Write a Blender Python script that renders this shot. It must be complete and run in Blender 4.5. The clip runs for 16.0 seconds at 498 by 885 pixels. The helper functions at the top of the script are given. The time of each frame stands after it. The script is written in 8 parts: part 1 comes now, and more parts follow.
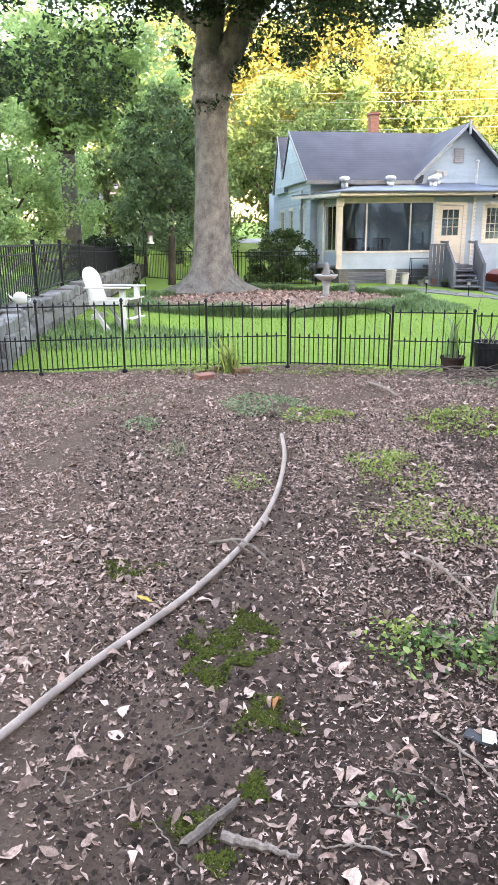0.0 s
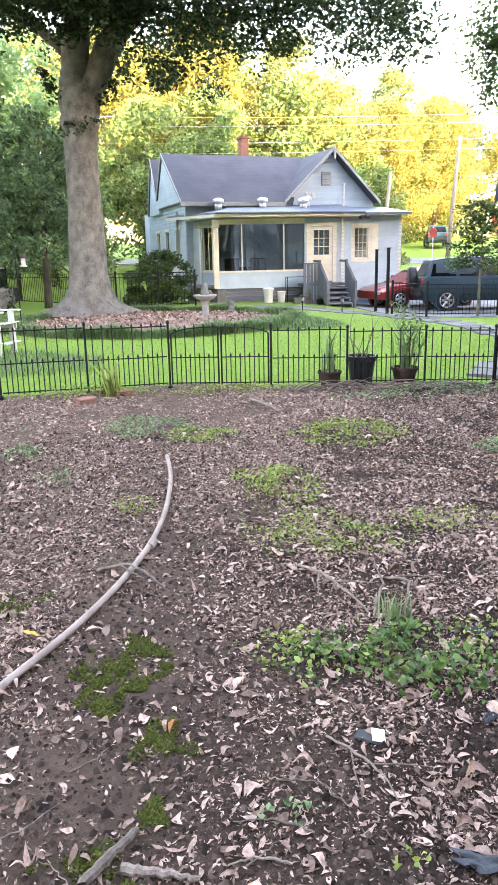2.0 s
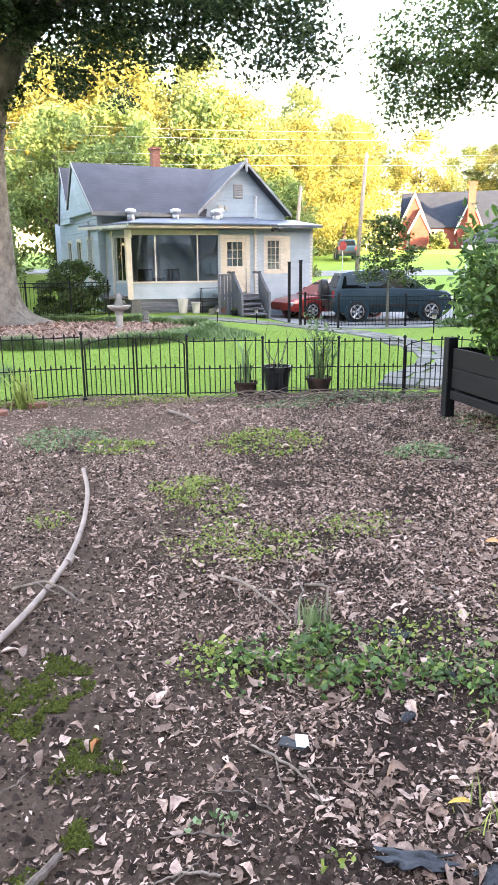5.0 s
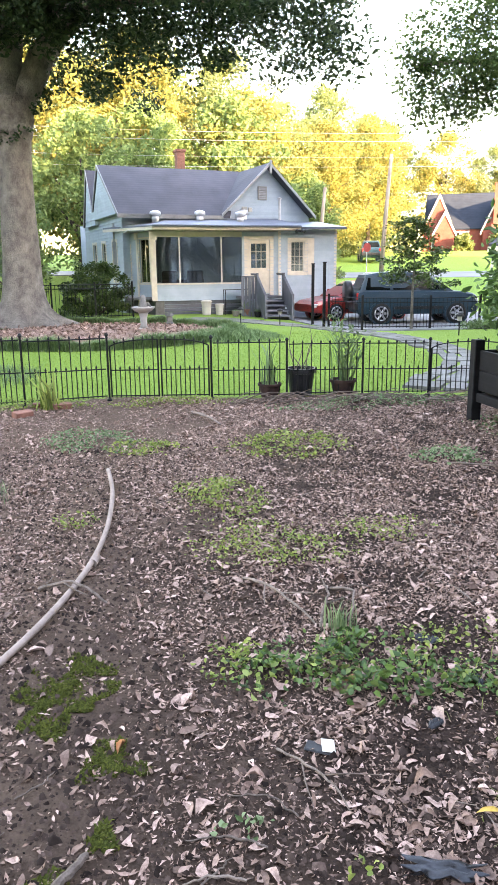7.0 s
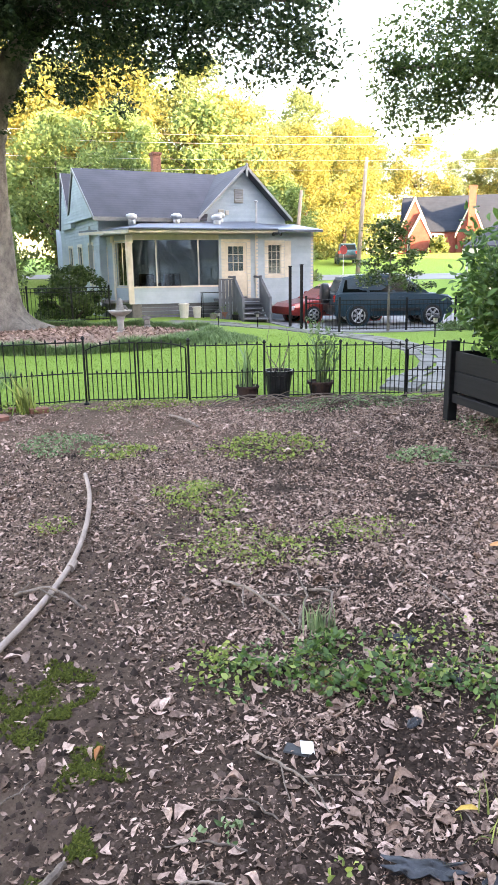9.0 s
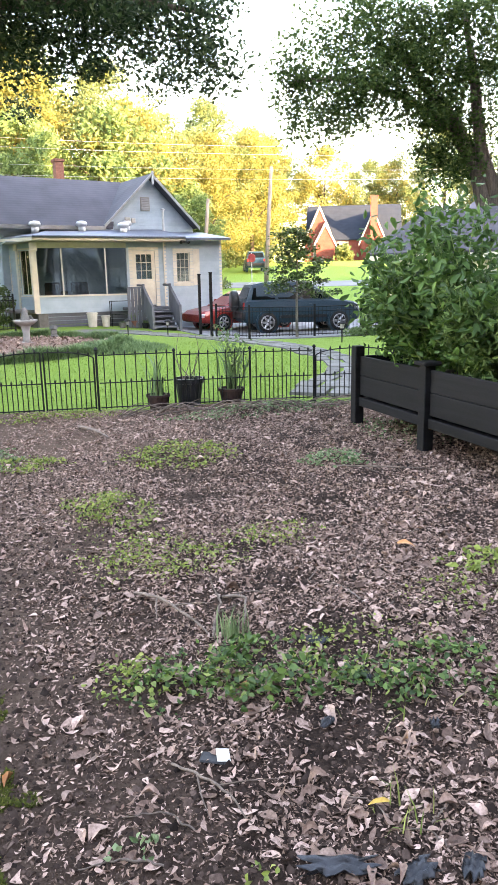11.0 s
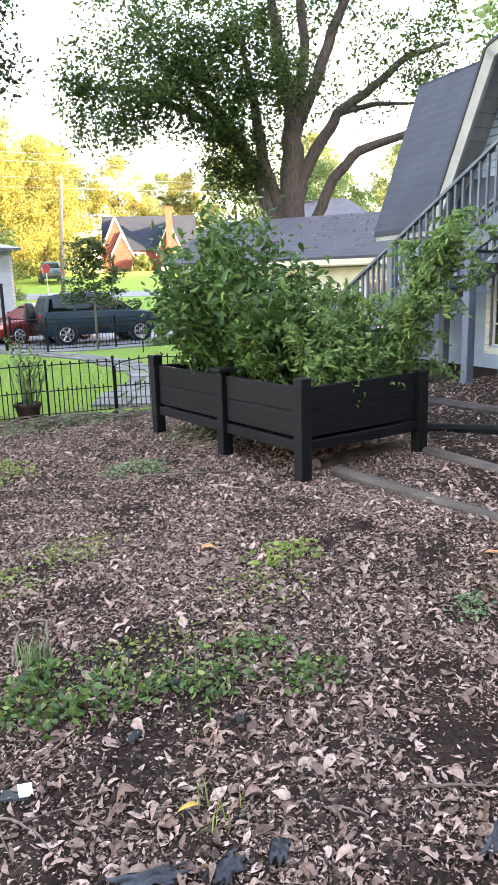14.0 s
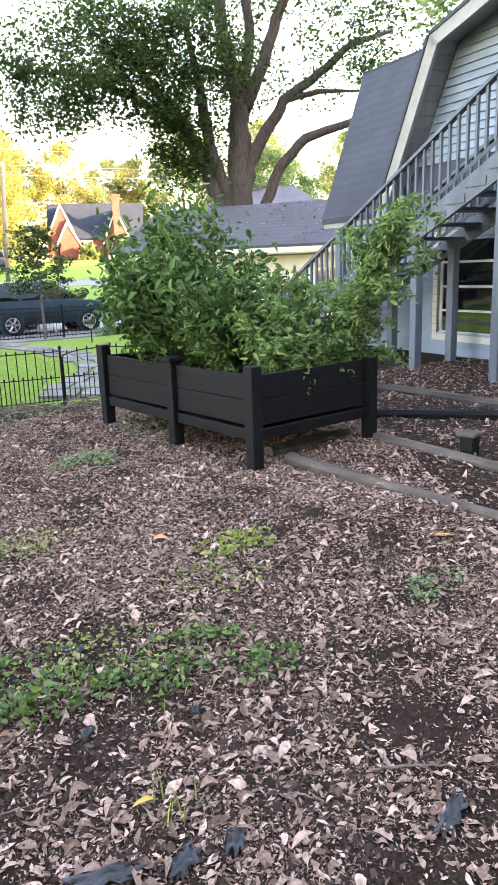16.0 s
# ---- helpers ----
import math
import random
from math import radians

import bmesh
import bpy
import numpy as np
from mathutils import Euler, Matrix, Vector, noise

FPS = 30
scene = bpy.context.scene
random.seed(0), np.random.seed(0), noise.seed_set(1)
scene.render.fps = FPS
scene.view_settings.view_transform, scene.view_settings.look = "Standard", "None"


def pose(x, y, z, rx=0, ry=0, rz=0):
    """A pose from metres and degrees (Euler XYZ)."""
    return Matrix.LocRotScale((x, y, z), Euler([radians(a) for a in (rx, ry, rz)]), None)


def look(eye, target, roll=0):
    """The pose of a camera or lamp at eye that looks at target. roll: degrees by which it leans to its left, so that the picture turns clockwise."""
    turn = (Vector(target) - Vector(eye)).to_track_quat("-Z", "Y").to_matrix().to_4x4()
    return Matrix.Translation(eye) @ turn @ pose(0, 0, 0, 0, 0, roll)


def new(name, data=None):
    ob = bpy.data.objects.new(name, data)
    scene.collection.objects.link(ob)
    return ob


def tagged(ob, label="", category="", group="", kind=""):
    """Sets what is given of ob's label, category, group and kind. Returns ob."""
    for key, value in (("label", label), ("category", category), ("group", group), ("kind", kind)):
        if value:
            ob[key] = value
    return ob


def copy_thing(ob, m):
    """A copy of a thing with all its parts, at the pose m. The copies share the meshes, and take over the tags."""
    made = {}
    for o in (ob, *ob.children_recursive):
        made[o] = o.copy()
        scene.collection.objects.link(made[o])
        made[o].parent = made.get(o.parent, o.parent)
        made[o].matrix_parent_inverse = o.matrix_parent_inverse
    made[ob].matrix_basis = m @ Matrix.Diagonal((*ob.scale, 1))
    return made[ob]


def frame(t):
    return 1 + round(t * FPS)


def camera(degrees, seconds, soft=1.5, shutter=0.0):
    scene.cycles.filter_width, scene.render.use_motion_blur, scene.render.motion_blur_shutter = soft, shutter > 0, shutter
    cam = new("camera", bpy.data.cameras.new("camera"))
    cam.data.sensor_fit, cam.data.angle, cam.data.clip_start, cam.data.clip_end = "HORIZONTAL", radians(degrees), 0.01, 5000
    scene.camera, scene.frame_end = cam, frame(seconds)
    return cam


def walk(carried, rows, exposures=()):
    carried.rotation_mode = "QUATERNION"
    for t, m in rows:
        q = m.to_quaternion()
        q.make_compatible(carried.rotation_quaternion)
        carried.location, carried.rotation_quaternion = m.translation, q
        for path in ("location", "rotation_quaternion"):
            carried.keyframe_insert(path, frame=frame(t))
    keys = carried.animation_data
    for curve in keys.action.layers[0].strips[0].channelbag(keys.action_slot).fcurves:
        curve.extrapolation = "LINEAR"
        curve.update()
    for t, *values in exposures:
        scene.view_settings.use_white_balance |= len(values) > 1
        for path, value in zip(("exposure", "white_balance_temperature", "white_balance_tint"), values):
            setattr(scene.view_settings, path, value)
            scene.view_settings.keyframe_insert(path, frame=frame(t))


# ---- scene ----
cam = camera(38.5, 16.0, soft=1.1)
PATH = [
    (0, (-0.075, 0.082, 1.46), (-0.063, 2.005, 0.911), -0.5),
    (0.5, (-0.041, 0.031, 1.459), (-0.059, 1.953, 0.906), -1.0),
    (1, (-0.045, 0.041, 1.466), (0.028, 1.966, 0.928), -1.4),
    (1.5, (-0.051, 0.054, 1.468), (0.158, 1.975, 0.95), -1.5),
    (2, (-0.052, 0.057, 1.47), (0.272, 1.966, 0.968), -1.2),
    (2.5, (-0.053, 0.051, 1.472), (0.359, 1.945, 0.978), -1.0),
    (3, (-0.053, 0.054, 1.47), (0.43, 1.932, 0.981), -0.8),
    (3.5, (-0.06, 0.052, 1.474), (0.476, 1.916, 0.987), -0.6),
    (6, (-0.062, 0.05, 1.476), (0.491, 1.914, 1.004), -0.6),
    (6.5, (-0.072, 0.051, 1.48), (0.449, 1.923, 1.008), -0.6),
    (7, (-0.076, 0.064, 1.474), (0.417, 1.944, 1.002), -0.6),
    (7.5, (-0.08, 0.071, 1.473), (0.397, 1.955, 1.001), -0.6),
    (8, (-0.08, 0.071, 1.472), (0.406, 1.953, 1.001), -0.6),
    (10.5, (-0.036, 0.054, 1.473), (0.676, 1.867, 1.02), -1.1),
    (11, (-0.036, 0.054, 1.472), (0.738, 1.843, 1.023), -1.1),
    (11.5, (-0.027, 0.043, 1.474), (0.816, 1.801, 1.028), -1.3),
    (12, (-0.012, 0.038, 1.473), (0.911, 1.756, 1.032), -1.3),
    (12.5, (0.007, 0.028, 1.471), (1.019, 1.697, 1.033), -1.6),
    (13, (0.016, 0.028, 1.466), (1.109, 1.645, 1.031), -1.6),
    (13.5, (0.024, 0.013, 1.468), (1.187, 1.581, 1.034), -1.7),
    (14, (0.033, 0.015, 1.467), (1.257, 1.536, 1.032), -1.7),
    (14.5, (0.044, 0.017, 1.467), (1.317, 1.497, 1.03), -1.8),
    (15, (0.049, 0.011, 1.467), (1.354, 1.46, 1.024), -1.8),
    (15.5, (0.048, 0.014, 1.467), (1.368, 1.447, 1.011), -1.9),
    (16, (0.059, 0.024, 1.46), (1.376, 1.454, 0.991), -2.0),
]
walk(cam, [(t, look(eye, target, roll)) for t, eye, target, roll in PATH],
     exposures=[(0.0, 4.68, 8700, 24), (2.0, 4.76, 8700, 25), (6.0, 4.60, 8700, 25), (13.0, 4.44, 8800, 25), (16.0, 4.52, 8800, 25)])

# ---- light: a low warm sun behind the yard, and the open sky ----
SUN_FROM = Vector((0.42, -0.87, 0.215)).normalized()
world = bpy.data.worlds.new("sky")
scene.world = world
world.use_nodes = True
wn = world.node_tree.nodes
sky = wn.new("ShaderNodeTexSky")
sky.sky_type, sky.sun_disc = "NISHITA", False
sky.sun_elevation = math.asin(SUN_FROM.z)
sky.sun_rotation = math.atan2(SUN_FROM.x, SUN_FROM.y)
sky.air_density, sky.dust_density, sky.ozone_density = 1.0, 0.6, 1.0
wn["Background"].inputs["Strength"].default_value = 0.15
world.node_tree.links.new(sky.outputs[0], wn["Background"].inputs["Color"])
sun = new("sun", bpy.data.lights.new("sun", "SUN"))
sun.data.energy, sun.data.angle, sun.data.color = 2.4, radians(0.6), (1.0, 0.86, 0.62)
sun.matrix_world = look(SUN_FROM * 80, (0, 0, 0))


# ---- materials ----
def nodes_of(name):
    m = bpy.data.materials.new(name)
    m.use_nodes = True
    t = m.node_tree
    return m, t, t.nodes["Principled BSDF"]


def noise_node(t, scale, detail=4.0, rough=0.6, vec=None):
    n = t.nodes.new("ShaderNodeTexNoise")
    n.inputs["Scale"].default_value = scale
    n.inputs["Detail"].default_value = detail
    n.inputs["Roughness"].default_value = rough
    if vec is not None:
        t.links.new(vec, n.inputs["Vector"])
    return n.outputs["Fac"]


def ramp(t, fac, stops):
    r = t.nodes.new("ShaderNodeValToRGB")
    while len(r.color_ramp.elements) < len(stops):
        r.color_ramp.elements.new(0.5)
    for e, (p, c) in zip(r.color_ramp.elements, stops):
        e.position, e.color = p, (*c, 1)
    t.links.new(fac, r.inputs[0])
    return r.outputs[0]


def mixc(t, fac, a, b, mode="MIX"):
    n = t.nodes.new("ShaderNodeMix")
    n.data_type, n.blend_type = "RGBA", mode
    for sock, v in ((n.inputs[0], fac), (n.inputs[6], a), (n.inputs[7], b)):
        if hasattr(v, "is_linked"):
            t.links.new(v, sock)
        elif isinstance(v, (int, float)):
            sock.default_value = v
        else:
            sock.default_value = (*v, 1)
    return n.outputs[2]


def math_node(t, op, a, b=0.0):
    n = t.nodes.new("ShaderNodeMath")
    n.operation = op
    for sock, v in zip(n.inputs, (a, b)):
        if hasattr(v, "is_linked"):
            t.links.new(v, sock)
        else:
            sock.default_value = v
    return n.outputs[0]


def position(t, stretch=(1, 1, 1)):
    g = t.nodes.new("ShaderNodeNewGeometry")
    m = t.nodes.new("ShaderNodeMapping")
    m.inputs["Scale"].default_value = stretch
    t.links.new(g.outputs["Position"], m.inputs["Vector"])
    return m.outputs["Vector"], g


def bump(t, b, height, strength, dist):
    n = t.nodes.new("ShaderNodeBump")
    n.inputs["Strength"].default_value, n.inputs["Distance"].default_value = strength, dist
    t.links.new(height, n.inputs["Height"])
    t.links.new(n.outputs[0], b.inputs["Normal"])


def mat(name, dark, light, rough=0.7, metal=0.0, scale=6.0, fine=80.0, stretch=(1, 1, 1), relief=0.3, dist=0.004, coat=0.0, spread=0.0):
    """A surface of two tones: broad stains, fine grain, relief; spread varies the pieces among themselves."""
    m, t, b = nodes_of(name)
    v, g = position(t, stretch)
    big, small = noise_node(t, scale, 5, 0.62, v), noise_node(t, fine, 3, 0.6, v)
    c = ramp(t, math_node(t, "ADD", math_node(t, "MULTIPLY", big, 0.7), math_node(t, "MULTIPLY", small, 0.3)), [(0.32, dark), (0.68, light)])
    if spread:
        o = t.nodes.new("ShaderNodeObjectInfo")
        k = math_node(t, "MULTIPLY_ADD", o.outputs["Random"], spread)
        k.node.inputs[2].default_value = 1 - spread / 2
        n = t.nodes.new("ShaderNodeVectorMath")
        n.operation = "SCALE"
        t.links.new(c, n.inputs[0])
        t.links.new(k, n.inputs["Scale"])
        c = n.outputs[0]
    t.links.new(c, b.inputs["Base Color"])
    r = math_node(t, "MULTIPLY_ADD", small, 0.25)
    r.node.inputs[2].default_value = rough - 0.12
    t.links.new(r, b.inputs["Roughness"])
    b.inputs["Metallic"].default_value = metal
    b.inputs["Coat Weight"].default_value = coat
    b.inputs["Specular IOR Level"].default_value = 0.5 if coat or metal else 0.22
    if relief:
        bump(t, b, small, relief, dist)
    return m


def leaf_mat(name, colours, rough=0.55, through_light=0.45, spec=0.3, mottle=0.0):
    """Leaves: every island has its own tone; light passes through them."""
    m, t, b = nodes_of(name)
    g = t.nodes.new("ShaderNodeNewGeometry")
    n = len(colours)
    c = ramp(t, g.outputs["Random Per Island"], [(i / max(1, n - 1), k) for i, k in enumerate(colours)])
    v, _ = position(t)
    c = mixc(t, math_node(t, "MULTIPLY", noise_node(t, 1.3, 3, 0.5, v), 0.6), c, (0.5, 0.5, 0.5), "SOFT_LIGHT")
    if mottle:
        spots = ramp(t, noise_node(t, 70, 5, 0.7, v), [(0.36, (0.30, 0.26, 0.25)), (0.60, (1, 1, 1))])
        c = mixc(t, mottle, c, spots, "MULTIPLY")
    t.links.new(c, b.inputs["Base Color"])
    b.inputs["Roughness"].default_value = rough
    b.inputs["Specular IOR Level"].default_value = spec
    if through_light:
        tr = t.nodes.new("ShaderNodeBsdfTranslucent")
        t.links.new(c, tr.inputs["Color"])
        mx = t.nodes.new("ShaderNodeMixShader")
        mx.inputs[0].default_value = through_light
        t.links.new(b.outputs[0], mx.inputs[1])
        t.links.new(tr.outputs[0], mx.inputs[2])
        t.links.new(mx.outputs[0], t.nodes["Material Output"].inputs["Surface"])
    return m


def ground_mat():
    """Bare earth in the yard, turf beyond the iron fence, with a ragged edge between."""
    m, t, b = nodes_of("earth_and_turf")
    v, g = position(t)
    xyz = t.nodes.new("ShaderNodeSeparateXYZ")
    t.links.new(v, xyz.inputs[0])
    big, mid, small = noise_node(t, 0.9, 5, 0.6, v), noise_node(t, 9, 5, 0.7, v), noise_node(t, 120, 4, 0.7, v)
    earth = ramp(t, mid, [(0.32, (0.005, 0.0032, 0.0026)), (0.5, (0.020, 0.0125, 0.010)), (0.74, (0.085, 0.055, 0.045))])
    earth = mixc(t, math_node(t, "MULTIPLY", big, 0.35), earth, (0.050, 0.031, 0.025))
    # paler trodden ground along the middle of the yard, damp dark soil elsewhere
    worn = t.nodes.new("ShaderNodeMapRange")
    worn.inputs["From Min"].default_value, worn.inputs["From Max"].default_value = 0.9, -0.7
    t.links.new(math_node(t, "ADD", math_node(t, "SUBTRACT", math_node(t, "ADD", xyz.outputs["X"], 0.95), math_node(t, "MULTIPLY", xyz.outputs["Y"], 0.42)), math_node(t, "MULTIPLY", math_node(t, "SUBTRACT", noise_node(t, 1.7, 4, 0.6, v), 0.5), 2.6)), worn.inputs["Value"])
    earth = mixc(t, math_node(t, "MULTIPLY", worn.outputs[0], 0.78), earth, mixc(t, mid, (0.090, 0.058, 0.041), (0.33, 0.222, 0.166)))
    grit = ramp(t, noise_node(t, 55, 6, 0.8, v), [(0.40, (0, 0, 0)), (0.66, (1, 1, 1))])
    earth = mixc(t, math_node(t, "MULTIPLY", grit, 0.42), earth, (0.15, 0.097, 0.073))
    earth = mixc(t, math_node(t, "MULTIPLY", small, 0.5), earth, (0.012, 0.0075, 0.0055))
    turf = ramp(t, mid, [(0.25, (0.125, 0.215, 0.042)), (0.6, (0.19, 0.30, 0.065)), (0.9, (0.25, 0.345, 0.085))])
    turf = mixc(t, math_node(t, "MULTIPLY", big, 0.5), turf, (0.165, 0.255, 0.045))
    dx = math_node(t, "SUBTRACT", xyz.outputs["X"], 0.44)
    edge = math_node(t, "MINIMUM", math_node(t, "MULTIPLY", dx, 0.13), math_node(t, "MULTIPLY", dx, -0.25))
    edge = math_node(t, "ADD", edge, math_node(t, "MULTIPLY", math_node(t, "MAXIMUM", math_node(t, "SUBTRACT", xyz.outputs["X"], 6.6), 0.0), 1.2))
    far = math_node(t, "SUBTRACT", math_node(t, "SUBTRACT", xyz.outputs["Y"], edge), 8.62)
    far = math_node(t, "ADD", far, math_node(t, "MULTIPLY", math_node(t, "SUBTRACT", mid, 0.5), 0.9))
    k = t.nodes.new("ShaderNodeMapRange")
    k.inputs["From Min"].default_value, k.inputs["From Max"].default_value = -0.06, 0.06
    t.links.new(far, k.inputs["Value"])
    t.links.new(mixc(t, k.outputs[0], earth, turf), b.inputs["Base Color"])
    b.inputs["Roughness"].default_value = 0.92
    b.inputs["Specular IOR Level"].default_value = 0.06
    bump(t, b, math_node(t, "ADD", mid, math_node(t, "MULTIPLY", math_node(t, "ADD", small, noise_node(t, 45, 5, 0.7, v)), 0.5)), 1.0, 0.05)
    return m


def shingle_mat(name, dark, light, axis, pitch=0.14):
    """Asphalt shingles: courses and staggered tabs."""
    m, t, b = nodes_of(name)
    v, g = position(t)
    small, big = noise_node(t, 60, 3, 0.7, v), noise_node(t, 1.2, 4, 0.6, v)
    streak = t.nodes.new("ShaderNodeTexWave")
    streak.wave_type, streak.bands_direction = "BANDS", axis
    streak.inputs["Scale"].default_value = 0.314 / pitch
    streak.inputs["Distortion"].default_value = 0.6
    streak.inputs["Detail"].default_value = 2
    streak.inputs["Detail Scale"].default_value = 2.5
    t.links.new(v, streak.inputs["Vector"])
    c = ramp(t, math_node(t, "ADD", math_node(t, "MULTIPLY", big, 0.6), math_node(t, "MULTIPLY", small, 0.4)), [(0.3, dark), (0.7, light)])
    c = mixc(t, math_node(t, "MULTIPLY", streak.outputs["Fac"], 0.18), c, dark)
    t.links.new(c, b.inputs["Base Color"])
    b.inputs["Roughness"].default_value = 0.85
    bump(t, b, streak.outputs["Fac"], 0.25, 0.010)
    return m


def glass_mat(name, tint=(0.75, 0.8, 0.8), clear=0.75):
    """A window pane: clear glass with a mirror's share of gloss."""
    m, t, b = nodes_of(name)
    tr, gl, mx = t.nodes.new("ShaderNodeBsdfTransparent"), t.nodes.new("ShaderNodeBsdfGlossy"), t.nodes.new("ShaderNodeMixShader")
    tr.inputs[0].default_value = (*tint, 1)
    gl.inputs["Roughness"].default_value = 0.03
    f = t.nodes.new("ShaderNodeFresnel")
    f.inputs["IOR"].default_value = 1.9
    t.links.new(math_node(t, "ADD", f.outputs[0], 1 - clear - 0.1), mx.inputs[0])
    t.links.new(tr.outputs[0], mx.inputs[1])
    t.links.new(gl.outputs[0], mx.inputs[2])
    t.links.new(mx.outputs[0], t.nodes["Material Output"].inputs["Surface"])
    return m


GROUND = ground_mat()
IRON = mat("black_iron", (0.0025, 0.0025, 0.003), (0.007, 0.007, 0.008), 0.55, 0.0, 20, 200, relief=0.15)
BLACKWOOD = mat("black_stained_wood", (0.0025, 0.0025, 0.003), (0.0085, 0.008, 0.0095), 0.65, 0, 5, 60, (1, 0.25, 6), 0.5, 0.004, spread=0.4)
BLACKWOOD.node_tree.nodes["Principled BSDF"].inputs["Specular IOR Level"].default_value = 0.16
TIMBER = mat("weathered_timber", (0.036, 0.028, 0.025), (0.115, 0.093, 0.082), 0.85, 0, 7, 90, (1, 0.3, 1), 0.7, 0.006, spread=0.3)
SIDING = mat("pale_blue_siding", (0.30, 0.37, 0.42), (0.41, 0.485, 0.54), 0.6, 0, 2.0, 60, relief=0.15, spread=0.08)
# house siding darkened: shade under the tree canopy put into the barn's colour
SIDING_BARN = mat("shade_darkened_blue_siding", (0.165, 0.21, 0.27), (0.245, 0.295, 0.365), 0.6, 0, 2.0, 60, relief=0.15, spread=0.08)
# white trim dimmed in colour for the canopy's shade; the cottage shares it
TRIM = mat("shade_dulled_white_trim", (0.22, 0.212, 0.20), (0.31, 0.30, 0.285), 0.6, 0, 4, 60, relief=0.15)
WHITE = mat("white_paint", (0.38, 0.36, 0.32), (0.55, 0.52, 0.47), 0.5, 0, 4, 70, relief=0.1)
CREAM = mat("cream_paint", (0.52, 0.46, 0.37), (0.68, 0.61, 0.50), 0.55, 0, 4, 70, relief=0.1)
GREYPAINT = mat("slate_grey_paint", (0.085, 0.09, 0.105), (0.15, 0.155, 0.175), 0.6, 0, 4, 60, (1, 1, 0.4), 0.3, spread=0.12)
STAIRGREY = mat("blue_grey_stair_paint", (0.075, 0.088, 0.108), (0.135, 0.152, 0.18), 0.6, 0, 4, 60, (1, 1, 0.4), 0.3, spread=0.12)
SHINGLE = shingle_mat("charcoal_shingles", (0.035, 0.035, 0.045), (0.075, 0.073, 0.088), "Z", 0.10)
SHINGLE_BARN = shingle_mat("dark_blue_shingles", (0.020, 0.023, 0.034), (0.046, 0.050, 0.068), "Z", 0.16)
SHINGLE_LIGHT = shingle_mat("faded_shingles", (0.065, 0.062, 0.078), (0.12, 0.115, 0.135), "Z", 0.14)
METALROOF = mat("painted_sheet_roof", (0.085, 0.10, 0.135), (0.15, 0.17, 0.215), 0.45, 0.2, 2, 50, relief=0.1)
GALV = mat("galvanised_steel", (0.42, 0.42, 0.43), (0.62, 0.62, 0.62), 0.45, 0.6, 8, 90, relief=0.1)
BRICK = mat("red_brick", (0.12, 0.052, 0.038), (0.24, 0.11, 0.08), 0.85, 0, 12, 150, relief=0.5, spread=0.4)
SHINGLE_SLATE = shingle_mat("slate_grey_shingles", (0.016, 0.021, 0.030), (0.028, 0.035, 0.048), "Z", 0.2)
SHINGLE_SLATE.node_tree.nodes["Principled BSDF"].inputs["Specular IOR Level"].default_value = 0.1
BRICKWALL = mat("orange_red_brickwork", (0.16, 0.040, 0.030), (0.23, 0.066, 0.050), 0.85, 0, 3, 30, relief=0.3)
STONE = mat("grey_stone", (0.075, 0.071, 0.066), (0.19, 0.18, 0.17), 0.85, 0, 5, 60, relief=0.6, dist=0.01, spread=0.35)
CONCRETE = mat("pale_concrete", (0.21, 0.20, 0.19), (0.36, 0.34, 0.325), 0.8, 0, 3, 80, relief=0.25)
FLAGSTONE = mat("grey_flagstone", (0.085, 0.082, 0.076), (0.175, 0.168, 0.158), 0.85, 0, 5, 70, relief=0.5, dist=0.01, spread=0.5)
BARGE = mat("pale_grey_blue_trim", (0.22, 0.225, 0.23), (0.32, 0.325, 0.33), 0.6, 0, 4, 60, relief=0.15)
GRAVEL = mat("grey_gravel", (0.12, 0.12, 0.125), (0.26, 0.255, 0.265), 0.85, 0, 2.2, 30, relief=0.6, dist=0.015)
ASPHALT = mat("sunbleached_asphalt", (0.13, 0.132, 0.14), (0.20, 0.203, 0.212), 0.85, 0, 0.7, 40, relief=0.3)
MULCH = mat("pine_mulch", (0.11, 0.06, 0.045), (0.30, 0.19, 0.15), 0.9, 0, 6, 40, relief=0.9, dist=0.03)
SOIL = mat("dark_potting_soil", (0.018, 0.014, 0.012), (0.06, 0.045, 0.038), 0.95, 0, 10, 90, relief=0.8, dist=0.01)
BARK = mat("grey_oak_bark", (0.060, 0.053, 0.047), (0.235, 0.21, 0.185), 0.9, 0, 2.2, 16, (2.0, 2.0, 1.5), 1.0, 0.05)
BARK_DARK = mat("dark_bark", (0.035, 0.028, 0.024), (0.12, 0.095, 0.08), 0.9, 0, 6, 30, (3, 3, 0.5), 1.0, 0.03)
TWIG = mat("dry_twig", (0.055, 0.040, 0.032), (0.20, 0.152, 0.126), 0.85, 0, 20, 160, relief=0.5, spread=0.5)
STEM = mat("green_stem", (0.11, 0.18, 0.06), (0.22, 0.31, 0.11), 0.6, 0, 10, 60, relief=0.1)
PIPE = mat("dusty_pale_pipe", (0.15, 0.11, 0.092), (0.29, 0.222, 0.19), 0.6, 0, 9, 120, relief=0.2)
TERRACOTTA = mat("old_terracotta", (0.018, 0.011, 0.010), (0.055, 0.030, 0.025), 0.85, 0, 9, 80, relief=0.3)
BLACKPLASTIC = mat("black_plastic", (0.008, 0.008, 0.009), (0.03, 0.03, 0.032), 0.35, 0, 10, 80, relief=0.2)
TARP = mat("torn_black_sheeting", (0.010, 0.011, 0.013), (0.045, 0.048, 0.055), 0.4, 0, 14, 60, relief=0.6, dist=0.01)
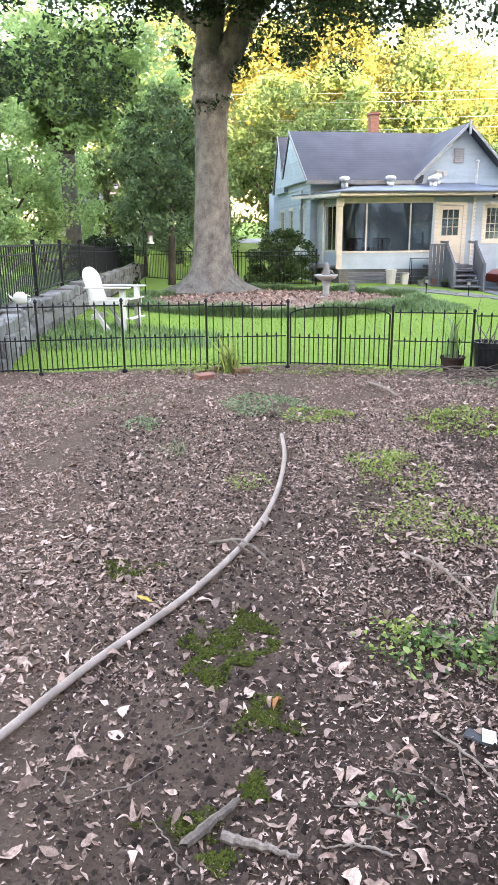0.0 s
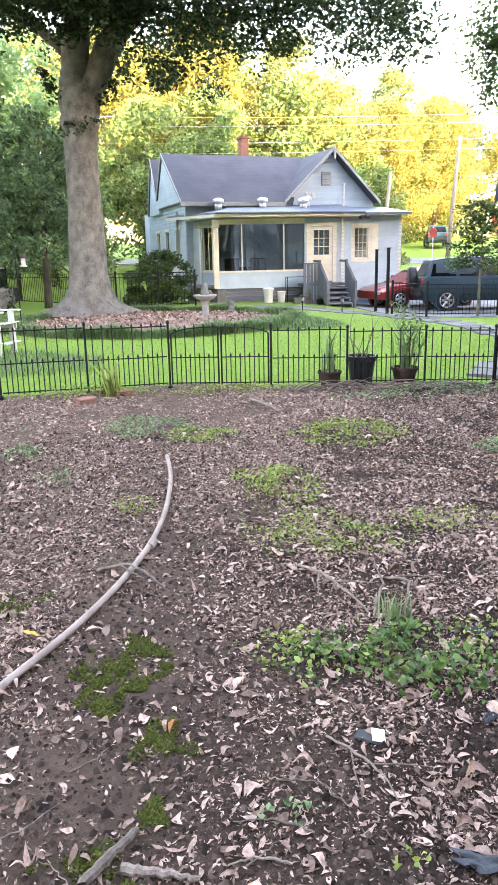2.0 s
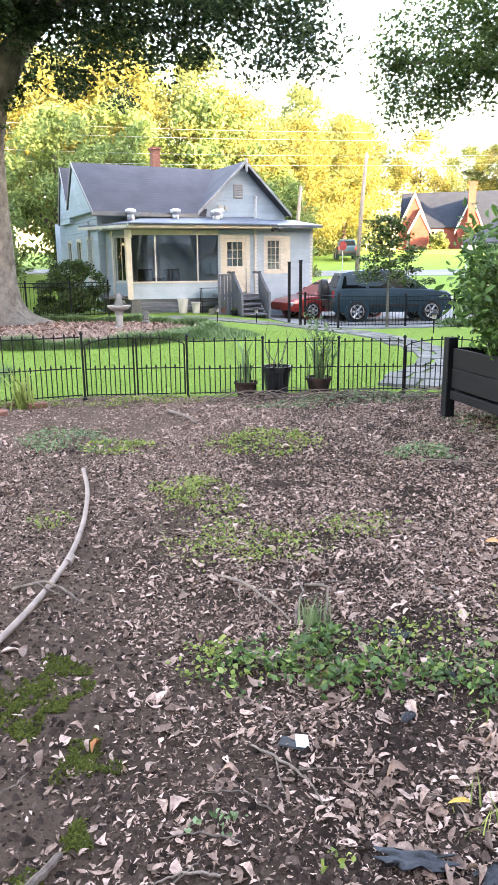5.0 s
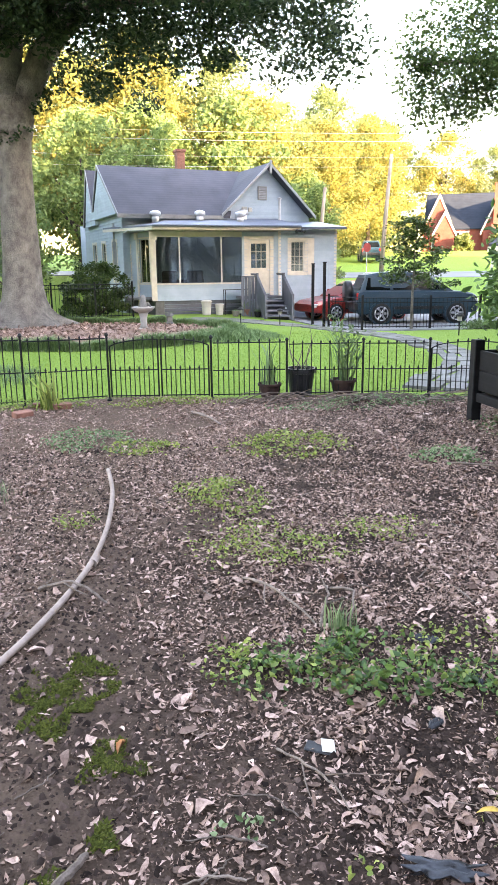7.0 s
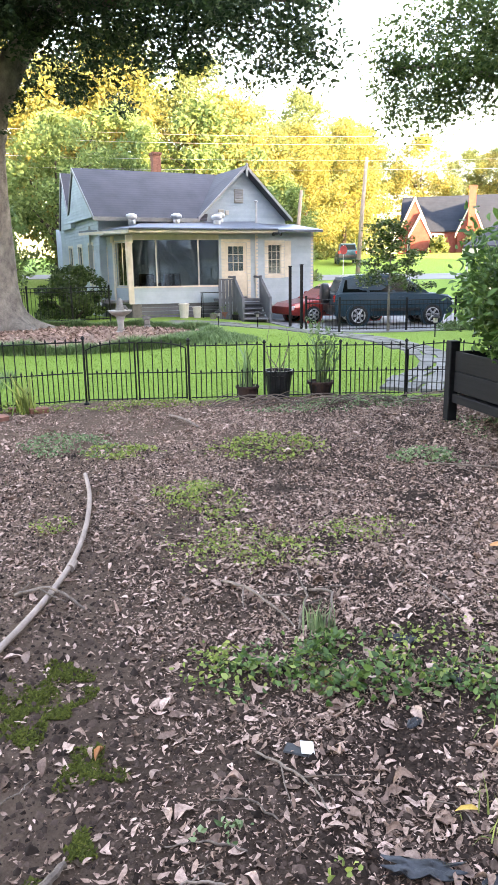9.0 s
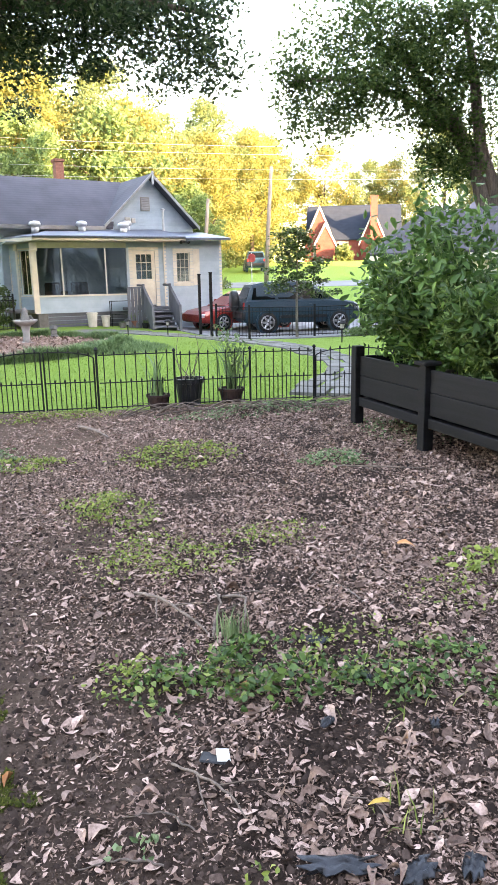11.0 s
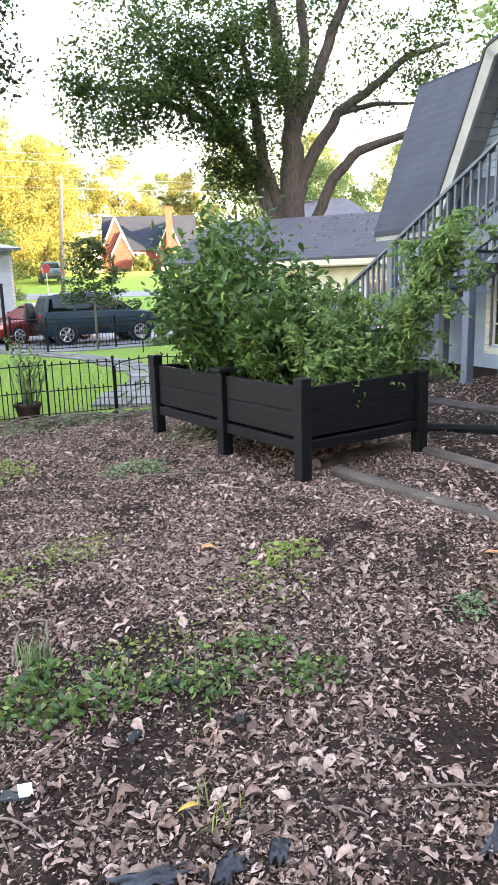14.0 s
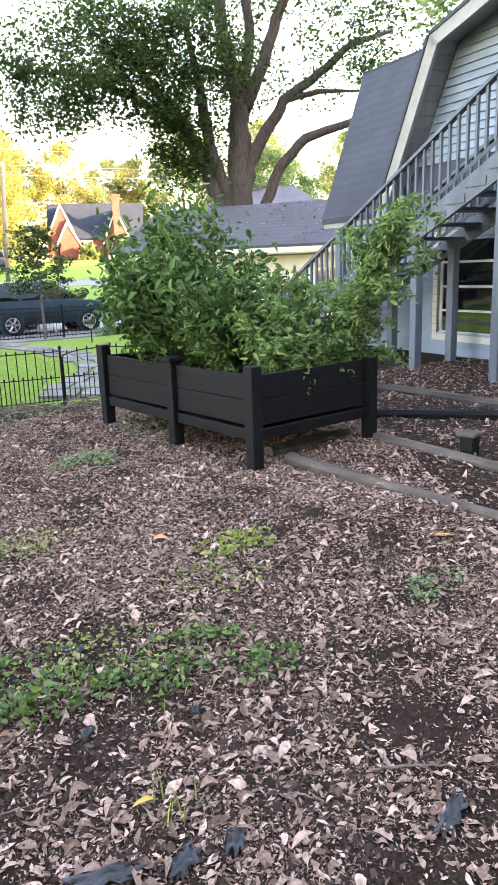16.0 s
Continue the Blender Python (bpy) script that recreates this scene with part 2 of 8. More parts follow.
RUBBER = mat("tyre_rubber", (0.010, 0.010, 0.011), (0.022, 0.022, 0.023), 0.8, 0, 20, 120, relief=0.3)
ALLOY = mat("alloy_wheel", (0.26, 0.26, 0.28), (0.42, 0.42, 0.44), 0.35, 0.7, 12, 90, relief=0.05)
CARBLUE = mat("slate_blue_car_paint", (0.008, 0.026, 0.040), (0.011, 0.034, 0.052), 0.3, 0.0, 2, 200, relief=0, coat=0.06)
CARBLUE.node_tree.nodes["Principled BSDF"].inputs["Specular IOR Level"].default_value = 0.25
CARRED = mat("red_car_paint", (0.22, 0.014, 0.010), (0.30, 0.02, 0.014), 0.3, 0.2, 2, 200, relief=0, coat=0.7)
CARWHITE = mat("white_car_paint", (0.70, 0.70, 0.70), (0.80, 0.80, 0.80), 0.3, 0.0, 2, 200, relief=0, coat=0.6)
CARGLASS = mat("tinted_car_glass", (0.002, 0.003, 0.0035), (0.004, 0.0055, 0.006), 0.06, 0.0, 3, 50, relief=0)
CARGLASS.node_tree.nodes["Principled BSDF"].inputs["Specular IOR Level"].default_value = 0.08
REDLAMP = mat("red_lamp_lens", (0.30, 0.015, 0.015), (0.42, 0.03, 0.02), 0.25, 0, 20, 100, relief=0, coat=0.5)
REDPAINT = mat("red_sign_paint", (0.16, 0.02, 0.02), (0.24, 0.035, 0.03), 0.5, 0, 10, 80, relief=0)
POLEWOOD = mat("bleached_pole_wood", (0.16, 0.125, 0.10), (0.27, 0.215, 0.175), 0.85, 0, 3, 30, (4, 4, 0.5), 0.5, 0.01)
DARKROOM = mat("shaded_room_wall", (0.36, 0.37, 0.37), (0.50, 0.51, 0.50), 0.8, 0, 3, 40, relief=0.1)
GLASS = glass_mat("window_glass", clear=0.84)
GLASSDARK = glass_mat("shaded_window_glass", clear=0.80)
MOSS = leaf_mat("green_moss", [(0.026, 0.034, 0.007), (0.052, 0.062, 0.012), (0.095, 0.10, 0.020)], 0.9, 0.15, 0.1)
LITTER = leaf_mat("fallen_dry_leaves", [(0.08, 0.046, 0.034), (0.54, 0.368, 0.302), (0.20, 0.120, 0.088), (0.58, 0.405, 0.335), (0.32, 0.202, 0.155), (0.11, 0.064, 0.047), (0.42, 0.275, 0.222), (0.16, 0.092, 0.064), (0.58, 0.40, 0.335), (0.25, 0.154, 0.117)], 0.75, 0.12, 0.25, 0.7)
DEBRIS = leaf_mat("leaf_crumbs", [(0.025, 0.016, 0.012), (0.32, 0.205, 0.158), (0.07, 0.043, 0.032), (0.50, 0.335, 0.27), (0.04, 0.025, 0.019), (0.19, 0.118, 0.088), (0.022, 0.014, 0.011)], 0.85, 0.0, 0.15, 0.5)
CLOD = leaf_mat("crumbling_earth", [(0.010, 0.0065, 0.005), (0.045, 0.029, 0.023), (0.018, 0.0115, 0.009), (0.10, 0.065, 0.052), (0.013, 0.0085, 0.0065), (0.06, 0.039, 0.031)], 0.95, 0.0, 0.1, 0.5)
GRASS = leaf_mat("lawn_blades", [(0.165, 0.26, 0.055), (0.21, 0.32, 0.07), (0.265, 0.365, 0.09)], 0.7, 0.6, 0.1)
BORDER = leaf_mat("border_grass", [(0.06, 0.115, 0.045), (0.11, 0.185, 0.07), (0.17, 0.245, 0.10)], 0.55, 0.3)
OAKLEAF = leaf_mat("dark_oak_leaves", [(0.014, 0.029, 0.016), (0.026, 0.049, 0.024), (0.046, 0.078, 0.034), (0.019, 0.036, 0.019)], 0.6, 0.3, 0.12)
HOLLYLEAF = leaf_mat("grey_green_holly_leaves", [(0.058, 0.104, 0.052), (0.111, 0.182, 0.085), (0.169, 0.260, 0.117)], 0.4, 0.35)
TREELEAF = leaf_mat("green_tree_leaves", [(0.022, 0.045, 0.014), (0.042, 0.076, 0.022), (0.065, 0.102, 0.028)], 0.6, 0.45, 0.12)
# the low sun's gold is put into both far leaf colours
FARLEAF = leaf_mat("sunlit_far_leaves", [(0.11, 0.16, 0.06), (0.16, 0.205, 0.075), (0.22, 0.24, 0.085), (0.085, 0.13, 0.055)], 0.6, 0.5)
FARLEAF_WARM = leaf_mat("sun_gilded_far_leaves", [(0.26, 0.225, 0.055), (0.17, 0.19, 0.055), (0.32, 0.265, 0.07), (0.13, 0.16, 0.05), (0.23, 0.215, 0.06)], 0.6, 0.45)
# leaf green paled in colour for haze and glow round the left trees
SHADELEAF = leaf_mat("haze_paled_leaves", [(0.196, 0.322, 0.127), (0.287, 0.437, 0.184), (0.380, 0.517, 0.218), (0.138, 0.230, 0.092)], 0.6, 0.45)
MIDLEAF = leaf_mat("mid_green_garden_leaves", [(0.094, 0.156, 0.056), (0.150, 0.225, 0.075), (0.213, 0.288, 0.100), (0.069, 0.119, 0.044)], 0.6, 0.45)
SHRUBLEAF = leaf_mat("shrub_leaves", [(0.02, 0.045, 0.012), (0.045, 0.085, 0.02), (0.075, 0.125, 0.03)], 0.4, 0.3)
WEEDLEAF = leaf_mat("yellow_green_weeds", [(0.14, 0.19, 0.04), (0.25, 0.31, 0.07), (0.09, 0.14, 0.03), (0.33, 0.35, 0.10), (0.06, 0.10, 0.025)], 0.6, 0.4)
WEEDBLUE = leaf_mat("grey_green_weeds", [(0.05, 0.09, 0.04), (0.12, 0.19, 0.085), (0.20, 0.26, 0.13), (0.08, 0.13, 0.055)], 0.6, 0.35)
IVYLEAF = leaf_mat("green_creeper_leaves", [(0.018, 0.042, 0.012), (0.055, 0.115, 0.028), (0.028, 0.062, 0.018), (0.12, 0.205, 0.05), (0.045, 0.09, 0.025), (0.25, 0.30, 0.085)], 0.45, 0.35)
PEPPERLEAF = leaf_mat("broad_garden_leaves", [(0.03, 0.075, 0.022), (0.055, 0.12, 0.03), (0.10, 0.19, 0.045)], 0.4, 0.4)
TOMATOLEAF = leaf_mat("tomato_leaves", [(0.08, 0.15, 0.05), (0.13, 0.22, 0.07), (0.19, 0.29, 0.09)], 0.55, 0.4)


# ---- building helpers ----
RNG = np.random.default_rng(7)
I4 = Matrix.Identity(4)


class Geo:
    """Collects corners and faces of one mesh, in a frame of its own."""

    def __init__(self, m=I4):
        self.v, self.f, self.m = [], [], m

    def add(self, pts, faces):
        n = len(self.v)
        self.v += [tuple(self.m @ Vector(p)) for p in pts]
        self.f += [tuple(n + i for i in f) for f in faces]
        return self

    def box(self, x0, y0, z0, x1, y1, z1, c=0.0):
        """A block; c: width of the chamfer along its edges."""
        if c <= 0:
            p = [(x, y, z) for x in (x0, x1) for y in (y0, y1) for z in (z0, z1)]
            return self.add(p, [(0, 1, 3, 2), (4, 6, 7, 5), (0, 4, 5, 1), (2, 3, 7, 6), (0, 2, 6, 4), (1, 5, 7, 3)])
        bm = bmesh.new()
        bmesh.ops.create_cube(bm, size=1, matrix=Matrix.LocRotScale(((x0 + x1) / 2, (y0 + y1) / 2, (z0 + z1) / 2), None, (x1 - x0, y1 - y0, z1 - z0)))
        bmesh.ops.bevel(bm, geom=list(bm.edges), offset=c, segments=1, affect="EDGES", profile=0.5)
        bm.verts.index_update()
        self.add([v.co for v in bm.verts], [[v.index for v in f.verts] for f in bm.faces])
        bm.free()
        return self

    def prism(self, poly, a, b):
        """A flat outline of (x, z) pushed from y = a to y = b."""
        n = len(poly)
        p = [(x, a, z) for x, z in poly] + [(x, b, z) for x, z in poly]
        return self.add(p, [tuple(range(n)), tuple(reversed(range(n, 2 * n)))] + [(i, i + n, (i + 1) % n + n, (i + 1) % n) for i in range(n)])

    def tube(self, pts, radii, n=6, cap=True):
        pts = [Vector(p) for p in pts]
        if not hasattr(radii, "__len__"):
            radii = [radii] * len(pts)
        rings, ref = [], Vector((0.31, 0.17, 0.93))
        for i, p in enumerate(pts):
            d = (pts[min(i + 1, len(pts) - 1)] - pts[max(i - 1, 0)]).normalized()
            if abs(d.dot(ref)) > 0.95:
                ref = Vector((1, 0.1, 0))
            u = d.cross(ref).normalized()
            w = d.cross(u)
            rings.append([p + (u * math.cos(k * math.tau / n) + w * math.sin(k * math.tau / n)) * radii[i] for k in range(n)])
        f = [(i * n + k, i * n + (k + 1) % n, (i + 1) * n + (k + 1) % n, (i + 1) * n + k) for i in range(len(pts) - 1) for k in range(n)]
        if cap:
            f += [tuple(reversed(range(n))), tuple(range((len(pts) - 1) * n, len(pts) * n))]
        return self.add([q for r in rings for q in r], f)

    def lathe(self, prof, n=16, at=(0, 0, 0)):
        """A turned form from (radius, height) pairs."""
        p = [(at[0] + r * math.cos(k * math.tau / n), at[1] + r * math.sin(k * math.tau / n), at[2] + z) for r, z in prof for k in range(n)]
        f = [(i * n + k, i * n + (k + 1) % n, (i + 1) * n + (k + 1) % n, (i + 1) * n + k) for i in range(len(prof) - 1) for k in range(n)]
        f += [tuple(reversed(range(n))), tuple(range((len(prof) - 1) * n, len(prof) * n))]
        return self.add(p, f)


def link(name, g, material, parent=None, label="", smooth=False, mats=None):
    me = bpy.data.meshes.new(name)
    me.from_pydata(g.v, [], g.f)
    me.materials.append(material)
    if smooth:
        me.polygons.foreach_set("use_smooth", [True] * len(me.polygons))
    me.update()
    ob = new(name, me)
    if parent is not None:
        ob.parent = parent
        ob.matrix_parent_inverse = Matrix.Identity(4)
    if label:
        ob["label"] = label
    return ob


def thing(name, label, category, group="", kind="", m=I4):
    """An Empty at the base of a thing, to carry its parts."""
    ob = new(name)
    ob.empty_display_size = 0.1
    ob.matrix_world = m
    return tagged(ob, label, category, group, kind)


def piece(name, mesh, m, parent):
    """One more object on a mesh that is there already."""
    ob = new(name, mesh)
    ob.parent = parent
    ob.matrix_basis = m
    return ob


def raw(name, verts, faces, material, smooth=False):
    """A mesh object out of arrays."""
    me = bpy.data.meshes.new(name)
    verts, faces = np.asarray(verts, np.float32), np.asarray(faces, np.int32)
    k = faces.shape[1]
    me.vertices.add(len(verts))
    me.vertices.foreach_set("co", verts.ravel())
    me.loops.add(faces.size)
    me.loops.foreach_set("vertex_index", faces.ravel())
    me.polygons.add(len(faces))
    me.polygons.foreach_set("loop_start", np.arange(0, faces.size, k, dtype=np.int32))
    me.materials.append(material)
    me.update(calc_edges=True)
    me.validate()
    if smooth:
        me.polygons.foreach_set("use_smooth", [True] * len(me.polygons))
    return new(name, me)


def spin(n, rng, flat=1.0):
    """n turns as three axes each; flat near 0 keeps the leaves level."""
    d = rng.normal(size=(n, 3)) * (1, 1, flat)
    d /= np.linalg.norm(d, axis=1, keepdims=True) + 1e-9
    up = rng.normal(size=(n, 3)) * (flat, flat, 1)
    s = np.cross(d, up)
    s /= np.linalg.norm(s, axis=1, keepdims=True) + 1e-9
    return d, s, np.cross(s, d)


def leaves(name, centres, sizes, material, rng, flat=1.0, wide=0.5, fold=0.15, full=False):
    """Many small pointed leaves, each a folded pair of triangles; full: rounder ones with six corners and a drooping tip."""
    n = len(centres)
    d, s, u = spin(n, rng, flat)
    L = np.asarray(sizes).reshape(-1, 1)
    c = np.asarray(centres)
    if full:
        side, lift = s * L * wide * 0.5, u * L * fold
        v = np.stack([c - d * L * 0.5, c - d * L * 0.24 + side * 0.9 + lift, c + d * L * 0.12 + side * 0.82 + lift, c + d * L * 0.5 - lift * 0.8, c + d * L * 0.12 - side * 0.82 + lift, c - d * L * 0.24 - side * 0.9 + lift], 1).reshape(-1, 3)
        b = np.arange(n)[:, None] * 6
        return raw(name, v, np.concatenate([b + (0, 1, 2), b + (0, 2, 3), b + (0, 3, 4), b + (0, 4, 5)], 1).reshape(-1, 3), material)
    v = np.stack([c - d * L * 0.5, c + s * L * wide * 0.5 + u * L * fold, c + d * L * 0.5, c - s * L * wide * 0.5 + u * L * fold], 1).reshape(-1, 3)
    b = np.arange(n)[:, None] * 4
    f = np.concatenate([b + (0, 1, 2), b + (0, 2, 3)], 1).reshape(-1, 3)
    return raw(name, v, f, material)


def curled(name, xyz, sizes, material, rng, curl=0.35, tilt=0.35, wide=0.42):
    """Dry leaves lying on the ground: lance-shaped, folded along the rib, curling at the ends and sides."""
    n = len(xyz)
    yaw = rng.uniform(0, math.tau, n)
    a, e = rng.normal(0, tilt, n), rng.normal(0, tilt, n)
    d = np.stack([np.cos(yaw) * np.cos(a), np.sin(yaw) * np.cos(a), np.sin(a)], 1)
    s = np.stack([-np.sin(yaw) * np.cos(e), np.cos(yaw) * np.cos(e), np.sin(e)], 1)
    u = np.cross(d, s)
    L = np.asarray(sizes)[:, None]
    k = (rng.normal(0.3, 1, n) * curl)[:, None]
    w = (wide * rng.uniform(0.55, 1.3, n))[:, None]
    kk = np.abs(rng.normal(0.06, 0.11, n))[:, None]
    bow, wave, twist = rng.normal(0, 0.16, (n, 1)), rng.normal(0, 0.12, (n, 1)), rng.normal(0, 0.5, (n, 1))
    out = []
    for t, half in ((-0.5, 0.0), (-0.38, 0.50), (-0.2, 0.90), (0.0, 1.0), (0.2, 0.78), (0.37, 0.40), (0.5, 0.0)):
        rib = xyz + d * L * t + u * L * (k * (4 * t * t - 0.4) * 0.5 + wave * t) + s * L * bow * 4 * t * t
        if half == 0.0:
            out.append(rib)
        else:
            p, q = rng.uniform(0.78, 1.15, (2, n, 1)) * half * w * 0.5
            lift, lean = kk * rng.uniform(0.5, 1.4, (2, n, 1)), twist * t * half * w
            out += [rib + s * L * p + u * L * (lift[0] * half + lean), rib, rib - s * L * q + u * L * (lift[1] * half - lean)]
    v = np.stack(out, 1)
    low = v[:, :, 2].min(1)
    v[:, :, 2] += (xyz[:, 2] - low)[:, None]
    b = np.arange(n)[:, None] * 17
    quads = [(i, i + 1, i + 4, i, i + 4, i + 3) for r in range(4) for i in (1 + 3 * r, 2 + 3 * r)]
    f = np.concatenate([b + q for q in [(0, 2, 1), (0, 3, 2), (13, 14, 16), (14, 15, 16)] + [q[j:j + 3] for q in quads for j in (0, 3)]], 1).reshape(-1, 3)
    return raw(name, v.reshape(-1, 3), f, material, True)


def lumps(name, xyz, sizes, material, rng):
    """Small uneven crumbs of earth: four-sided heaps, each its own shape."""
    n = len(xyz)
    yaw, L = rng.uniform(0, math.tau, n), np.asarray(sizes)
    v = []
    for k in range(4):
        a, rad = yaw + k * math.pi / 2 + rng.uniform(-0.4, 0.4, n), L * rng.uniform(0.35, 0.7, n)
        v.append(xyz + np.stack([rad * np.cos(a), rad * np.sin(a), -0.1 * L], 1))
    v.append(xyz + np.stack([L * rng.normal(0, 0.12, n), L * rng.normal(0, 0.12, n), L * rng.uniform(0.25, 0.6, n)], 1))
    b = np.arange(n)[:, None] * 5
    f = np.concatenate([b + (k, (k + 1) % 4, 4) for k in range(4)], 1).reshape(-1, 3)
    return raw(name, np.stack(v, 1).reshape(-1, 3), f, material)


def blades(name, base, heights, material, rng, lean=0.4, width=0.12):
    """Grass: one thin bent blade at each place."""
    n = len(base)
    yaw = rng.uniform(0, math.tau, n)
    h = np.asarray(heights)[:, None]
    s = np.stack([np.cos(yaw), np.sin(yaw), 0 * yaw], 1) * h * width
    away = np.stack([-np.sin(yaw), np.cos(yaw), 0 * yaw], 1) * h * rng.uniform(0, lean, n)[:, None]
    z = np.array([0, 0, 1.0])
    v = np.stack([base - s, base + s, base + away * 0.4 + z * h * 0.6 + s * 0.7, base + away * 0.4 + z * h * 0.6 - s * 0.7, base + away * 1.4 + z * h], 1).reshape(-1, 3)
    b = np.arange(n)[:, None] * 5
    f = np.concatenate([b + (0, 1, 2), b + (0, 2, 3), b + (3, 2, 4)], 1).reshape(-1, 3)
    return raw(name, v, f, material)


def under(ob, parent):
    ob.parent = parent
    return ob


def in_ball(n, rng, radius):
    p = rng.normal(size=(n, 3))
    p /= np.linalg.norm(p, axis=1, keepdims=True)
    return p * (rng.uniform(0.15, 1, (n, 1)) ** 0.5) * radius


def smooth01(x):
    x = np.clip(x, 0, 1)
    return x * x * (3 - 2 * x)


def height(x, y):
    """The lie of the land: level yard, a dip at the drive, a rise to the street and beyond."""
    x, y = np.asarray(x, float), np.asarray(y, float)
    s = 0.45 * x + 0.893 * y
    h = -0.15 * smooth01((y - 14) / 10) - 0.30 * smooth01((x - 5) / 5) * smooth01((y - 14) / 7)
    h = h + 1.3 * smooth01((s - 28) / 18) + 2.4 * smooth01((s - 45) / 43)
    return h


def hz(x, y):
    return float(height(x, y))


def rumple(x, y):
    """Small unevenness of the trodden earth."""
    return 0.012 * np.sin(3.1 * x + 1.3 * y) + 0.010 * np.sin(1.7 * y - 2.2 * x + 1) + 0.006 * np.sin(7.3 * x - 5.1 * y)


# ---- ground ----
def build_ground():
    def axis(lo, hi, near_lo, near_hi, fine, grow):
        a = list(np.arange(near_lo, near_hi, fine))
        step, p = fine, near_hi
        while p < hi:
            a.append(p)
            step *= grow
            p += step
        a.append(hi)
        step, p = fine, near_lo - fine
        while p > lo:
            a.insert(0, p)
            step *= grow
            p -= step
        a.insert(0, lo)
        return np.array(a)
    xs, ys = axis(-900, 900, -4, 7, 0.11, 1.09), axis(-300, 1400, 0, 9, 0.11, 1.07)
    X, Y = np.meshgrid(xs, ys)
    Z = height(X, Y) + rumple(X, Y) * smooth01((9.5 - Y) / 1.5) * smooth01((9 - np.abs(X)) / 2)
    nx = len(xs)
    v = np.stack([X, Y, Z], -1).reshape(-1, 3)
    i, j = np.meshgrid(np.arange(nx - 1), np.arange(len(ys) - 1))
    b = (j * nx + i).reshape(-1, 1)
    return tagged(raw("ground", v, np.concatenate([b, b + 1, b + nx + 1, b + nx], 1), GROUND, True), "bare brown earth yard giving way to mown green lawn", "ground", kind="structure")


ground = build_ground()


def strip(name, left, right, material, label, lift=0.02, kind="structure", category="path", thick=0.06):
    """A laid surface between two edges, following the land, with a real edge."""
    a, b = [], []
    for p, q in zip(left, right):
        a.append(p), b.append(q)
    g = Geo()
    n = len(a)
    k = 7
    top = []
    for p, q in zip(a, b):
        for i in range(k):
            x, y = p[0] + (q[0] - p[0]) * i / (k - 1), p[1] + (q[1] - p[1]) * i / (k - 1)
            top.append((x, y, hz(x, y) + lift))
    f = [(r * k + i, r * k + i + 1, (r + 1) * k + i + 1, (r + 1) * k + i) for r in range(n - 1) for i in range(k - 1)]
    edge = list(range(k)) + [r * k + k - 1 for r in range(1, n)] + [(n - 1) * k + i for i in range(k - 2, -1, -1)] + [r * k for r in range(n - 2, 0, -1)]
    m = len(top)
    low = [(top[i][0], top[i][1], top[i][2] - thick) for i in edge]
    f += [(edge[i], m + i, m + (i + 1) % len(edge), edge[(i + 1) % len(edge)]) for i in range(len(edge))]
    g.add(top + low, f)
    return tagged(link(name, g, material), label, category, kind=kind)


def along(pts, n):
    """n points evenly along a line of points."""
    out, q = [], [Vector((*p, 0)) if len(p) == 2 else Vector(p) for p in pts]
    seg = [(q[i + 1] - q[i]).length for i in range(len(q) - 1)]
    total = sum(seg)
    for k in range(n):
        d = total * k / (n - 1)
        for i, s in enumerate(seg):
            if d <= s + 1e-6 or i == len(seg) - 1:
                out.append(tuple(q[i].lerp(q[i + 1], min(1, d / s)))[: len(pts[0])])
                break
            d -= s
    return out


# street, gravel drive, paved walk
def across(s, w):
    """A point s metres out along the way to the street and w metres across it."""
    return (0.45 * s + 0.893 * w, 0.893 * s - 0.45 * w)


strip("road", [across(47.0, w) for w in range(-40, 111, 6)], [across(54.5, w) for w in range(-40, 111, 6)], ASPHALT, "sun-bleached grey asphalt street", 0.03, category="road")
strip("driveway", along([(7.9, 20.6), (12.2, 18.7), (19, 15.5)], 10), along([(8.6, 33.0), (15.5, 27.5), (23.5, 21.5)], 10), GRAVEL, "pale grey gravel driveway beside the house", 0.03, category="driveway")


def paved(name, centre, width, slabs, label):
    """A walk of separate stone slabs."""
    t = thing(name, label, "path", kind="structure")
    pts = along(centre, slabs + 1)
    rng = random.Random(4)
    for i in range(slabs):
        a, b = Vector(pts[i]), Vector(pts[i + 1])
        d = (b - a).normalized()
        s = Vector((-d.y, d.x))
        cuts = [-width / 2 + rng.uniform(-0.07, 0.05), rng.uniform(-0.2, 0.2) * width, width / 2 + rng.uniform(-0.05, 0.07)]
        for j in range(2):
            g = Geo()
            p = [a + s * (cuts[j] + rng.uniform(0.015, 0.05)) + d * rng.uniform(0.015, 0.05), b + s * (cuts[j] + rng.uniform(0.015, 0.05)) - d * rng.uniform(0.015, 0.05), b + s * (cuts[j + 1] - rng.uniform(0.015, 0.05)) - d * rng.uniform(0.015, 0.05), a + s * (cuts[j + 1] - rng.uniform(0.015, 0.05)) + d * rng.uniform(0.015, 0.05)]
            z = hz(*((a + b) / 2)) + rng.uniform(0.022, 0.034)
            lo = [(q.x, q.y, hz(q.x, q.y) - 0.05) for q in p]
            hi = [(q.x, q.y, z + hz(q.x, q.y) - hz(*((a + b) / 2))) for q in p]
            g.add(lo + hi, [(4, 5, 6, 7), (0, 1, 5, 4), (1, 2, 6, 5), (2, 3, 7, 6), (3, 0, 4, 7)])
            link("slab", g, FLAGSTONE, t)
    return t


paved("pavement", [(4.35, 8.0), (5.1, 8.9), (6.1, 9.9), (6.75, 11.6), (7.05, 14.0), (6.95, 17.0), (7.0, 19.5)], 0.8, 22, "pale stone slab walk across the lawn")
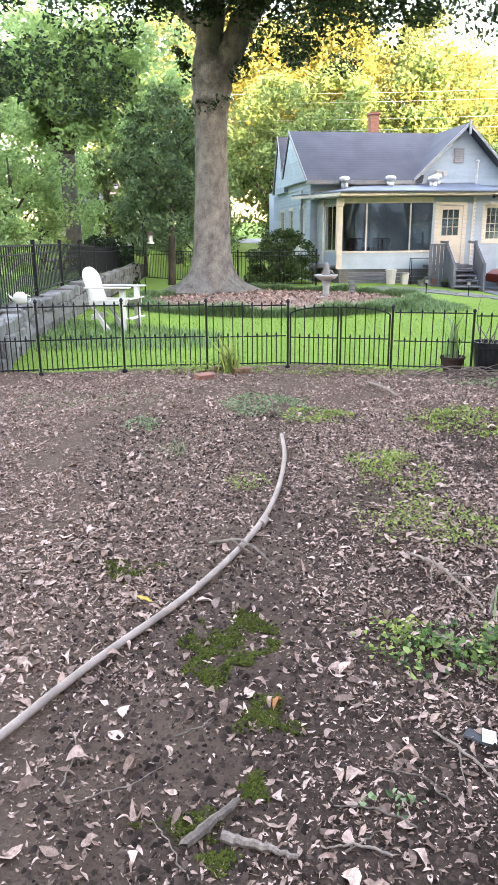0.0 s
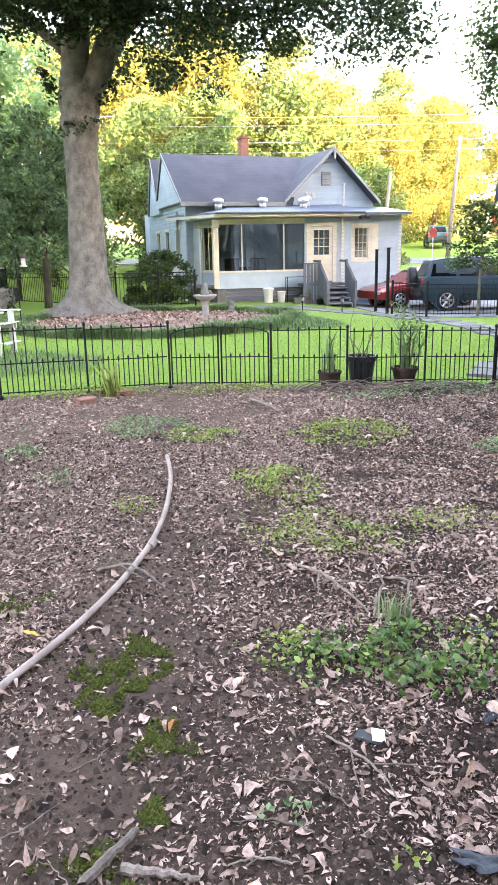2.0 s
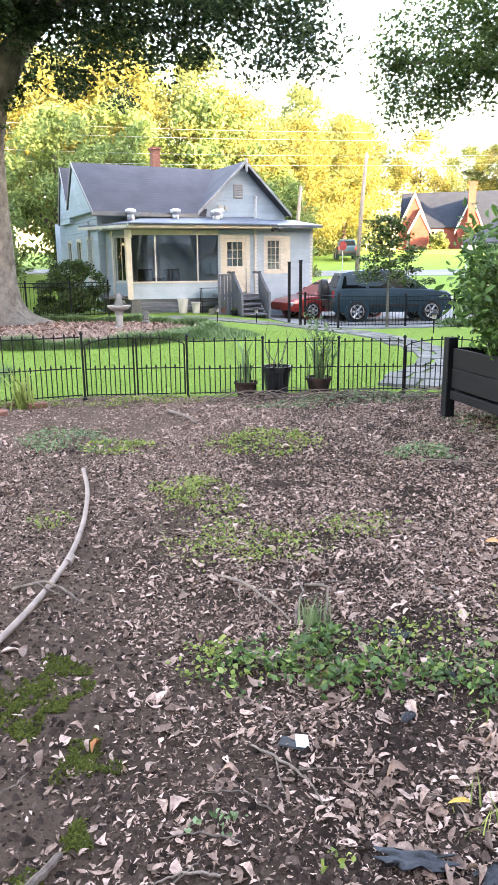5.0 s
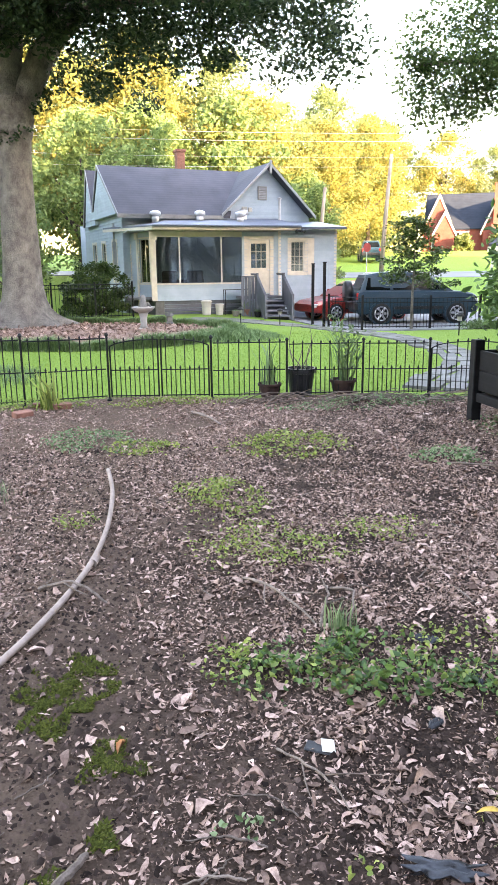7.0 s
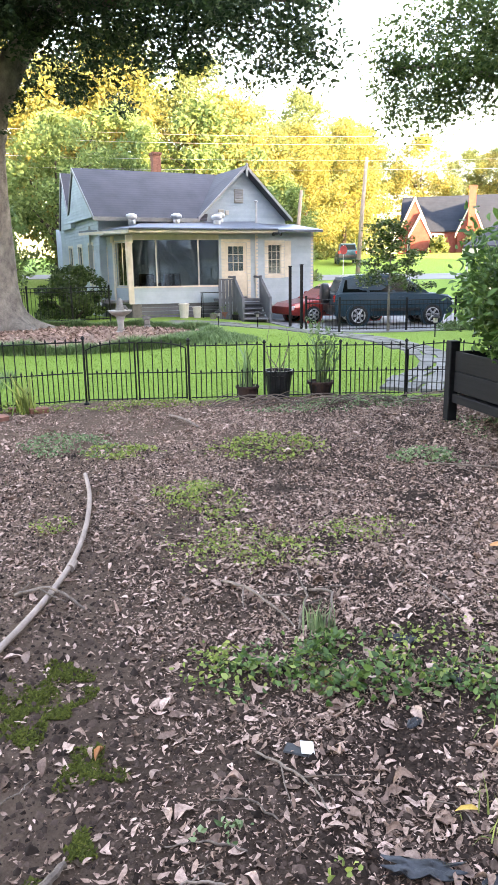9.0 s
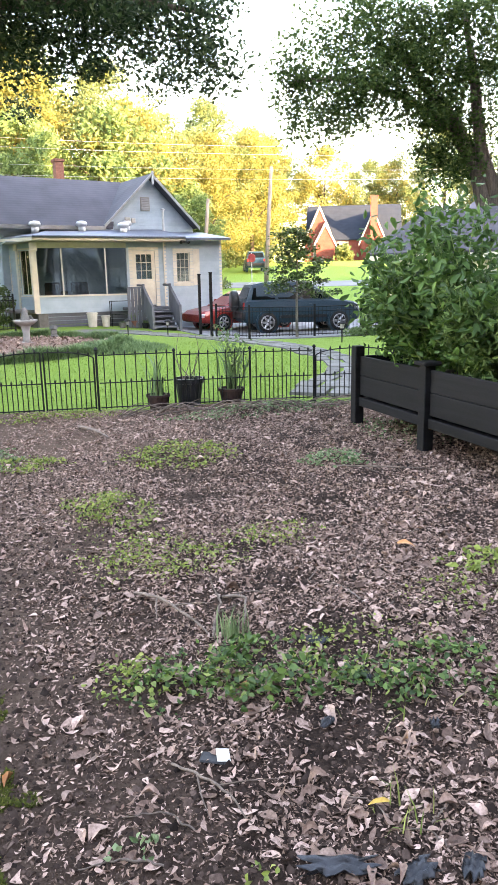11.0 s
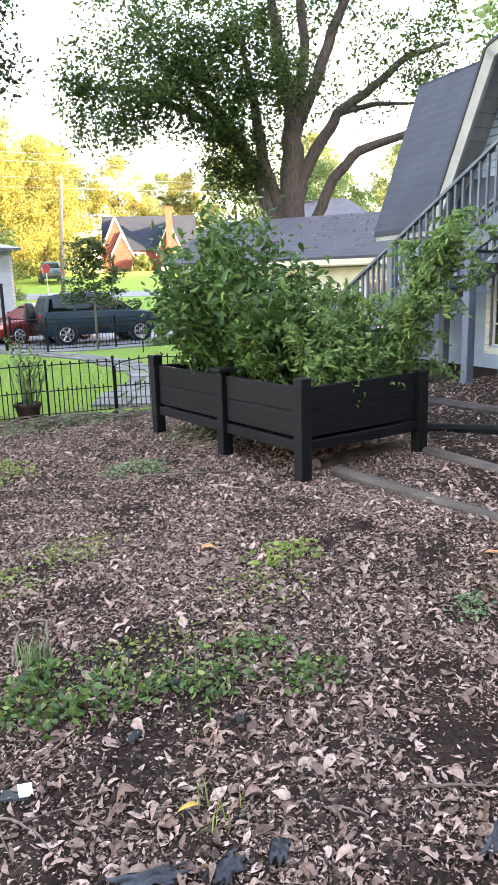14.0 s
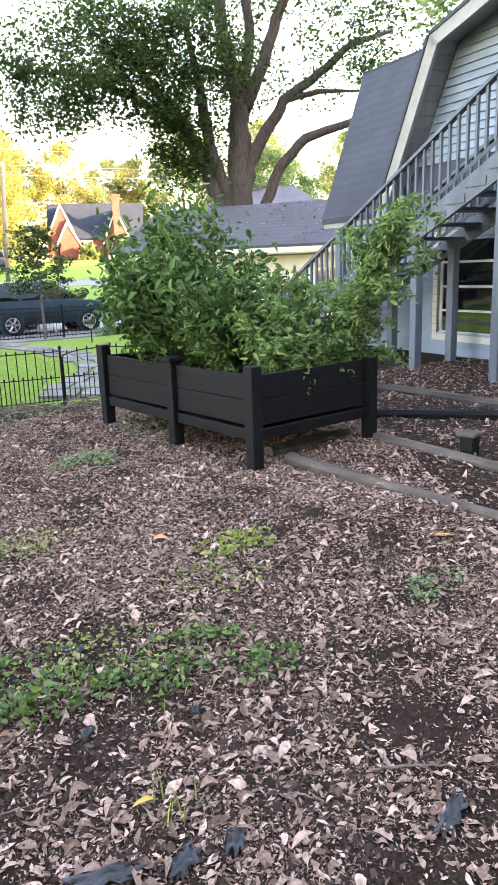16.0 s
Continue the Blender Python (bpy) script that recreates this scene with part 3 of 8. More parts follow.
paved("pavement", [(4.0, 24.2), (6.2, 22.6), (7.0, 20.3), (8.2, 19.6)], 1.9, 10, "pinkish grey paved apron before the porch steps")


# ---- iron garden fence ----
FENCE_POSTS = [(-4.2, 7.75), (-3.28, 7.9), (-2.36, 8.04), (-1.45, 8.24), (-0.50, 8.32), (0.44, 8.40), (1.60, 8.14), (2.46, 7.96), (3.36, 7.83), (4.10, 7.60), (5.05, 7.32), (5.98, 7.08), (6.9, 6.85)]


def picket_mesh(name, top):
    g = Geo()
    g.tube([(0, 0, 0.045), (0, 0, top - 0.05)], 0.0062, 5, False)
    g.tube([(0, 0, top - 0.055), (0, 0, top - 0.035), (0, 0, top)], [0.005, 0.013, 0.001], 5, False)
    me = bpy.data.meshes.new(name)
    me.from_pydata(g.v, [], g.f)
    me.materials.append(IRON)
    return me


def build_fence():
    fence = thing("fence", "low black iron garden fence with spear-tipped pickets", "fence", m=pose(0.44, 8.40, 0))
    inv = fence.matrix_world.inverted()
    tall, short = picket_mesh("picket", 0.83), picket_mesh("short_picket", 0.455)
    # the panels sink deeper towards the planter
    sink = [0.98, 0.98, 0.98, 0.97, 0.95, 0.92, 0.87, 0.82, 0.80, 0.80, 0.80, 0.80, 0.80]
    for (x, y), q in zip(FENCE_POSTS, sink):
        g = Geo(inv @ pose(x, y, 0) @ Matrix.Diagonal((1, 1, q, 1)))
        g.tube([(0, 0, -0.03), (0, 0, 0.80)], 0.013, 8)
        g.lathe([(0.012, 0.79), (0.021, 0.797), (0.012, 0.806), (0.014, 0.812), (0.024, 0.83), (0.014, 0.852), (0.003, 0.862)], 10)
        g.lathe([(0.030, -0.03), (0.030, 0.02), (0.018, 0.035)], 8)
        link("post", g, IRON, fence, smooth=False)
    for i in range(len(FENCE_POSTS) - 1):
        (x0, y0), (x1, y1) = FENCE_POSTS[i], FENCE_POSTS[i + 1]
        w, a = math.hypot(x1 - x0, y1 - y0), math.degrees(math.atan2(y1 - y0, x1 - x0))
        k0, k1 = sink[i], sink[i + 1]
        shear = Matrix.Identity(4)
        shear[2][2] = (k0 + k1) / 2
        local = inv @ pose(x0, y0, 0, 0, 0, a) @ shear
        gate = i in (5, 9)
        spans = [(0.03, w / 2 - 0.018), (w / 2 + 0.018, w - 0.03)] if i == 5 else [(0.022, w - 0.022)]

        def crown(u):
            return 0.66 + 0.13 * math.sqrt(max(0, 1 - abs(2 * u / w - 1) ** 2.6)) if gate else 0.775
        for u0, u1 in spans:
            us = [u0 + (u1 - u0) * k / 12 for k in range(13)]
            link("top_rail", Geo(local).tube([(u, 0, crown(u)) for u in us], 0.009, 6), IRON, fence)
            for z in (0.40, 0.065):
                link("rail", Geo(local).tube([(u0, 0, z), (u1, 0, z)], 0.0085, 6), IRON, fence)
            if gate:
                for u in (u0, u1):
                    link("stile", Geo(local).tube([(u, 0, 0.05), (u, 0, crown(u))], 0.010, 6), IRON, fence)
            n = round((u1 - u0) / 0.112)
            for k in range(n):
                u = u0 + (u1 - u0) * (k + 0.5) / n
                dz = crown(u) - 0.775
                piece("picket", tall, local @ Matrix.Translation((u, 0, 0)) @ Matrix.Diagonal((1, 1, (0.83 + dz) / 0.83, 1)), fence)
                if k + 1 < n:
                    piece("short_picket", short, local @ pose(u + 0.5 * (u1 - u0) / n, 0, 0), fence)
    return fence


build_fence()


def plain_fence(name, posts, high, label, gap=0.115, foot=0.0):
    """A taller fence of plain bars between square posts."""
    fence = thing(name, label, "fence", m=pose(*posts[0], hz(*posts[0]) + foot))
    inv = fence.matrix_world.inverted()
    g = Geo()
    g.tube([(0, 0, 0.06), (0, 0, high - 0.04)], 0.009, 4)
    me = bpy.data.meshes.new("bar")
    me.from_pydata(g.v, [], g.f)
    me.materials.append(IRON)
    for x, y in posts:
        z = hz(x, y) + foot
        link("post", Geo(inv @ pose(x, y, z)).box(-0.03, -0.03, -0.1, 0.03, 0.03, high + 0.06, 0.006), IRON, fence)
    for (x0, y0), (x1, y1) in zip(posts, posts[1:]):
        w, z0, z1 = math.hypot(x1 - x0, y1 - y0), hz(x0, y0) + foot, hz(x1, y1) + foot
        for z in (0.1, high - 0.16, high - 0.03):
            link("rail", Geo(inv).tube([(x0, y0, z0 + z), (x1, y1, z1 + z)], 0.014, 4), IRON, fence)
        n = int(w / gap)
        for k in range(1, n):
            f = k / n
            piece("bar", me, inv @ pose(x0 + (x1 - x0) * f, y0 + (y1 - y0) * f, z0 + (z1 - z0) * f), fence)
    return fence


plain_fence("fence", [(8.0, 21.0), (8.7, 20.05), (11.0, 20.15), (12.3, 19.5), (14.6, 17.0)], 0.98, "black metal bar fence along the gravel drive")
plain_fence("fence", [(-3.42, 10.0), (-3.56, 12.4), (-3.71, 14.8), (-3.86, 17.2), (-4.0, 19.6), (-4.17, 22.0), (-4.32, 24.4), (-4.48, 26.8), (-4.64, 29.2), (-4.8, 32.0)], 0.86, "black metal bar fence above the stone wall", 0.13, 0.56)
strip("raised_bank", along([(-6.2, 8.2), (-7.5, 33.0)], 12), along([(-3.1, 8.2), (-3.42, 11.0), (-3.75, 18.0), (-4.2, 28.6), (-4.5, 33.0)], 12), SOIL, "raised planted bank held by the stone wall", 0.56, category="bank", thick=0.62)
plain_fence("fence", [(-4.8, 32.0), (-2.9, 29.4), (-0.25, 25.6), (1.2, 25.5), (2.5, 25.8)], 1.2, "black metal bar fence behind the old oak", 0.13)
for px, py in ((8.05, 22.6), (7.92, 21.2)):
    p = thing("gate_post", "tall slim black metal gate post by the drive", "post", "gate posts", m=pose(px, py, hz(px, py)))
    link("shaft", Geo().box(-0.04, -0.04, -0.1, 0.04, 0.04, 1.95, 0.006), IRON, p)
    link("cap", Geo().box(-0.05, -0.05, 1.95, 0.05, 0.05, 1.985, 0.008), IRON, p)


# ---- raised planter ----
def build_planter():
    a = math.degrees(math.atan2(2.31, 0.17))
    pl = thing("raised_planter", "black-stained wooden raised planter box on legs", "planter", m=pose(3.63, 3.84, 0, 0, 0, a - 90))
    L, W = 2.31, 1.28
    for u, w, top, cap in ((0, 0, 0.775, 0), (0, 1.08, 0.735, 1), (0, L, 0.80, 0), (W, 0, 0.715, 0), (W, 1.08, 0.70, 0), (W, L, 0.775, 0)):
        link("leg", Geo().box(u - 0.05, w - 0.05, -0.04, u + 0.05, w + 0.05, top, 0.006), BLACKWOOD, pl)
        if cap:
            link("leg_cap", Geo().box(u - 0.085, w - 0.085, top, u + 0.085, w + 0.085, top + 0.035, 0.008), BLACKWOOD, pl)

    def board(name, x0, y0, z0, x1, y1, z1):
        link(name, Geo().box(x0, y0, z0, x1, y1, z1, 0.005), BLACKWOOD, pl)
    for w0, w1 in ((0.05, 1.03), (1.13, L - 0.05)):
        for u in (0.0, W - 0.03):
            for z0, z1 in ((0.315, 0.508), (0.511, 0.70)):
                board("side_board", u, w0, z0, u + 0.03, w1, z1)
            board("skirt_rail", u - 0.012, w0, 0.205, u + 0.028, w1, 0.29)
    for w in (0.0, L - 0.03):
        for z0, z1 in ((0.315, 0.508), (0.511, 0.70)):
            board("end_board", 0.05, w, z0, W - 0.05, w + 0.03, z1)
        board("skirt_rail", 0.05, w - 0.012, 0.205, W - 0.05, w + 0.028, 0.29)
    board("floor_board", 0.03, 0.03, 0.24, W - 0.03, L - 0.03, 0.285)
    g = Geo()
    n = 14
    pts = [(0.032 + (W - 0.064) * i / n, 0.032 + (L - 0.064) * j / n, 0.60 + 0.02 * math.sin(i * 1.9 + j) + 0.015 * math.sin(j * 2.3)) for j in range(n + 1) for i in range(n + 1)]
    g.add(pts, [(j * (n + 1) + i, j * (n + 1) + i + 1, (j + 1) * (n + 1) + i + 1, (j + 1) * (n + 1) + i) for j in range(n) for i in range(n)])
    link("soil", g, SOIL, pl, "dark crumbly potting soil", True)


build_planter()


# ---- timber edging of empty beds ----
def timber(x0, y0, x1, y1, w, h, label, material=None, z=0.0):
    a = math.degrees(math.atan2(y1 - y0, x1 - x0))
    length = math.hypot(x1 - x0, y1 - y0)
    g = Geo()
    n = max(4, int(length / 0.25))
    ring = [(-w / 2, 0), (-w / 2, h * 0.62), (-w * 0.24, h), (w * 0.24, h), (w / 2, h * 0.62), (w / 2, 0)]
    rng = random.Random(int(x0 * 100 + y1 * 10))
    pts = []
    for i in range(n + 1):
        jit = [rng.uniform(-0.006, 0.006) for _ in range(6)]
        pts += [(length * i / n, y + j, zz - 0.03 + j) for (y, zz), j in zip(ring, jit)]
    f = [(i * 6 + k, i * 6 + (k + 1) % 6, (i + 1) * 6 + (k + 1) % 6, (i + 1) * 6 + k) for i in range(n) for k in range(6)]
    f += [tuple(range(5, -1, -1)), tuple(range(n * 6, n * 6 + 6))]
    g.add(pts, f)
    ob = link("edging_timber", g, material or TIMBER)
    ob.matrix_world = pose(x0, y0, z, 0, 0, a)
    return tagged(ob, label, "timber", "bed edging timbers")


timber(3.95, 3.80, 3.62, 0.6, 0.085, 0.085, "long weathered grey landscape timber lying on the earth")
timber(4.93, 3.72, 4.50, 1.2, 0.09, 0.09, "thin dark weathered timber edging an empty bed")
timber(3.98, 4.05, 4.90, 3.98, 0.10, 0.10, "short weathered timber closing the bed under the planter")
timber(5.35, 4.75, 6.75, 2.85, 0.09, 0.10, "dark worn timber edging of a far bed", BLACKWOOD)
timber(7.00, 5.35, 6.70, 2.6, 0.10, 0.12, "weathered brown timber edging before the stair house")
box = thing("bed_post", "short dark wooden post with a flat square cap", "post", m=pose(4.93, 2.80, 0))
link("shaft", Geo().box(-0.055, -0.055, -0.03, 0.055, 0.055, 0.165, 0.005), BLACKWOOD, box)
link("cap", Geo().box(-0.08, -0.08, 0.165, 0.08, 0.08, 0.195, 0.008), TIMBER, box)


# ---- houses ----
def clad(g, w, z0, z1, holes, board=0.115, proud=0.038, y=0.0, x0=0.0):
    """Lapped boards over the face y of a wall, left out over the holes."""
    n = max(1, round((z1 - z0) / board))
    for i in range(n):
        a, b = z0 + (z1 - z0) * i / n, z0 + (z1 - z0) * (i + 1) / n
        cuts = [(x0, w)]
        for h0, h1, k0, k1 in holes:
            if k0 < (a + b) / 2 < k1:
                cuts = [s for c0, c1 in cuts for s in ((c0, min(c1, h0)), (max(c0, h1), c1)) if s[1] - s[0] > 0.01]
        for c0, c1 in cuts:
            g.add([(c0, y, a), (c1, y, a), (c1, y - proud, a), (c0, y - proud, a), (c0, y, b), (c1, y, b), (c1, y - 0.003, b), (c0, y - 0.003, b)],
                  [(0, 3, 2, 1), (3, 7, 6, 2), (0, 4, 7, 3), (1, 2, 6, 5), (4, 5, 6, 7)])


def wall(parent, m, w, z0, z1, holes=(), material=None, thick=0.12, board=0.13, name="wall", label="", x0=0.0, separate=False):
    """A wall along x with openings through it, boarded on its outer (-y) face."""
    g = Geo(m)
    xs = sorted({x0, w, *[h for q in holes for h in q[:2]]})
    zs = sorted({z0, z1, *[min(max(h, z0), z1) for q in holes for h in q[2:]]})
    nx, nz = len(xs) - 1, len(zs) - 1

    def solid(i, j):
        if not (0 <= i < nx and 0 <= j < nz):
            return False
        a, c = (xs[i] + xs[i + 1]) / 2, (zs[j] + zs[j + 1]) / 2
        return not any(q[0] < a < q[1] and q[2] < c < q[3] for q in holes)

    def at(i, j, k):
        return (k * (nz + 1) + j) * (nx + 1) + i
    f = []
    for i in range(nx):
        for j in range(nz):
            if solid(i, j):
                f += [(at(i, j, 0), at(i + 1, j, 0), at(i + 1, j + 1, 0), at(i, j + 1, 0)), (at(i, j, 1), at(i, j + 1, 1), at(i + 1, j + 1, 1), at(i + 1, j, 1))]
                for di, dj, p, q in ((-1, 0, (i, j + 1), (i, j)), (1, 0, (i + 1, j), (i + 1, j + 1)), (0, -1, (i, j), (i + 1, j)), (0, 1, (i + 1, j + 1), (i, j + 1))):
                    if not solid(i + di, j + dj):
                        f.append((at(*q, 0), at(*p, 0), at(*p, 1), at(*q, 1)))
    pts = [(x, y, z) for y in (0.002, thick) for z in zs for x in xs]
    used = sorted({k for c in f for k in c})
    back = {k: n for n, k in enumerate(used)}
    g.add([pts[k] for k in used], [tuple(back[k] for k in c) for c in f])
    if board and not separate:
        clad(g, w, z0, z1, holes, board, x0=x0)
    ob = link(name, g, material or SIDING, parent, label)
    if board and separate:
        n = round((z1 - z0) / board)
        for i in range(n):
            k = Geo(m)
            clad(k, w, z0 + (z1 - z0) * i / n, z0 + (z1 - z0) * (i + 1) / n, holes, 9, x0=x0)
            for c in range(0, len(k.v), 8):
                one = Geo()
                one.v, one.f = k.v[c:c + 8], list(k.f[:5])
                link("siding_board", one, material or SIDING, ob)
    return ob


def window(parent, m, x0, x1, z0, z1, cols=2, rows=3, trim=0.09, frame_mat=None, glass=None, bar=0.018, sash=0.04, back=0.06):
    """A window in its opening: casing outside, sash, glazing bars, single panes."""
    fm = frame_mat or WHITE
    win = link("window", Geo(m).box(x0 - trim, -0.035, z0 - trim, x0, 0.0, z1 + trim).box(x1, -0.035, z0 - trim, x1 + trim, 0.0, z1 + trim)
               .box(x0, -0.037, z1, x1, 0.0, z1 + trim).box(x0, -0.05, z0 - trim, x1, 0.0, z0), fm, parent)
    g = Geo(m)
    g.box(x0, back - 0.03, z0, x0 + sash, back, z1).box(x1 - sash, back - 0.03, z0, x1, back, z1)
    g.box(x0 + sash, back - 0.03, z0, x1 - sash, back, z0 + sash).box(x0 + sash, back - 0.03, z1 - sash, x1 - sash, back, z1)
    for i in range(1, cols):
        x = x0 + (x1 - x0) * i / cols
        g.box(x - bar / 2, back - 0.028, z0 + sash, x + bar / 2, back - 0.002, z1 - sash)
    for i in range(1, rows):
        z = z0 + (z1 - z0) * i / rows
        g.box(x0 + sash, back - 0.026, z - bar / 2, x1 - sash, back - 0.004, z + bar / 2)
    link("sash", g, fm, win)
    for i in range(cols):
        for j in range(rows):
            a, b = x0 + (x1 - x0) * i / cols, x0 + (x1 - x0) * (i + 1) / cols
            c, d = z0 + (z1 - z0) * j / rows, z0 + (z1 - z0) * (j + 1) / rows
            p = link("pane", Geo(m).box(a + 0.003, back - 0.017, c + 0.003, b - 0.003, back - 0.013, d - 0.003), glass or GLASSDARK, win)
            p.visible_shadow = False
    return win


def roof_slab(parent, m, pts, thick, material, name="roof"):
    """A sloping slab over four corners, with its thickness hanging down."""
    g = Geo(m)
    lo = [(x, y, z - thick) for x, y, z in pts]
    n = len(pts)
    g.add(list(pts) + lo, [tuple(range(n)), tuple(reversed(range(n, 2 * n)))] + [(i, (i + 1) % n, (i + 1) % n + n, i + n) for i in range(n)])
    return link(name, g, material, parent)


def build_house():
    base = -0.35
    P = pose(3.46, 27.06, 0)
    house = thing("house", "pale blue clapboard cottage with dark shingle roof and glazed porch", "house", m=P)
    M = P.inverted() @ pose(6.0, 29.3, 0, 0, 0, 9)
    I = I4
    # porch front: knee wall, glazing, door wall, side room
    wall(house, I, 3.34, 0.36, 0.94, x0=0.09, separate=True)
    wall(house, I, 4.80, 0.36, 2.85, [(3.55, 4.45, 0.0, 2.56)], x0=3.34, separate=True)
    wall(house, pose(0, -0.06, 0), 7.12, base, 2.93, [(5.26, 5.80, 1.36, 2.50)], x0=4.80, separate=True)
    for u in (4.76, 7.03):
        link("corner_board", Geo(I).box(u, -0.085, base, u + 0.1, -0.06, 2.93), CREAM, house)
    for i in range(5):
        link("skirt_board", Geo(I).box(0.35, 0.03, base + 0.02 + i * 0.14, 3.45, 0.06, base + 0.145 + i * 0.14), GREYPAINT, house)
    link("pier", Geo(I).box(0.0, 0.0, base, 0.34, 0.3, 0.355, 0.01), STONE, house)
    link("post", Geo(I).box(-0.11, -0.03, 0.36, 0.09, 0.12, 2.85, 0.008).box(-0.15, -0.08, 2.55, 0.13, -0.03, 2.85, 0.02), CREAM, house, "sunlit cream porch post")
    link("header", Geo(I).box(0.09, -0.02, 2.66, 3.34, 0.1, 2.85), CREAM, house)
    link("window_sill", Geo(I).box(0.09, -0.06, 0.94, 3.34, 0.1, 1.0), CREAM, house)
    for u in (0.96, 2.55):
        link("mullion", Geo(I).box(u - 0.025, -0.01, 1.0, u + 0.025, 0.05, 2.66), WHITE, house)
    for a, b in ((0.09, 0.935), (0.985, 2.525), (2.575, 3.34)):
        p = link("pane", Geo(I).box(a, 0.018, 1.0, b, 0.022, 2.66), GLASS, house)
        p.visible_shadow = False
    # door
    door = link("door", Geo(I).box(3.57, 0.0, 0.56, 4.43, 0.05, 1.52).box(3.57, 0.0, 1.52, 3.70, 0.05, 2.54).box(4.30, 0.0, 1.52, 4.43, 0.05, 2.54).box(3.70, 0.0, 2.42, 4.30, 0.05, 2.54)
                .box(3.68, -0.012, 0.68, 3.96, 0.0, 1.38, 0.01).box(4.04, -0.012, 0.68, 4.32, 0.0, 1.38, 0.01), CREAM, house, "cream half-glazed door with nine panes")
    bars = Geo(I)
    for k in (1, 2):
        bars.box(3.70 + 0.2 * k - 0.012, 0.008, 1.52, 3.70 + 0.2 * k + 0.012, 0.04, 2.42)
        bars.box(3.70, 0.010, 1.52 + 0.3 * k - 0.012, 4.30, 0.038, 1.52 + 0.3 * k + 0.012)
    link("glazing_bar", bars, CREAM, door)
    for i in range(3):
        for j in range(3):
            p = link("pane", Geo(I).box(3.702 + 0.2 * i, 0.022, 1.522 + 0.3 * j, 3.898 + 0.2 * i, 0.026, 1.818 + 0.3 * j), GLASSDARK, door)
            p.visible_shadow = False
    link("door_knob", Geo(I).lathe([(0.012, 0), (0.03, 0.02), (0.03, 0.04), (0.01, 0.055)], 10, (4.37, -0.03, 1.42)), GALV, door, smooth=True)
    link("door_frame", Geo(I).box(3.43, -0.035, 0.5, 3.56, 0.0, 2.68).box(4.44, -0.035, 0.5, 4.58, 0.0, 2.68).box(3.56, -0.037, 2.56, 4.44, 0.0, 2.68), CREAM, house)
    window(house, pose(0, -0.06, 0), 5.26, 5.80, 1.36, 2.50, 3, 4, 0.13, CREAM)
    link("shutter_board", Geo(I).box(5.94, -0.10, 1.25, 6.2, -0.075, 2.62), CREAM, house)
    # porch side, splayed back to the main wall
    S = Matrix.Translation((0.0, 0.06, 0)) @ pose(0, 0, 0, 0, 0, 180 - 69.0)
    T = S @ pose(0, 0, 0, 0, 0, 180) @ Matrix.Translation((-3.0, 0, 0))
    wall(house, T, 3.0, 0.36, 2.85, [(1.95, 2.75, 1.0, 2.62), (0.7, 1.2, 1.2, 2.4)], thick=0.1, separate=True)
    window(house, T, 1.95, 2.75, 1.0, 2.62, 2, 1, 0.05, CREAM, GLASS)
    window(house, T, 0.7, 1.2, 1.2, 2.4, 1, 2, 0.08, CREAM)
    link("post", Geo(T).box(1.72, -0.05, base, 1.86, 0.06, 2.85, 0.008).box(1.68, -0.1, 2.6, 1.9, -0.05, 2.85, 0.02), CREAM, house, "cream porch side post")
    link("skirt_board", Geo(T).box(0.0, 0.02, base, 2.9, 0.06, 0.355), GREYPAINT, house)
    # porch room
    link("porch_floor", Geo(I).box(-1.0, 0.14, 0.40, 4.78, 2.9, 0.5), GREYPAINT, house)
    link("porch_inner_wall", Geo(I).box(-1.2, 2.9, 0.3, 7.0, 3.0, 3.3), DARKROOM, house)
    window(house, pose(0, 2.89, 0), 2.35, 3.05, 1.55, 2.6, 3, 4, 0.1, WHITE, GLASSDARK, back=-0.005)
    link("porch_ceiling", Geo(I).box(-0.9, 0.12, 2.86, 4.78, 2.9, 2.9), DARKROOM, house)
    link("side_room_lining", Geo(I).box(4.84, 1.4, 0.3, 7.0, 1.5, 2.9), DARKROOM, house)
    # porch roof: a shallow sheet lean-to with a deep fascia
    roof_slab(house, I, [(-0.05, -0.48, 3.06), (5.52, -0.48, 3.06), (5.52, 2.6, 3.5), (1.0, 2.6, 3.5)], 0.05, METALROOF, "porch_roof")
    roof_slab(house, I, [(-0.05, -0.48, 3.058), (1.0, 2.6, 3.498), (1.0, 3.3, 3.498), (-1.55, 3.3, 3.13)], 0.05, METALROOF, "porch_roof")
    link("fascia", Geo(I).box(-0.05, -0.52, 2.89, 5.52, -0.482, 3.005, 0.01), CREAM, house, "cream porch fascia board")
    link("gutter", Geo(I).tube([(-0.07, -0.56, 3.03), (5.52, -0.56, 3.01)], 0.04, 6), STAIRGREY, house)
    roof_slab(house, I, [(-0.09, -0.46, 3.0), (-0.04, -0.46, 3.0), (-1.50, 3.3, 3.07), (-1.57, 3.3, 3.07)], 0.1, CREAM, "fascia")
    roof_slab(house, I, [(-0.04, -0.46, 2.91), (5.5, -0.46, 2.91), (5.5, 0.12, 2.91), (-0.4, 0.5, 2.91)], 0.03, CREAM, "soffit")
    roof_slab(house, I, [(5.54, -0.52, 3.01), (7.36, -0.52, 3.01), (7.36, 2.7, 3.4), (5.54, 2.7, 3.4)], 0.09, METALROOF, "side_room_roof")
    # main body
    e = 3.58
    wall(house, M, 0.7, base, e, x0=-3.5, separate=True)
    cx, top, half, slope = 2.55, 5.5, 2.0, 2.05 / 2.12
    gable = [(cx - half, base), (cx + half, base), (cx + half, e), (cx, top), (cx - half, e)]
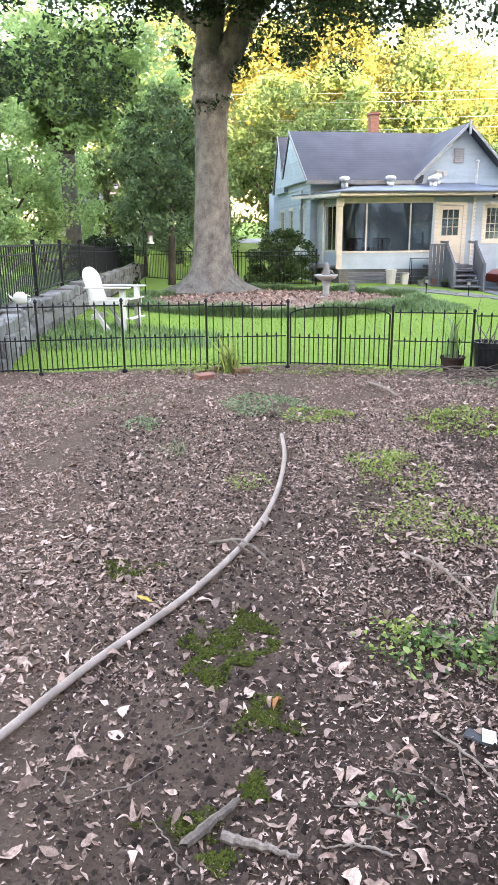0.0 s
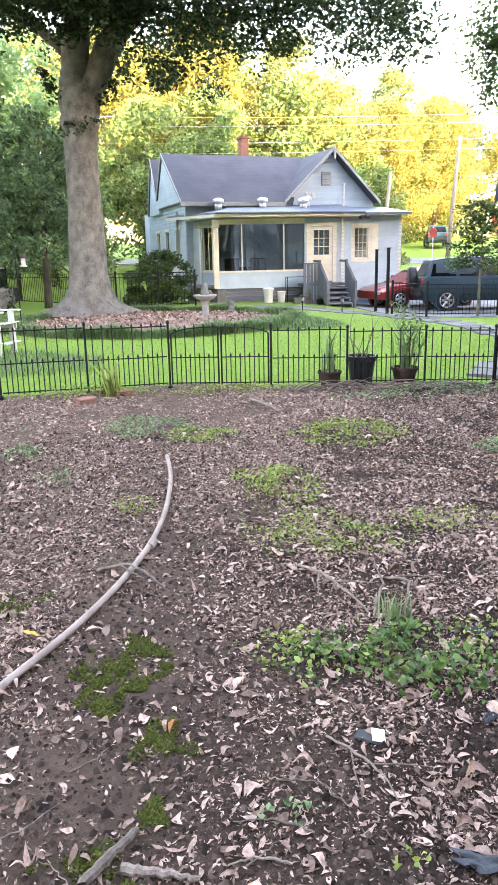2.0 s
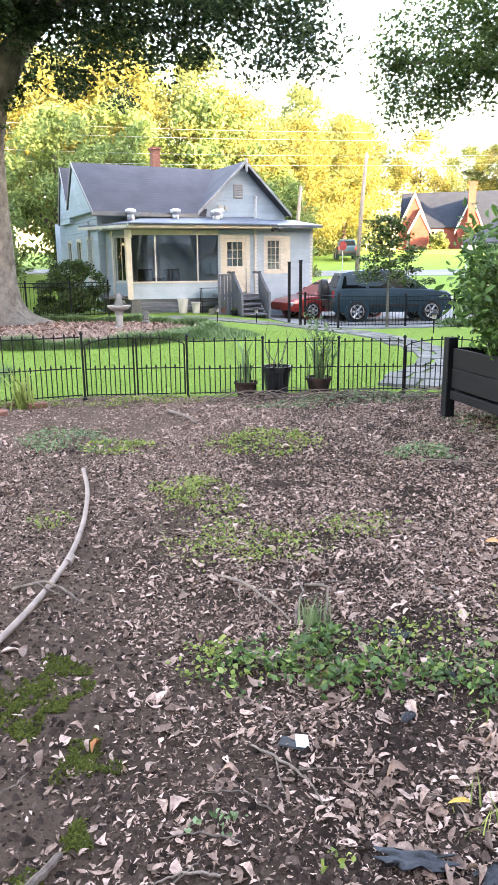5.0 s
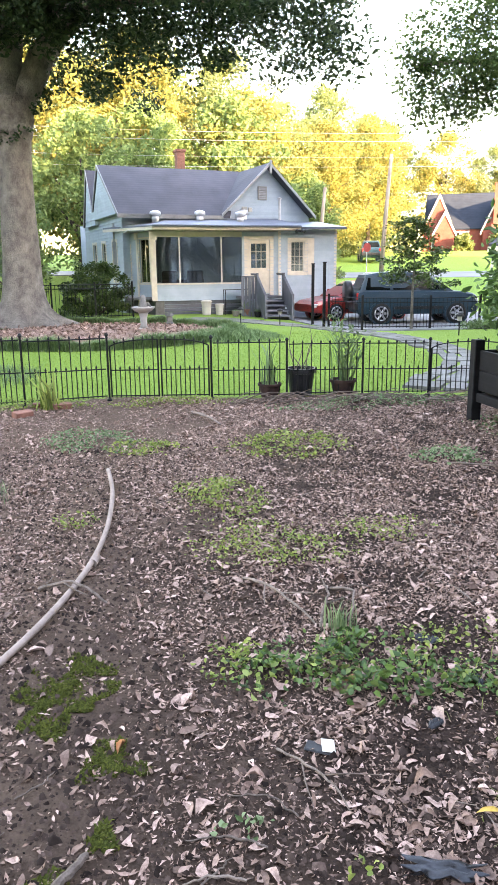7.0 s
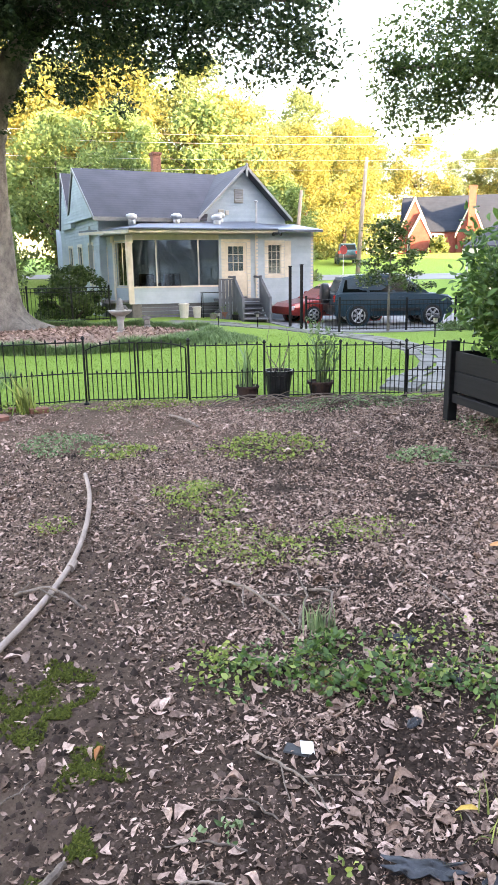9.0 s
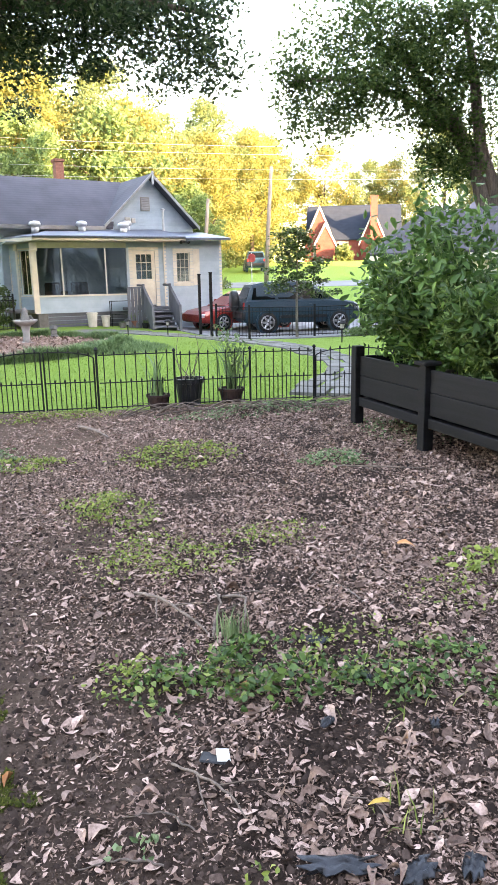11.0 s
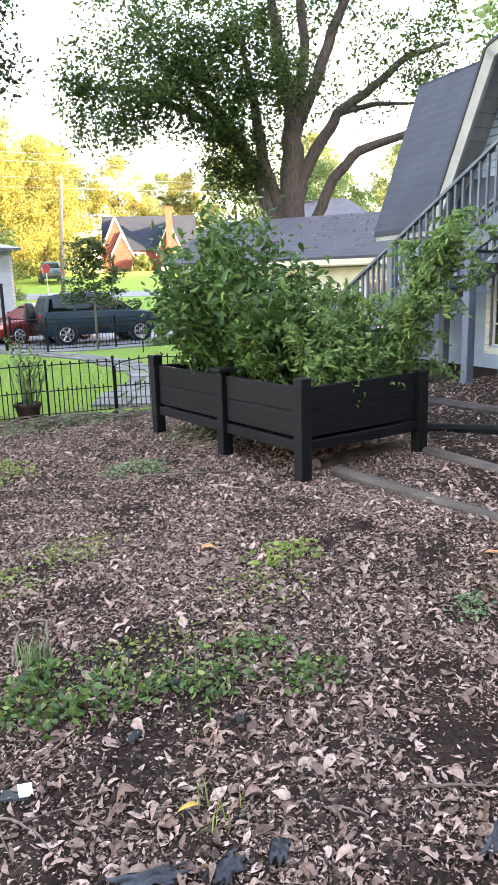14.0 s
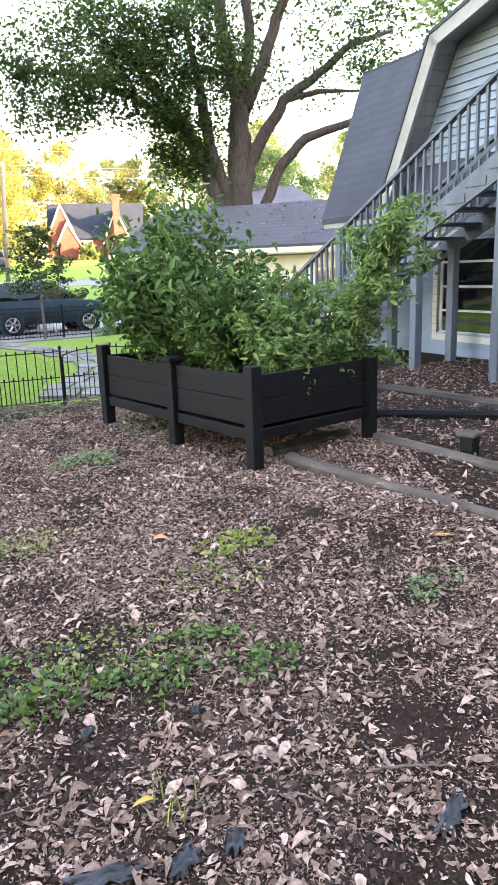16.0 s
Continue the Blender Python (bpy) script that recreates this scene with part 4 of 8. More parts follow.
    link("gable_wall", Geo(M).prism(gable, 0.0, 0.14), SIDING, house)
    for i in range(18):
        z = 3.3 + i * 0.118
        w = half * min(1, (top - z - 0.118) / (top - e))
        if w > 0.05:
            g = Geo(M).add([(cx - w, -0.002, z), (cx + w, -0.002, z), (cx + w, -0.022, z), (cx - w, -0.022, z), (cx - w, -0.004, z + 0.116), (cx + w, -0.004, z + 0.116)], [(0, 3, 2, 1), (3, 4, 5, 2)])
            link("siding_board", g, SIDING, house)
    vent = link("gable_vent", Geo(M).box(2.17, -0.05, 4.22, 2.58, -0.02, 4.76, 0.008), TRIM, house)
    for i in range(7):
        z = 4.27 + i * 0.065
        link("slat", Geo(M).add([(2.21, -0.052, z), (2.54, -0.052, z), (2.54, -0.075, z + 0.005), (2.21, -0.075, z + 0.005), (2.21, -0.052, z + 0.05), (2.54, -0.052, z + 0.05)], [(0, 1, 2, 3), (3, 2, 5, 4)]), BARGE, vent)
    side = M @ pose(-3.5, 7.0, 0, 0, 0, -90)
    wall(house, side, 7.0, base, e, [(1.6, 2.3, 1.1, 2.6), (3.4, 4.1, 1.1, 2.6), (5.3, 6.0, 1.1, 2.6)], separate=True)
    for a in (1.6, 3.4, 5.3):
        window(house, side, a, a + 0.7, 1.1, 2.6, 2, 4, 0.1, CREAM)
    # twin end gables, a larger one and a steep one behind it
    link("gable_wall", Geo(M @ pose(-3.5, 0, 0, 0, 0, 90)).prism([(0, e), (4.3, e), (4.1, 3.93), (2.8, 5.55)], -0.12, 0.19), SIDING, house)
    link("gable_wall", Geo(M @ pose(-3.5, 0, 0, 0, 0, 90)).prism([(3.9, e - 0.2), (6.05, e - 0.2), (5.07, 5.6), (4.12, 3.93)], -0.25, 0.185), SIDING, house)
    for i in range(16):
        z = e + 0.02 + i * 0.118
        top = z + 0.116
        for y0, z0, yr, zr, y1, zb, out in ((0.0, e, 2.8, 5.55, 4.1, 3.93, 0.19), (4.12, 3.93, 5.07, 5.6, 6.05, e - 0.2, 0.185)):
            a = yr - (yr - y0) * (zr - top) / (zr - z0)
            b = yr + (y1 - yr) * (zr - top) / (zr - zb)
            a, b = max(a, y0), min(b, y1)
            if b - a > 0.08:
                g = Geo(M @ pose(-3.5, 0, 0, 0, 0, 90)).add([(a, out + 0.001, z), (b, out + 0.001, z), (b, out + 0.022, z), (a, out + 0.022, z), (a, out + 0.003, top), (b, out + 0.003, top)], [(0, 1, 2, 3), (3, 2, 5, 4)])
                link("siding_board", g, SIDING, house)
    link("rear_wall", Geo(M).box(-3.45, 8.4, base, 4.55, 8.5, e), SIDING, house)
    link("side_wall", Geo(M).box(4.45, 0.14, base, 4.55, 8.4, e), SIDING, house)
    roof_slab(house, M, [(-3.74, -0.35, e - 0.02), (0.8, -0.35, e - 0.02), (cx, 2.81, 5.67), (-3.74, 2.81, 5.67)], 0.1, SHINGLE)
    roof_slab(house, M, [(-3.74, 4.11, 4.02), (-3.74, 2.81, 5.67), (cx, 2.81, 5.67), (cx + 1.5, 4.11, 4.02)], 0.1, SHINGLE)
    roof_slab(house, M, [(-3.74, 4.11, 4.02), (2.0, 4.11, 4.02), (2.0, 5.07, 5.64), (-3.74, 5.07, 5.74)], 0.1, SHINGLE)
    roof_slab(house, M, [(-3.74, 6.1, e - 0.1), (-3.74, 5.07, 5.74), (2.0, 5.07, 5.64), (2.0, 6.1, e - 0.1)], 0.1, SHINGLE)
    roof_slab(house, M, [(cx - 2.12, -0.40, 3.62), (cx, -0.40, 5.64), (cx, 2.85, 5.64), (cx - 2.12, 0.2, 3.62)], 0.1, SHINGLE)
    roof_slab(house, M, [(cx + 2.05, -0.40, 3.66), (cx + 2.05, 8.4, 3.66), (cx, 5.0, 5.64), (cx, -0.40, 5.64)], 0.1, SHINGLE)

    def barge(m, a, b, deep, y0, y1):
        g = Geo(m).add([(a[0], y0, a[1]), (b[0], y0, b[1]), (b[0], y0, b[1] - deep), (a[0], y0, a[1] - deep), (a[0], y1, a[1]), (b[0], y1, b[1]), (b[0], y1, b[1] - deep), (a[0], y1, a[1] - deep)],
                       [(0, 1, 2, 3), (7, 6, 5, 4), (0, 4, 5, 1), (3, 2, 6, 7), (1, 5, 6, 2), (0, 3, 7, 4)])
        link("bargeboard", g, BARGE, house)
    for sx in (-1, 1):
        barge(M, (cx, 5.66), (cx + sx * 2.12, 3.62), 0.13, -0.45, -0.402)
    end = M @ pose(-3.5, 0, 0, 0, 0, 90)
    for a, b in (((2.81, 5.68), (-0.38, 3.56)), ((2.81, 5.68), (4.11, 4.02)), ((5.07, 5.76), (4.11, 4.02)), ((5.07, 5.76), (6.1, 3.5))):
        barge(end, a, b, 0.13, 0.242, 0.275)
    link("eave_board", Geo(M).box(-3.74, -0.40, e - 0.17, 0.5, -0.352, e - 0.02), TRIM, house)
    link("finial_bracket", Geo(M).box(cx - 0.045, -0.52, 5.2, cx + 0.045, -0.45, 5.72, 0.01), BARGE, house)
    chim = link("chimney", Geo(M).box(-0.12, 3.3, 5.0, 0.24, 3.66, 6.42, 0.01), BRICK, house, "weathered red brick chimney")
    link("chimney_cap", Geo(M).box(-0.16, 3.26, 6.42, 0.28, 3.70, 6.54, 0.015), BRICK, chim)
    # roof vents, flue
    for u, v in ((0.30, 1.3), (2.08, 1.6), (3.6, 1.2), (3.98, 2.2)):
        z = 3.06 + 0.44 * (v + 0.48) / 3.08
        vt = link("roof_vent", Geo(I).lathe([(0.14, z - 0.1), (0.14, z + 0.16)], 14, (u, v, 0)), GALV, house, "round galvanised turbine vent", True)
        link("vent_hood", Geo(I).lathe([(0.13, z + 0.15), (0.20, z + 0.19), (0.22, z + 0.26), (0.19, z + 0.33), (0.08, z + 0.37), (0.01, z + 0.375)], 14, (u, v, 0)), GALV, vt, "", True)
    link("flue_pipe", Geo(I).tube([(5.42, 1.9, 3.3), (5.42, 1.9, 4.2)], 0.045, 8), GALV, house, "thin metal flue pipe")
    link("flue_cap", Geo(I).lathe([(0.09, 4.2), (0.09, 4.24), (0.02, 4.28)], 8, (5.42, 1.9, 0)), GALV, house)
    lamp = link("flood_lamp", Geo(I).box(5.32, -0.62, 2.82, 5.5, -0.5, 2.90, 0.01), BLACKPLASTIC, house, "black double flood lamp under the eave")
    for dx in (-0.08, 0.1):
        link("lamp_head", Geo(I).tube([(5.41 + dx, -0.6, 2.88), (5.41 + dx * 1.7, -0.72, 2.82)], [0.04, 0.065], 8), BLACKPLASTIC, lamp)
    link("meter_box", Geo(M).box(1.45, -0.1, 3.75, 1.68, -0.02, 3.95, 0.01).box(1.74, -0.09, 3.75, 1.9, -0.02, 3.92, 0.01), WHITE, house)


build_house()


def build_porch_steps():
    z0 = hz(7.5, 25.8) - 0.05
    st = thing("porch_steps", "grey painted wooden porch steps with solid side rails", "steps", m=pose(3.18, 27.06, 0))
    link("landing", Geo().box(3.36, -0.85, 0.40, 4.98, -0.07, 0.50, 0.01), GREYPAINT, st)
    for i in range(4):
        top = 0.50 - (i + 1) * (0.5 - z0) / 5
        link("tread", Geo().box(4.02, -1.12 - 0.27 * i, top - 0.045, 4.98, -0.85 - 0.27 * i + 0.02, top, 0.008), GREYPAINT, st)
        link("riser", Geo().box(4.04, -0.87 - 0.27 * i, z0, 4.96, -0.85 - 0.27 * i, top + 0.05), GREYPAINT, st)
    for i in range(5):
        link("landing_board", Geo().box(3.36 + i * 0.13, -0.89, z0, 3.47 + i * 0.13, -0.86, 1.18, 0.005), GREYPAINT, st)
    for x in (3.98, 5.0):
        g = Geo()
        g.add([(x - 0.02, -0.84, 0.35), (x + 0.02, -0.84, 0.35), (x + 0.02, -0.84, 1.22), (x - 0.02, -0.84, 1.22), (x - 0.02, -1.95, z0), (x + 0.02, -1.95, z0), (x + 0.02, -1.95, 0.52), (x - 0.02, -1.95, 0.52)],
              [(0, 1, 2, 3), (7, 6, 5, 4), (3, 2, 6, 7), (0, 4, 5, 1), (0, 3, 7, 4), (1, 5, 6, 2)])
        link("side_panel", g, GREYPAINT, st)
        link("handrail", Geo().tube([(x, -0.05, 1.30), (x, -0.85, 1.28), (x, -2.0, 0.56)], 0.045, 4), GREYPAINT, st)
        link("post", Geo().box(x - 0.045, -2.02, z0 - 0.05, x + 0.045, -1.93, 0.60, 0.008), GREYPAINT, st)
        link("post", Geo().box(x - 0.045, -0.9, z0 - 0.05, x + 0.045, -0.81, 1.34, 0.008), GREYPAINT, st)
    link("handrail", Geo().box(3.36, -0.9, 1.18, 3.98, -0.84, 1.24, 0.008), GREYPAINT, st)


build_porch_steps()


def build_barn():
    B = pose(10.4, 6.4, 0, 0, 0, -105)
    barn = thing("barn_house", "pale blue gambrel-roofed outbuilding with dark shingles", "house", m=B)
    I = I4
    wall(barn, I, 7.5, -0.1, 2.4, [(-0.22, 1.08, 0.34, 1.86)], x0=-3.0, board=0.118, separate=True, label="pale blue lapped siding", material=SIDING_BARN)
    win = window(barn, I, -0.22, 1.08, 0.34, 1.86, 1, 4, 0.10, WHITE, GLASSDARK, 0.035, 0.05)
    link("mullion", Geo(I).box(0.10, 0.02, 0.36, 0.15, 0.055, 1.84), WHITE, win)
    # added black backing stands in for the unlit room behind the glass
    link("dark_room_backing", Geo(I).box(-1.2, 1.6, -0.1, 3.0, 1.7, 2.4).box(-1.3, 0.13, -0.1, -1.2, 1.7, 2.4), BLACKPLASTIC, barn)
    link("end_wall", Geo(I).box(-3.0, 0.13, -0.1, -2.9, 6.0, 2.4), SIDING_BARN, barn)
    # main gambrel roof, its steep lower slope towards the yard
    roof_slab(barn, I, [(-3.12, -0.32, 2.36), (7.5, -0.32, 2.36), (7.5, 1.0, 5.14), (-3.58, 1.0, 5.14)], 0.1, SHINGLE_BARN)
    roof_slab(barn, I, [(-3.58, 0.98, 5.15), (7.5, 0.98, 5.15), (7.5, 4.0, 6.3), (-3.58, 4.0, 6.3)], 0.1, SHINGLE_BARN)
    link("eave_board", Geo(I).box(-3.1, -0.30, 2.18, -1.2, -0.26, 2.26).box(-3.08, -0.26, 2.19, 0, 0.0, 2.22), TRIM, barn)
    for i in range(19):
        f = (i + 0.5) / 19
        y, z, x0 = -0.32 + 1.32 * f, 2.36 + 2.78 * f, -3.13 - 0.46 * f
        link("shingle_course", Geo(I).add([(x0, y - 0.018, z - 0.06), (0.2, y - 0.018, z - 0.06), (0.2, y + 0.062, z + 0.09), (x0 - 0.02, y + 0.062, z + 0.09), (x0, y + 0.0, z - 0.066), (0.2, y + 0.0, z - 0.066)], [(0, 1, 2, 3), (0, 4, 5, 1)]), SHINGLE_BARN, barn)
    # gable wing
    prof = [(-1.22, 2.2), (0.04, 4.68), (3.5, 5.62), (6.96, 4.68), (8.2, 2.2)]
    link("gable_wall", Geo(I).prism([(-1.18, 2.26), (0.07, 4.66), (3.5, 5.59), (6.93, 4.66), (8.16, 2.26)], 0.004, 0.12), SIDING_BARN, barn)
    for i in range(26):
        z = 2.41 + i * 0.118
        if z < 4.56:
            x0 = -1.17 + 1.25 * (z + 0.10 - 2.26) / 2.40
        else:
            x0 = 0.09 + 3.43 * (z + 0.10 - 4.66) / 0.93
        if x0 < 3.3:
            k = Geo(I)
            clad(k, 7.0 - x0, z, z + 0.117, (), 9, x0=x0)
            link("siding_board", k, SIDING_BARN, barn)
    for (x0, z0), (x1, z1) in zip(prof, prof[1:]):
        dx, dz = x1 - x0, z1 - z0
        L = math.hypot(dx, dz)
        nx, nz = dz / L, -dx / L
        nx, nz = (nx, nz) if nz < 0 else (-nx, -nz)
        w = 0.19
        q = [(x0, z0), (x1, z1), (x1 + nx * w, z1 + nz * w), (x0 + nx * w, z0 + nz * w)]
        if (x0, z0) == prof[0]:
            q = [(x0, z0), (x1, z1), (x1 + 0.17, z1 - 0.13), (x0 + 0.22, z0)]
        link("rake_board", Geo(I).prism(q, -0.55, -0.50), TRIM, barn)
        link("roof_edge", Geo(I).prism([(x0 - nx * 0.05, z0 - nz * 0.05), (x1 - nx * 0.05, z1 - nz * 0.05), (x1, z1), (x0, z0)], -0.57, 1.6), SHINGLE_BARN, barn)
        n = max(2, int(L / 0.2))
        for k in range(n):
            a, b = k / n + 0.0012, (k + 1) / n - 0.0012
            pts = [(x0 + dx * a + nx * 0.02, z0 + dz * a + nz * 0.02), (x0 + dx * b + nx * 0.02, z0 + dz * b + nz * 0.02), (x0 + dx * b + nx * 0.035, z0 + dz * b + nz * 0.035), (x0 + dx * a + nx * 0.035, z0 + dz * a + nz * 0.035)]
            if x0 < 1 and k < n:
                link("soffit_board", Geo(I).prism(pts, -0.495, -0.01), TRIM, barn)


build_barn()


def build_stairs():
    S = pose(10.4, 6.4, 0, 0, 0, -105)
    st = thing("outside_stair", "grey-blue painted wooden outside stair with baluster rails", "stairs", m=S)
    slope, x_foot = 0.5, -3.0
    top_x = 3.2

    def nose(x):
        return 0.06 + (x - x_foot) * slope
    n = 18
    run = (top_x - x_foot) / n
    for y in (-1.46, -0.46):
        g = Geo().add([(x_foot, y - 0.025, 0.0), (top_x, y - 0.025, nose(top_x) - 0.36), (top_x, y - 0.025, nose(top_x) + 0.0), (x_foot, y - 0.025, 0.14),
                       (x_foot, y + 0.025, 0.0), (top_x, y + 0.025, nose(top_x) - 0.36), (top_x, y + 0.025, nose(top_x) + 0.0), (x_foot, y + 0.025, 0.14)],
                      [(0, 1, 2, 3), (7, 6, 5, 4), (0, 4, 5, 1), (3, 2, 6, 7), (1, 5, 6, 2), (0, 3, 7, 4)])
        link("stringer", g, STAIRGREY, st)
        link("handrail", Geo().add([(x_foot - 0.1, y - 0.045, nose(x_foot - 0.1) + 0.87), (top_x, y - 0.045, nose(top_x) + 0.87), (top_x, y + 0.045, nose(top_x) + 0.87), (x_foot - 0.1, y + 0.045, nose(x_foot - 0.1) + 0.87),
                                   (x_foot - 0.1, y - 0.045, nose(x_foot - 0.1) + 0.92), (top_x, y - 0.045, nose(top_x) + 0.92), (top_x, y + 0.045, nose(top_x) + 0.92), (x_foot - 0.1, y + 0.045, nose(x_foot - 0.1) + 0.92)],
                                  [(0, 3, 2, 1), (4, 5, 6, 7), (0, 1, 5, 4), (2, 3, 7, 6), (1, 2, 6, 5), (0, 4, 7, 3)]), STAIRGREY, st)
        link("lower_rail", Geo().tube([(x_foot, y, nose(x_foot) + 0.14), (top_x, y, nose(top_x) + 0.14)], 0.035, 4), STAIRGREY, st)
        k = int((top_x - x_foot) / 0.155)
        for i in range(1, k):
            x = x_foot + i * 0.155
            link("baluster", Geo().box(x - 0.018, y - 0.018, nose(x) + 0.12, x + 0.018, y + 0.018, nose(x) + 0.88), STAIRGREY, st)
    for i in range(n):
        x = x_foot + i * run
        link("tread", Geo().box(x - 0.02, -1.43, nose(x) + 0.01, x + run + 0.01, -0.49, nose(x) + 0.05, 0.005), STAIRGREY, st)
        if i > 0:
            link("stair_block", Geo().box(x, -1.50, nose(x) - 0.10, x + run, -1.488, nose(x) + 0.005), STAIRGREY, st)
    for x, y, top in ((0.92, -1.46, nose(0.92) - 0.15), (2.43, -1.46, nose(2.43) + 1.08), (-0.82, -0.46, nose(-0.82) - 0.1), (0.58, -0.46, nose(0.58) - 0.15), (2.43, -0.46, nose(2.43) + 1.08), (-2.9, -1.46, 1.1), (-0.9, -1.46, nose(-0.9) + 0.95)):
        z0 = -0.05 if x > -0.86 or x < -2 else nose(x) - 0.3
        link("post", Geo().box(x - 0.065, y - 0.065, z0, x + 0.065, y + 0.065, top, 0.008), STAIRGREY, st)
    link("landing", Geo().box(top_x, -1.46, nose(top_x) - 0.1, top_x + 1.4, -0.02, nose(top_x) + 0.02, 0.01), STAIRGREY, st)
    for x in (top_x + 0.1, top_x + 1.3):
        link("post", Geo().box(x - 0.065, -1.5, -0.05, x + 0.065, -1.37, nose(top_x) - 0.1, 0.008), STAIRGREY, st)


build_stairs()


def build_garage():
    a = math.degrees(math.atan2(7.9 - 17.2, 15.5 - 11.1))
    G = pose(11.1, 17.2, -0.3, 0, 0, a)
    gar = thing("garage", "low cream garage with dark shingle roof strewn with leaves", "garage", m=G)
    I = I4
    L = 10.3
    wall(gar, pose(0, 0.4, 0), L - 0.3, -0.3, 2.1, [(5.6, 6.3, 0.9, 1.8), (3.2, 3.9, 0.9, 1.8)], CREAM, board=0.2, x0=0.3)
    for x in (5.6, 3.2):
        window(gar, pose(0, 0.4, 0), x, x + 0.7, 0.9, 1.8, 2, 2, 0.07)
    link("end_wall", Geo(I).prism([(0.3, -0.3), (0.42, -0.3), (0.42, 2.2), (0.3, 2.2)], 0.52, 5.6), CREAM, gar)
    link("rear_wall", Geo(I).box(0.42, 5.5, -0.3, L - 0.3, 5.6, 2.2), CREAM, gar)
    link("inner_wall", Geo(I).box(0.42, 1.6, -0.3, L - 0.3, 1.7, 2.2), DARKROOM, gar)
    roof_slab(gar, I, [(-0.1, -0.05, 2.36), (L, -0.05, 2.36), (L, 3.0, 3.62), (-0.1, 3.0, 3.62)], 0.08, SHINGLE)
    roof_slab(gar, I, [(-0.1, 6.05, 2.36), (-0.1, 3.0, 3.62), (L, 3.0, 3.62), (L, 6.05, 2.36)], 0.08, SHINGLE)
    link("fascia", Geo(I).box(-0.1, -0.09, 2.16, L, -0.052, 2.29), CREAM, gar)
    link("soffit", Geo(I).box(-0.05, -0.05, 2.13, L, 0.4, 2.155), CREAM, gar)
    rng = np.random.default_rng(5)
    n = 260
    u, v = rng.uniform(0, L, n), rng.uniform(0.05, 2.9, n)
    z = 2.37 + 1.26 * (v + 0.05) / 3.05
    lv = curled("roof_leaves", np.stack([u, v, z], 1), rng.uniform(0.05, 0.13, n), LITTER, rng)
    lv.matrix_world = G
    tagged(lv, "dry brown leaves scattered on the garage roof", "leaves", kind="stuff")


build_garage()


def build_brick_house():
    x, y = 45.2, 74.2
    z = hz(x, y) - 0.25
    a = math.degrees(math.atan2(71.3 - 76.9, 49.9 - 40.9))
    H = pose(41.2, 76.9, z, 0, 0, a) @ Matrix.Diagonal((0.85, 0.9, 1.1, 1))
    h = thing("brick_house", "orange-red brick cottage with steep white-edged gables", "house", m=H)
    I = I4
    L, D, E, R = 12.5, 9.0, 2.5, 6.2
    wall(h, pose(0, 0.3, 0), L, -0.6, E, [(3.6, 4.4, 0.7, 2.1), (4.7, 5.5, 0.7, 2.1), (9.6, 10.6, 0.7, 2.1)], BRICKWALL, board=0)
    for q0, q1 in ((3.6, 4.4), (4.7, 5.5), (9.6, 10.6)):
        window(h, pose(0, 0.3, 0), q0, q1, 0.7, 2.1, 2, 3, 0.12)
    link("end_wall", Geo(pose(0, 0, 0, 0, 0, 90)).prism([(0.42, -0.6), (D, -0.6), (D, E), (D / 2 + 0.2, R - 0.1), (0.42, E)], -0.15, 0.0), BRICKWALL, h)
    link("end_wall", Geo(pose(L, 0, 0, 0, 0, 90)).prism([(0.42, -0.6), (D, -0.6), (D, E), (D / 2 + 0.2, R - 0.1), (0.42, E)], 0.0, 0.15), BRICKWALL, h)
    link("rear_wall", Geo(I).box(0, D - 0.2, -0.6, L, D, E), BRICKWALL, h)
    roof_slab(h, I, [(-0.3, 0, E), (L + 0.3, 0, E), (L + 0.3, D / 2, R), (-0.3, D / 2, R)], 0.15, SHINGLE_SLATE)
    roof_slab(h, I, [(-0.3, D + 0.3, E), (-0.3, D / 2, R), (L + 0.3, D / 2, R), (L + 0.3, D + 0.3, E)], 0.15, SHINGLE_SLATE)
    for cx, w, top, out in ((1.7, 2.0, 5.9, 1.0), (2.5, 1.2, 4.2, 1.5), (8.9, 1.6, 5.4, 0.9)):
        link("gable_wall", Geo(I).prism([(cx - w, -0.6), (cx + w, -0.6), (cx + w, E - 0.2), (cx, top - 0.25), (cx - w, E - 0.2)], -out, 0.35), BRICKWALL, h)
        for sx in (-1, 1):
            q = [(cx, top), (cx + sx * (w + 0.3), E - 0.5), (cx + sx * (w + 0.3), E - 0.85), (cx, top - 0.4)]
            link("bargeboard", Geo(I).prism(q, -out - 0.1, -out - 0.02), WHITE, h)
            link("roof", Geo(I).prism([(cx, top + 0.1), (cx + sx * (w + 0.4), E - 0.5), (cx + sx * (w + 0.4), E - 0.6), (cx, top)], -out - 0.1, 3.5), SHINGLE_SLATE, h)
    for cx in (1.2, 2.2):
        arch = link("window", Geo(I @ pose(cx, -1.06, 0.5)).prism([(-0.3, 0), (0.3, 0), (0.3, 1.0), (0.2, 1.3), (0, 1.45), (-0.2, 1.3), (-0.3, 1.0)], -0.06, -0.01), WHITE, h)
        link("pane", Geo(I @ pose(cx, -1.13, 0.58)).prism([(-0.22, 0), (0.22, 0), (0.22, 0.9), (0.14, 1.15), (0, 1.27), (-0.14, 1.15), (-0.22, 0.9)], -0.02, 0.0), GLASSDARK, arch)
    ch = link("chimney", Geo(I).box(8.3, -1.5, -0.6, 9.6, -0.95, 2.8).box(8.5, -1.5, 2.8, 9.4, -0.95, 6.4).box(8.42, -1.56, 6.4, 9.48, -0.9, 6.65), BRICKWALL, h, "tall orange brick chimney stack")
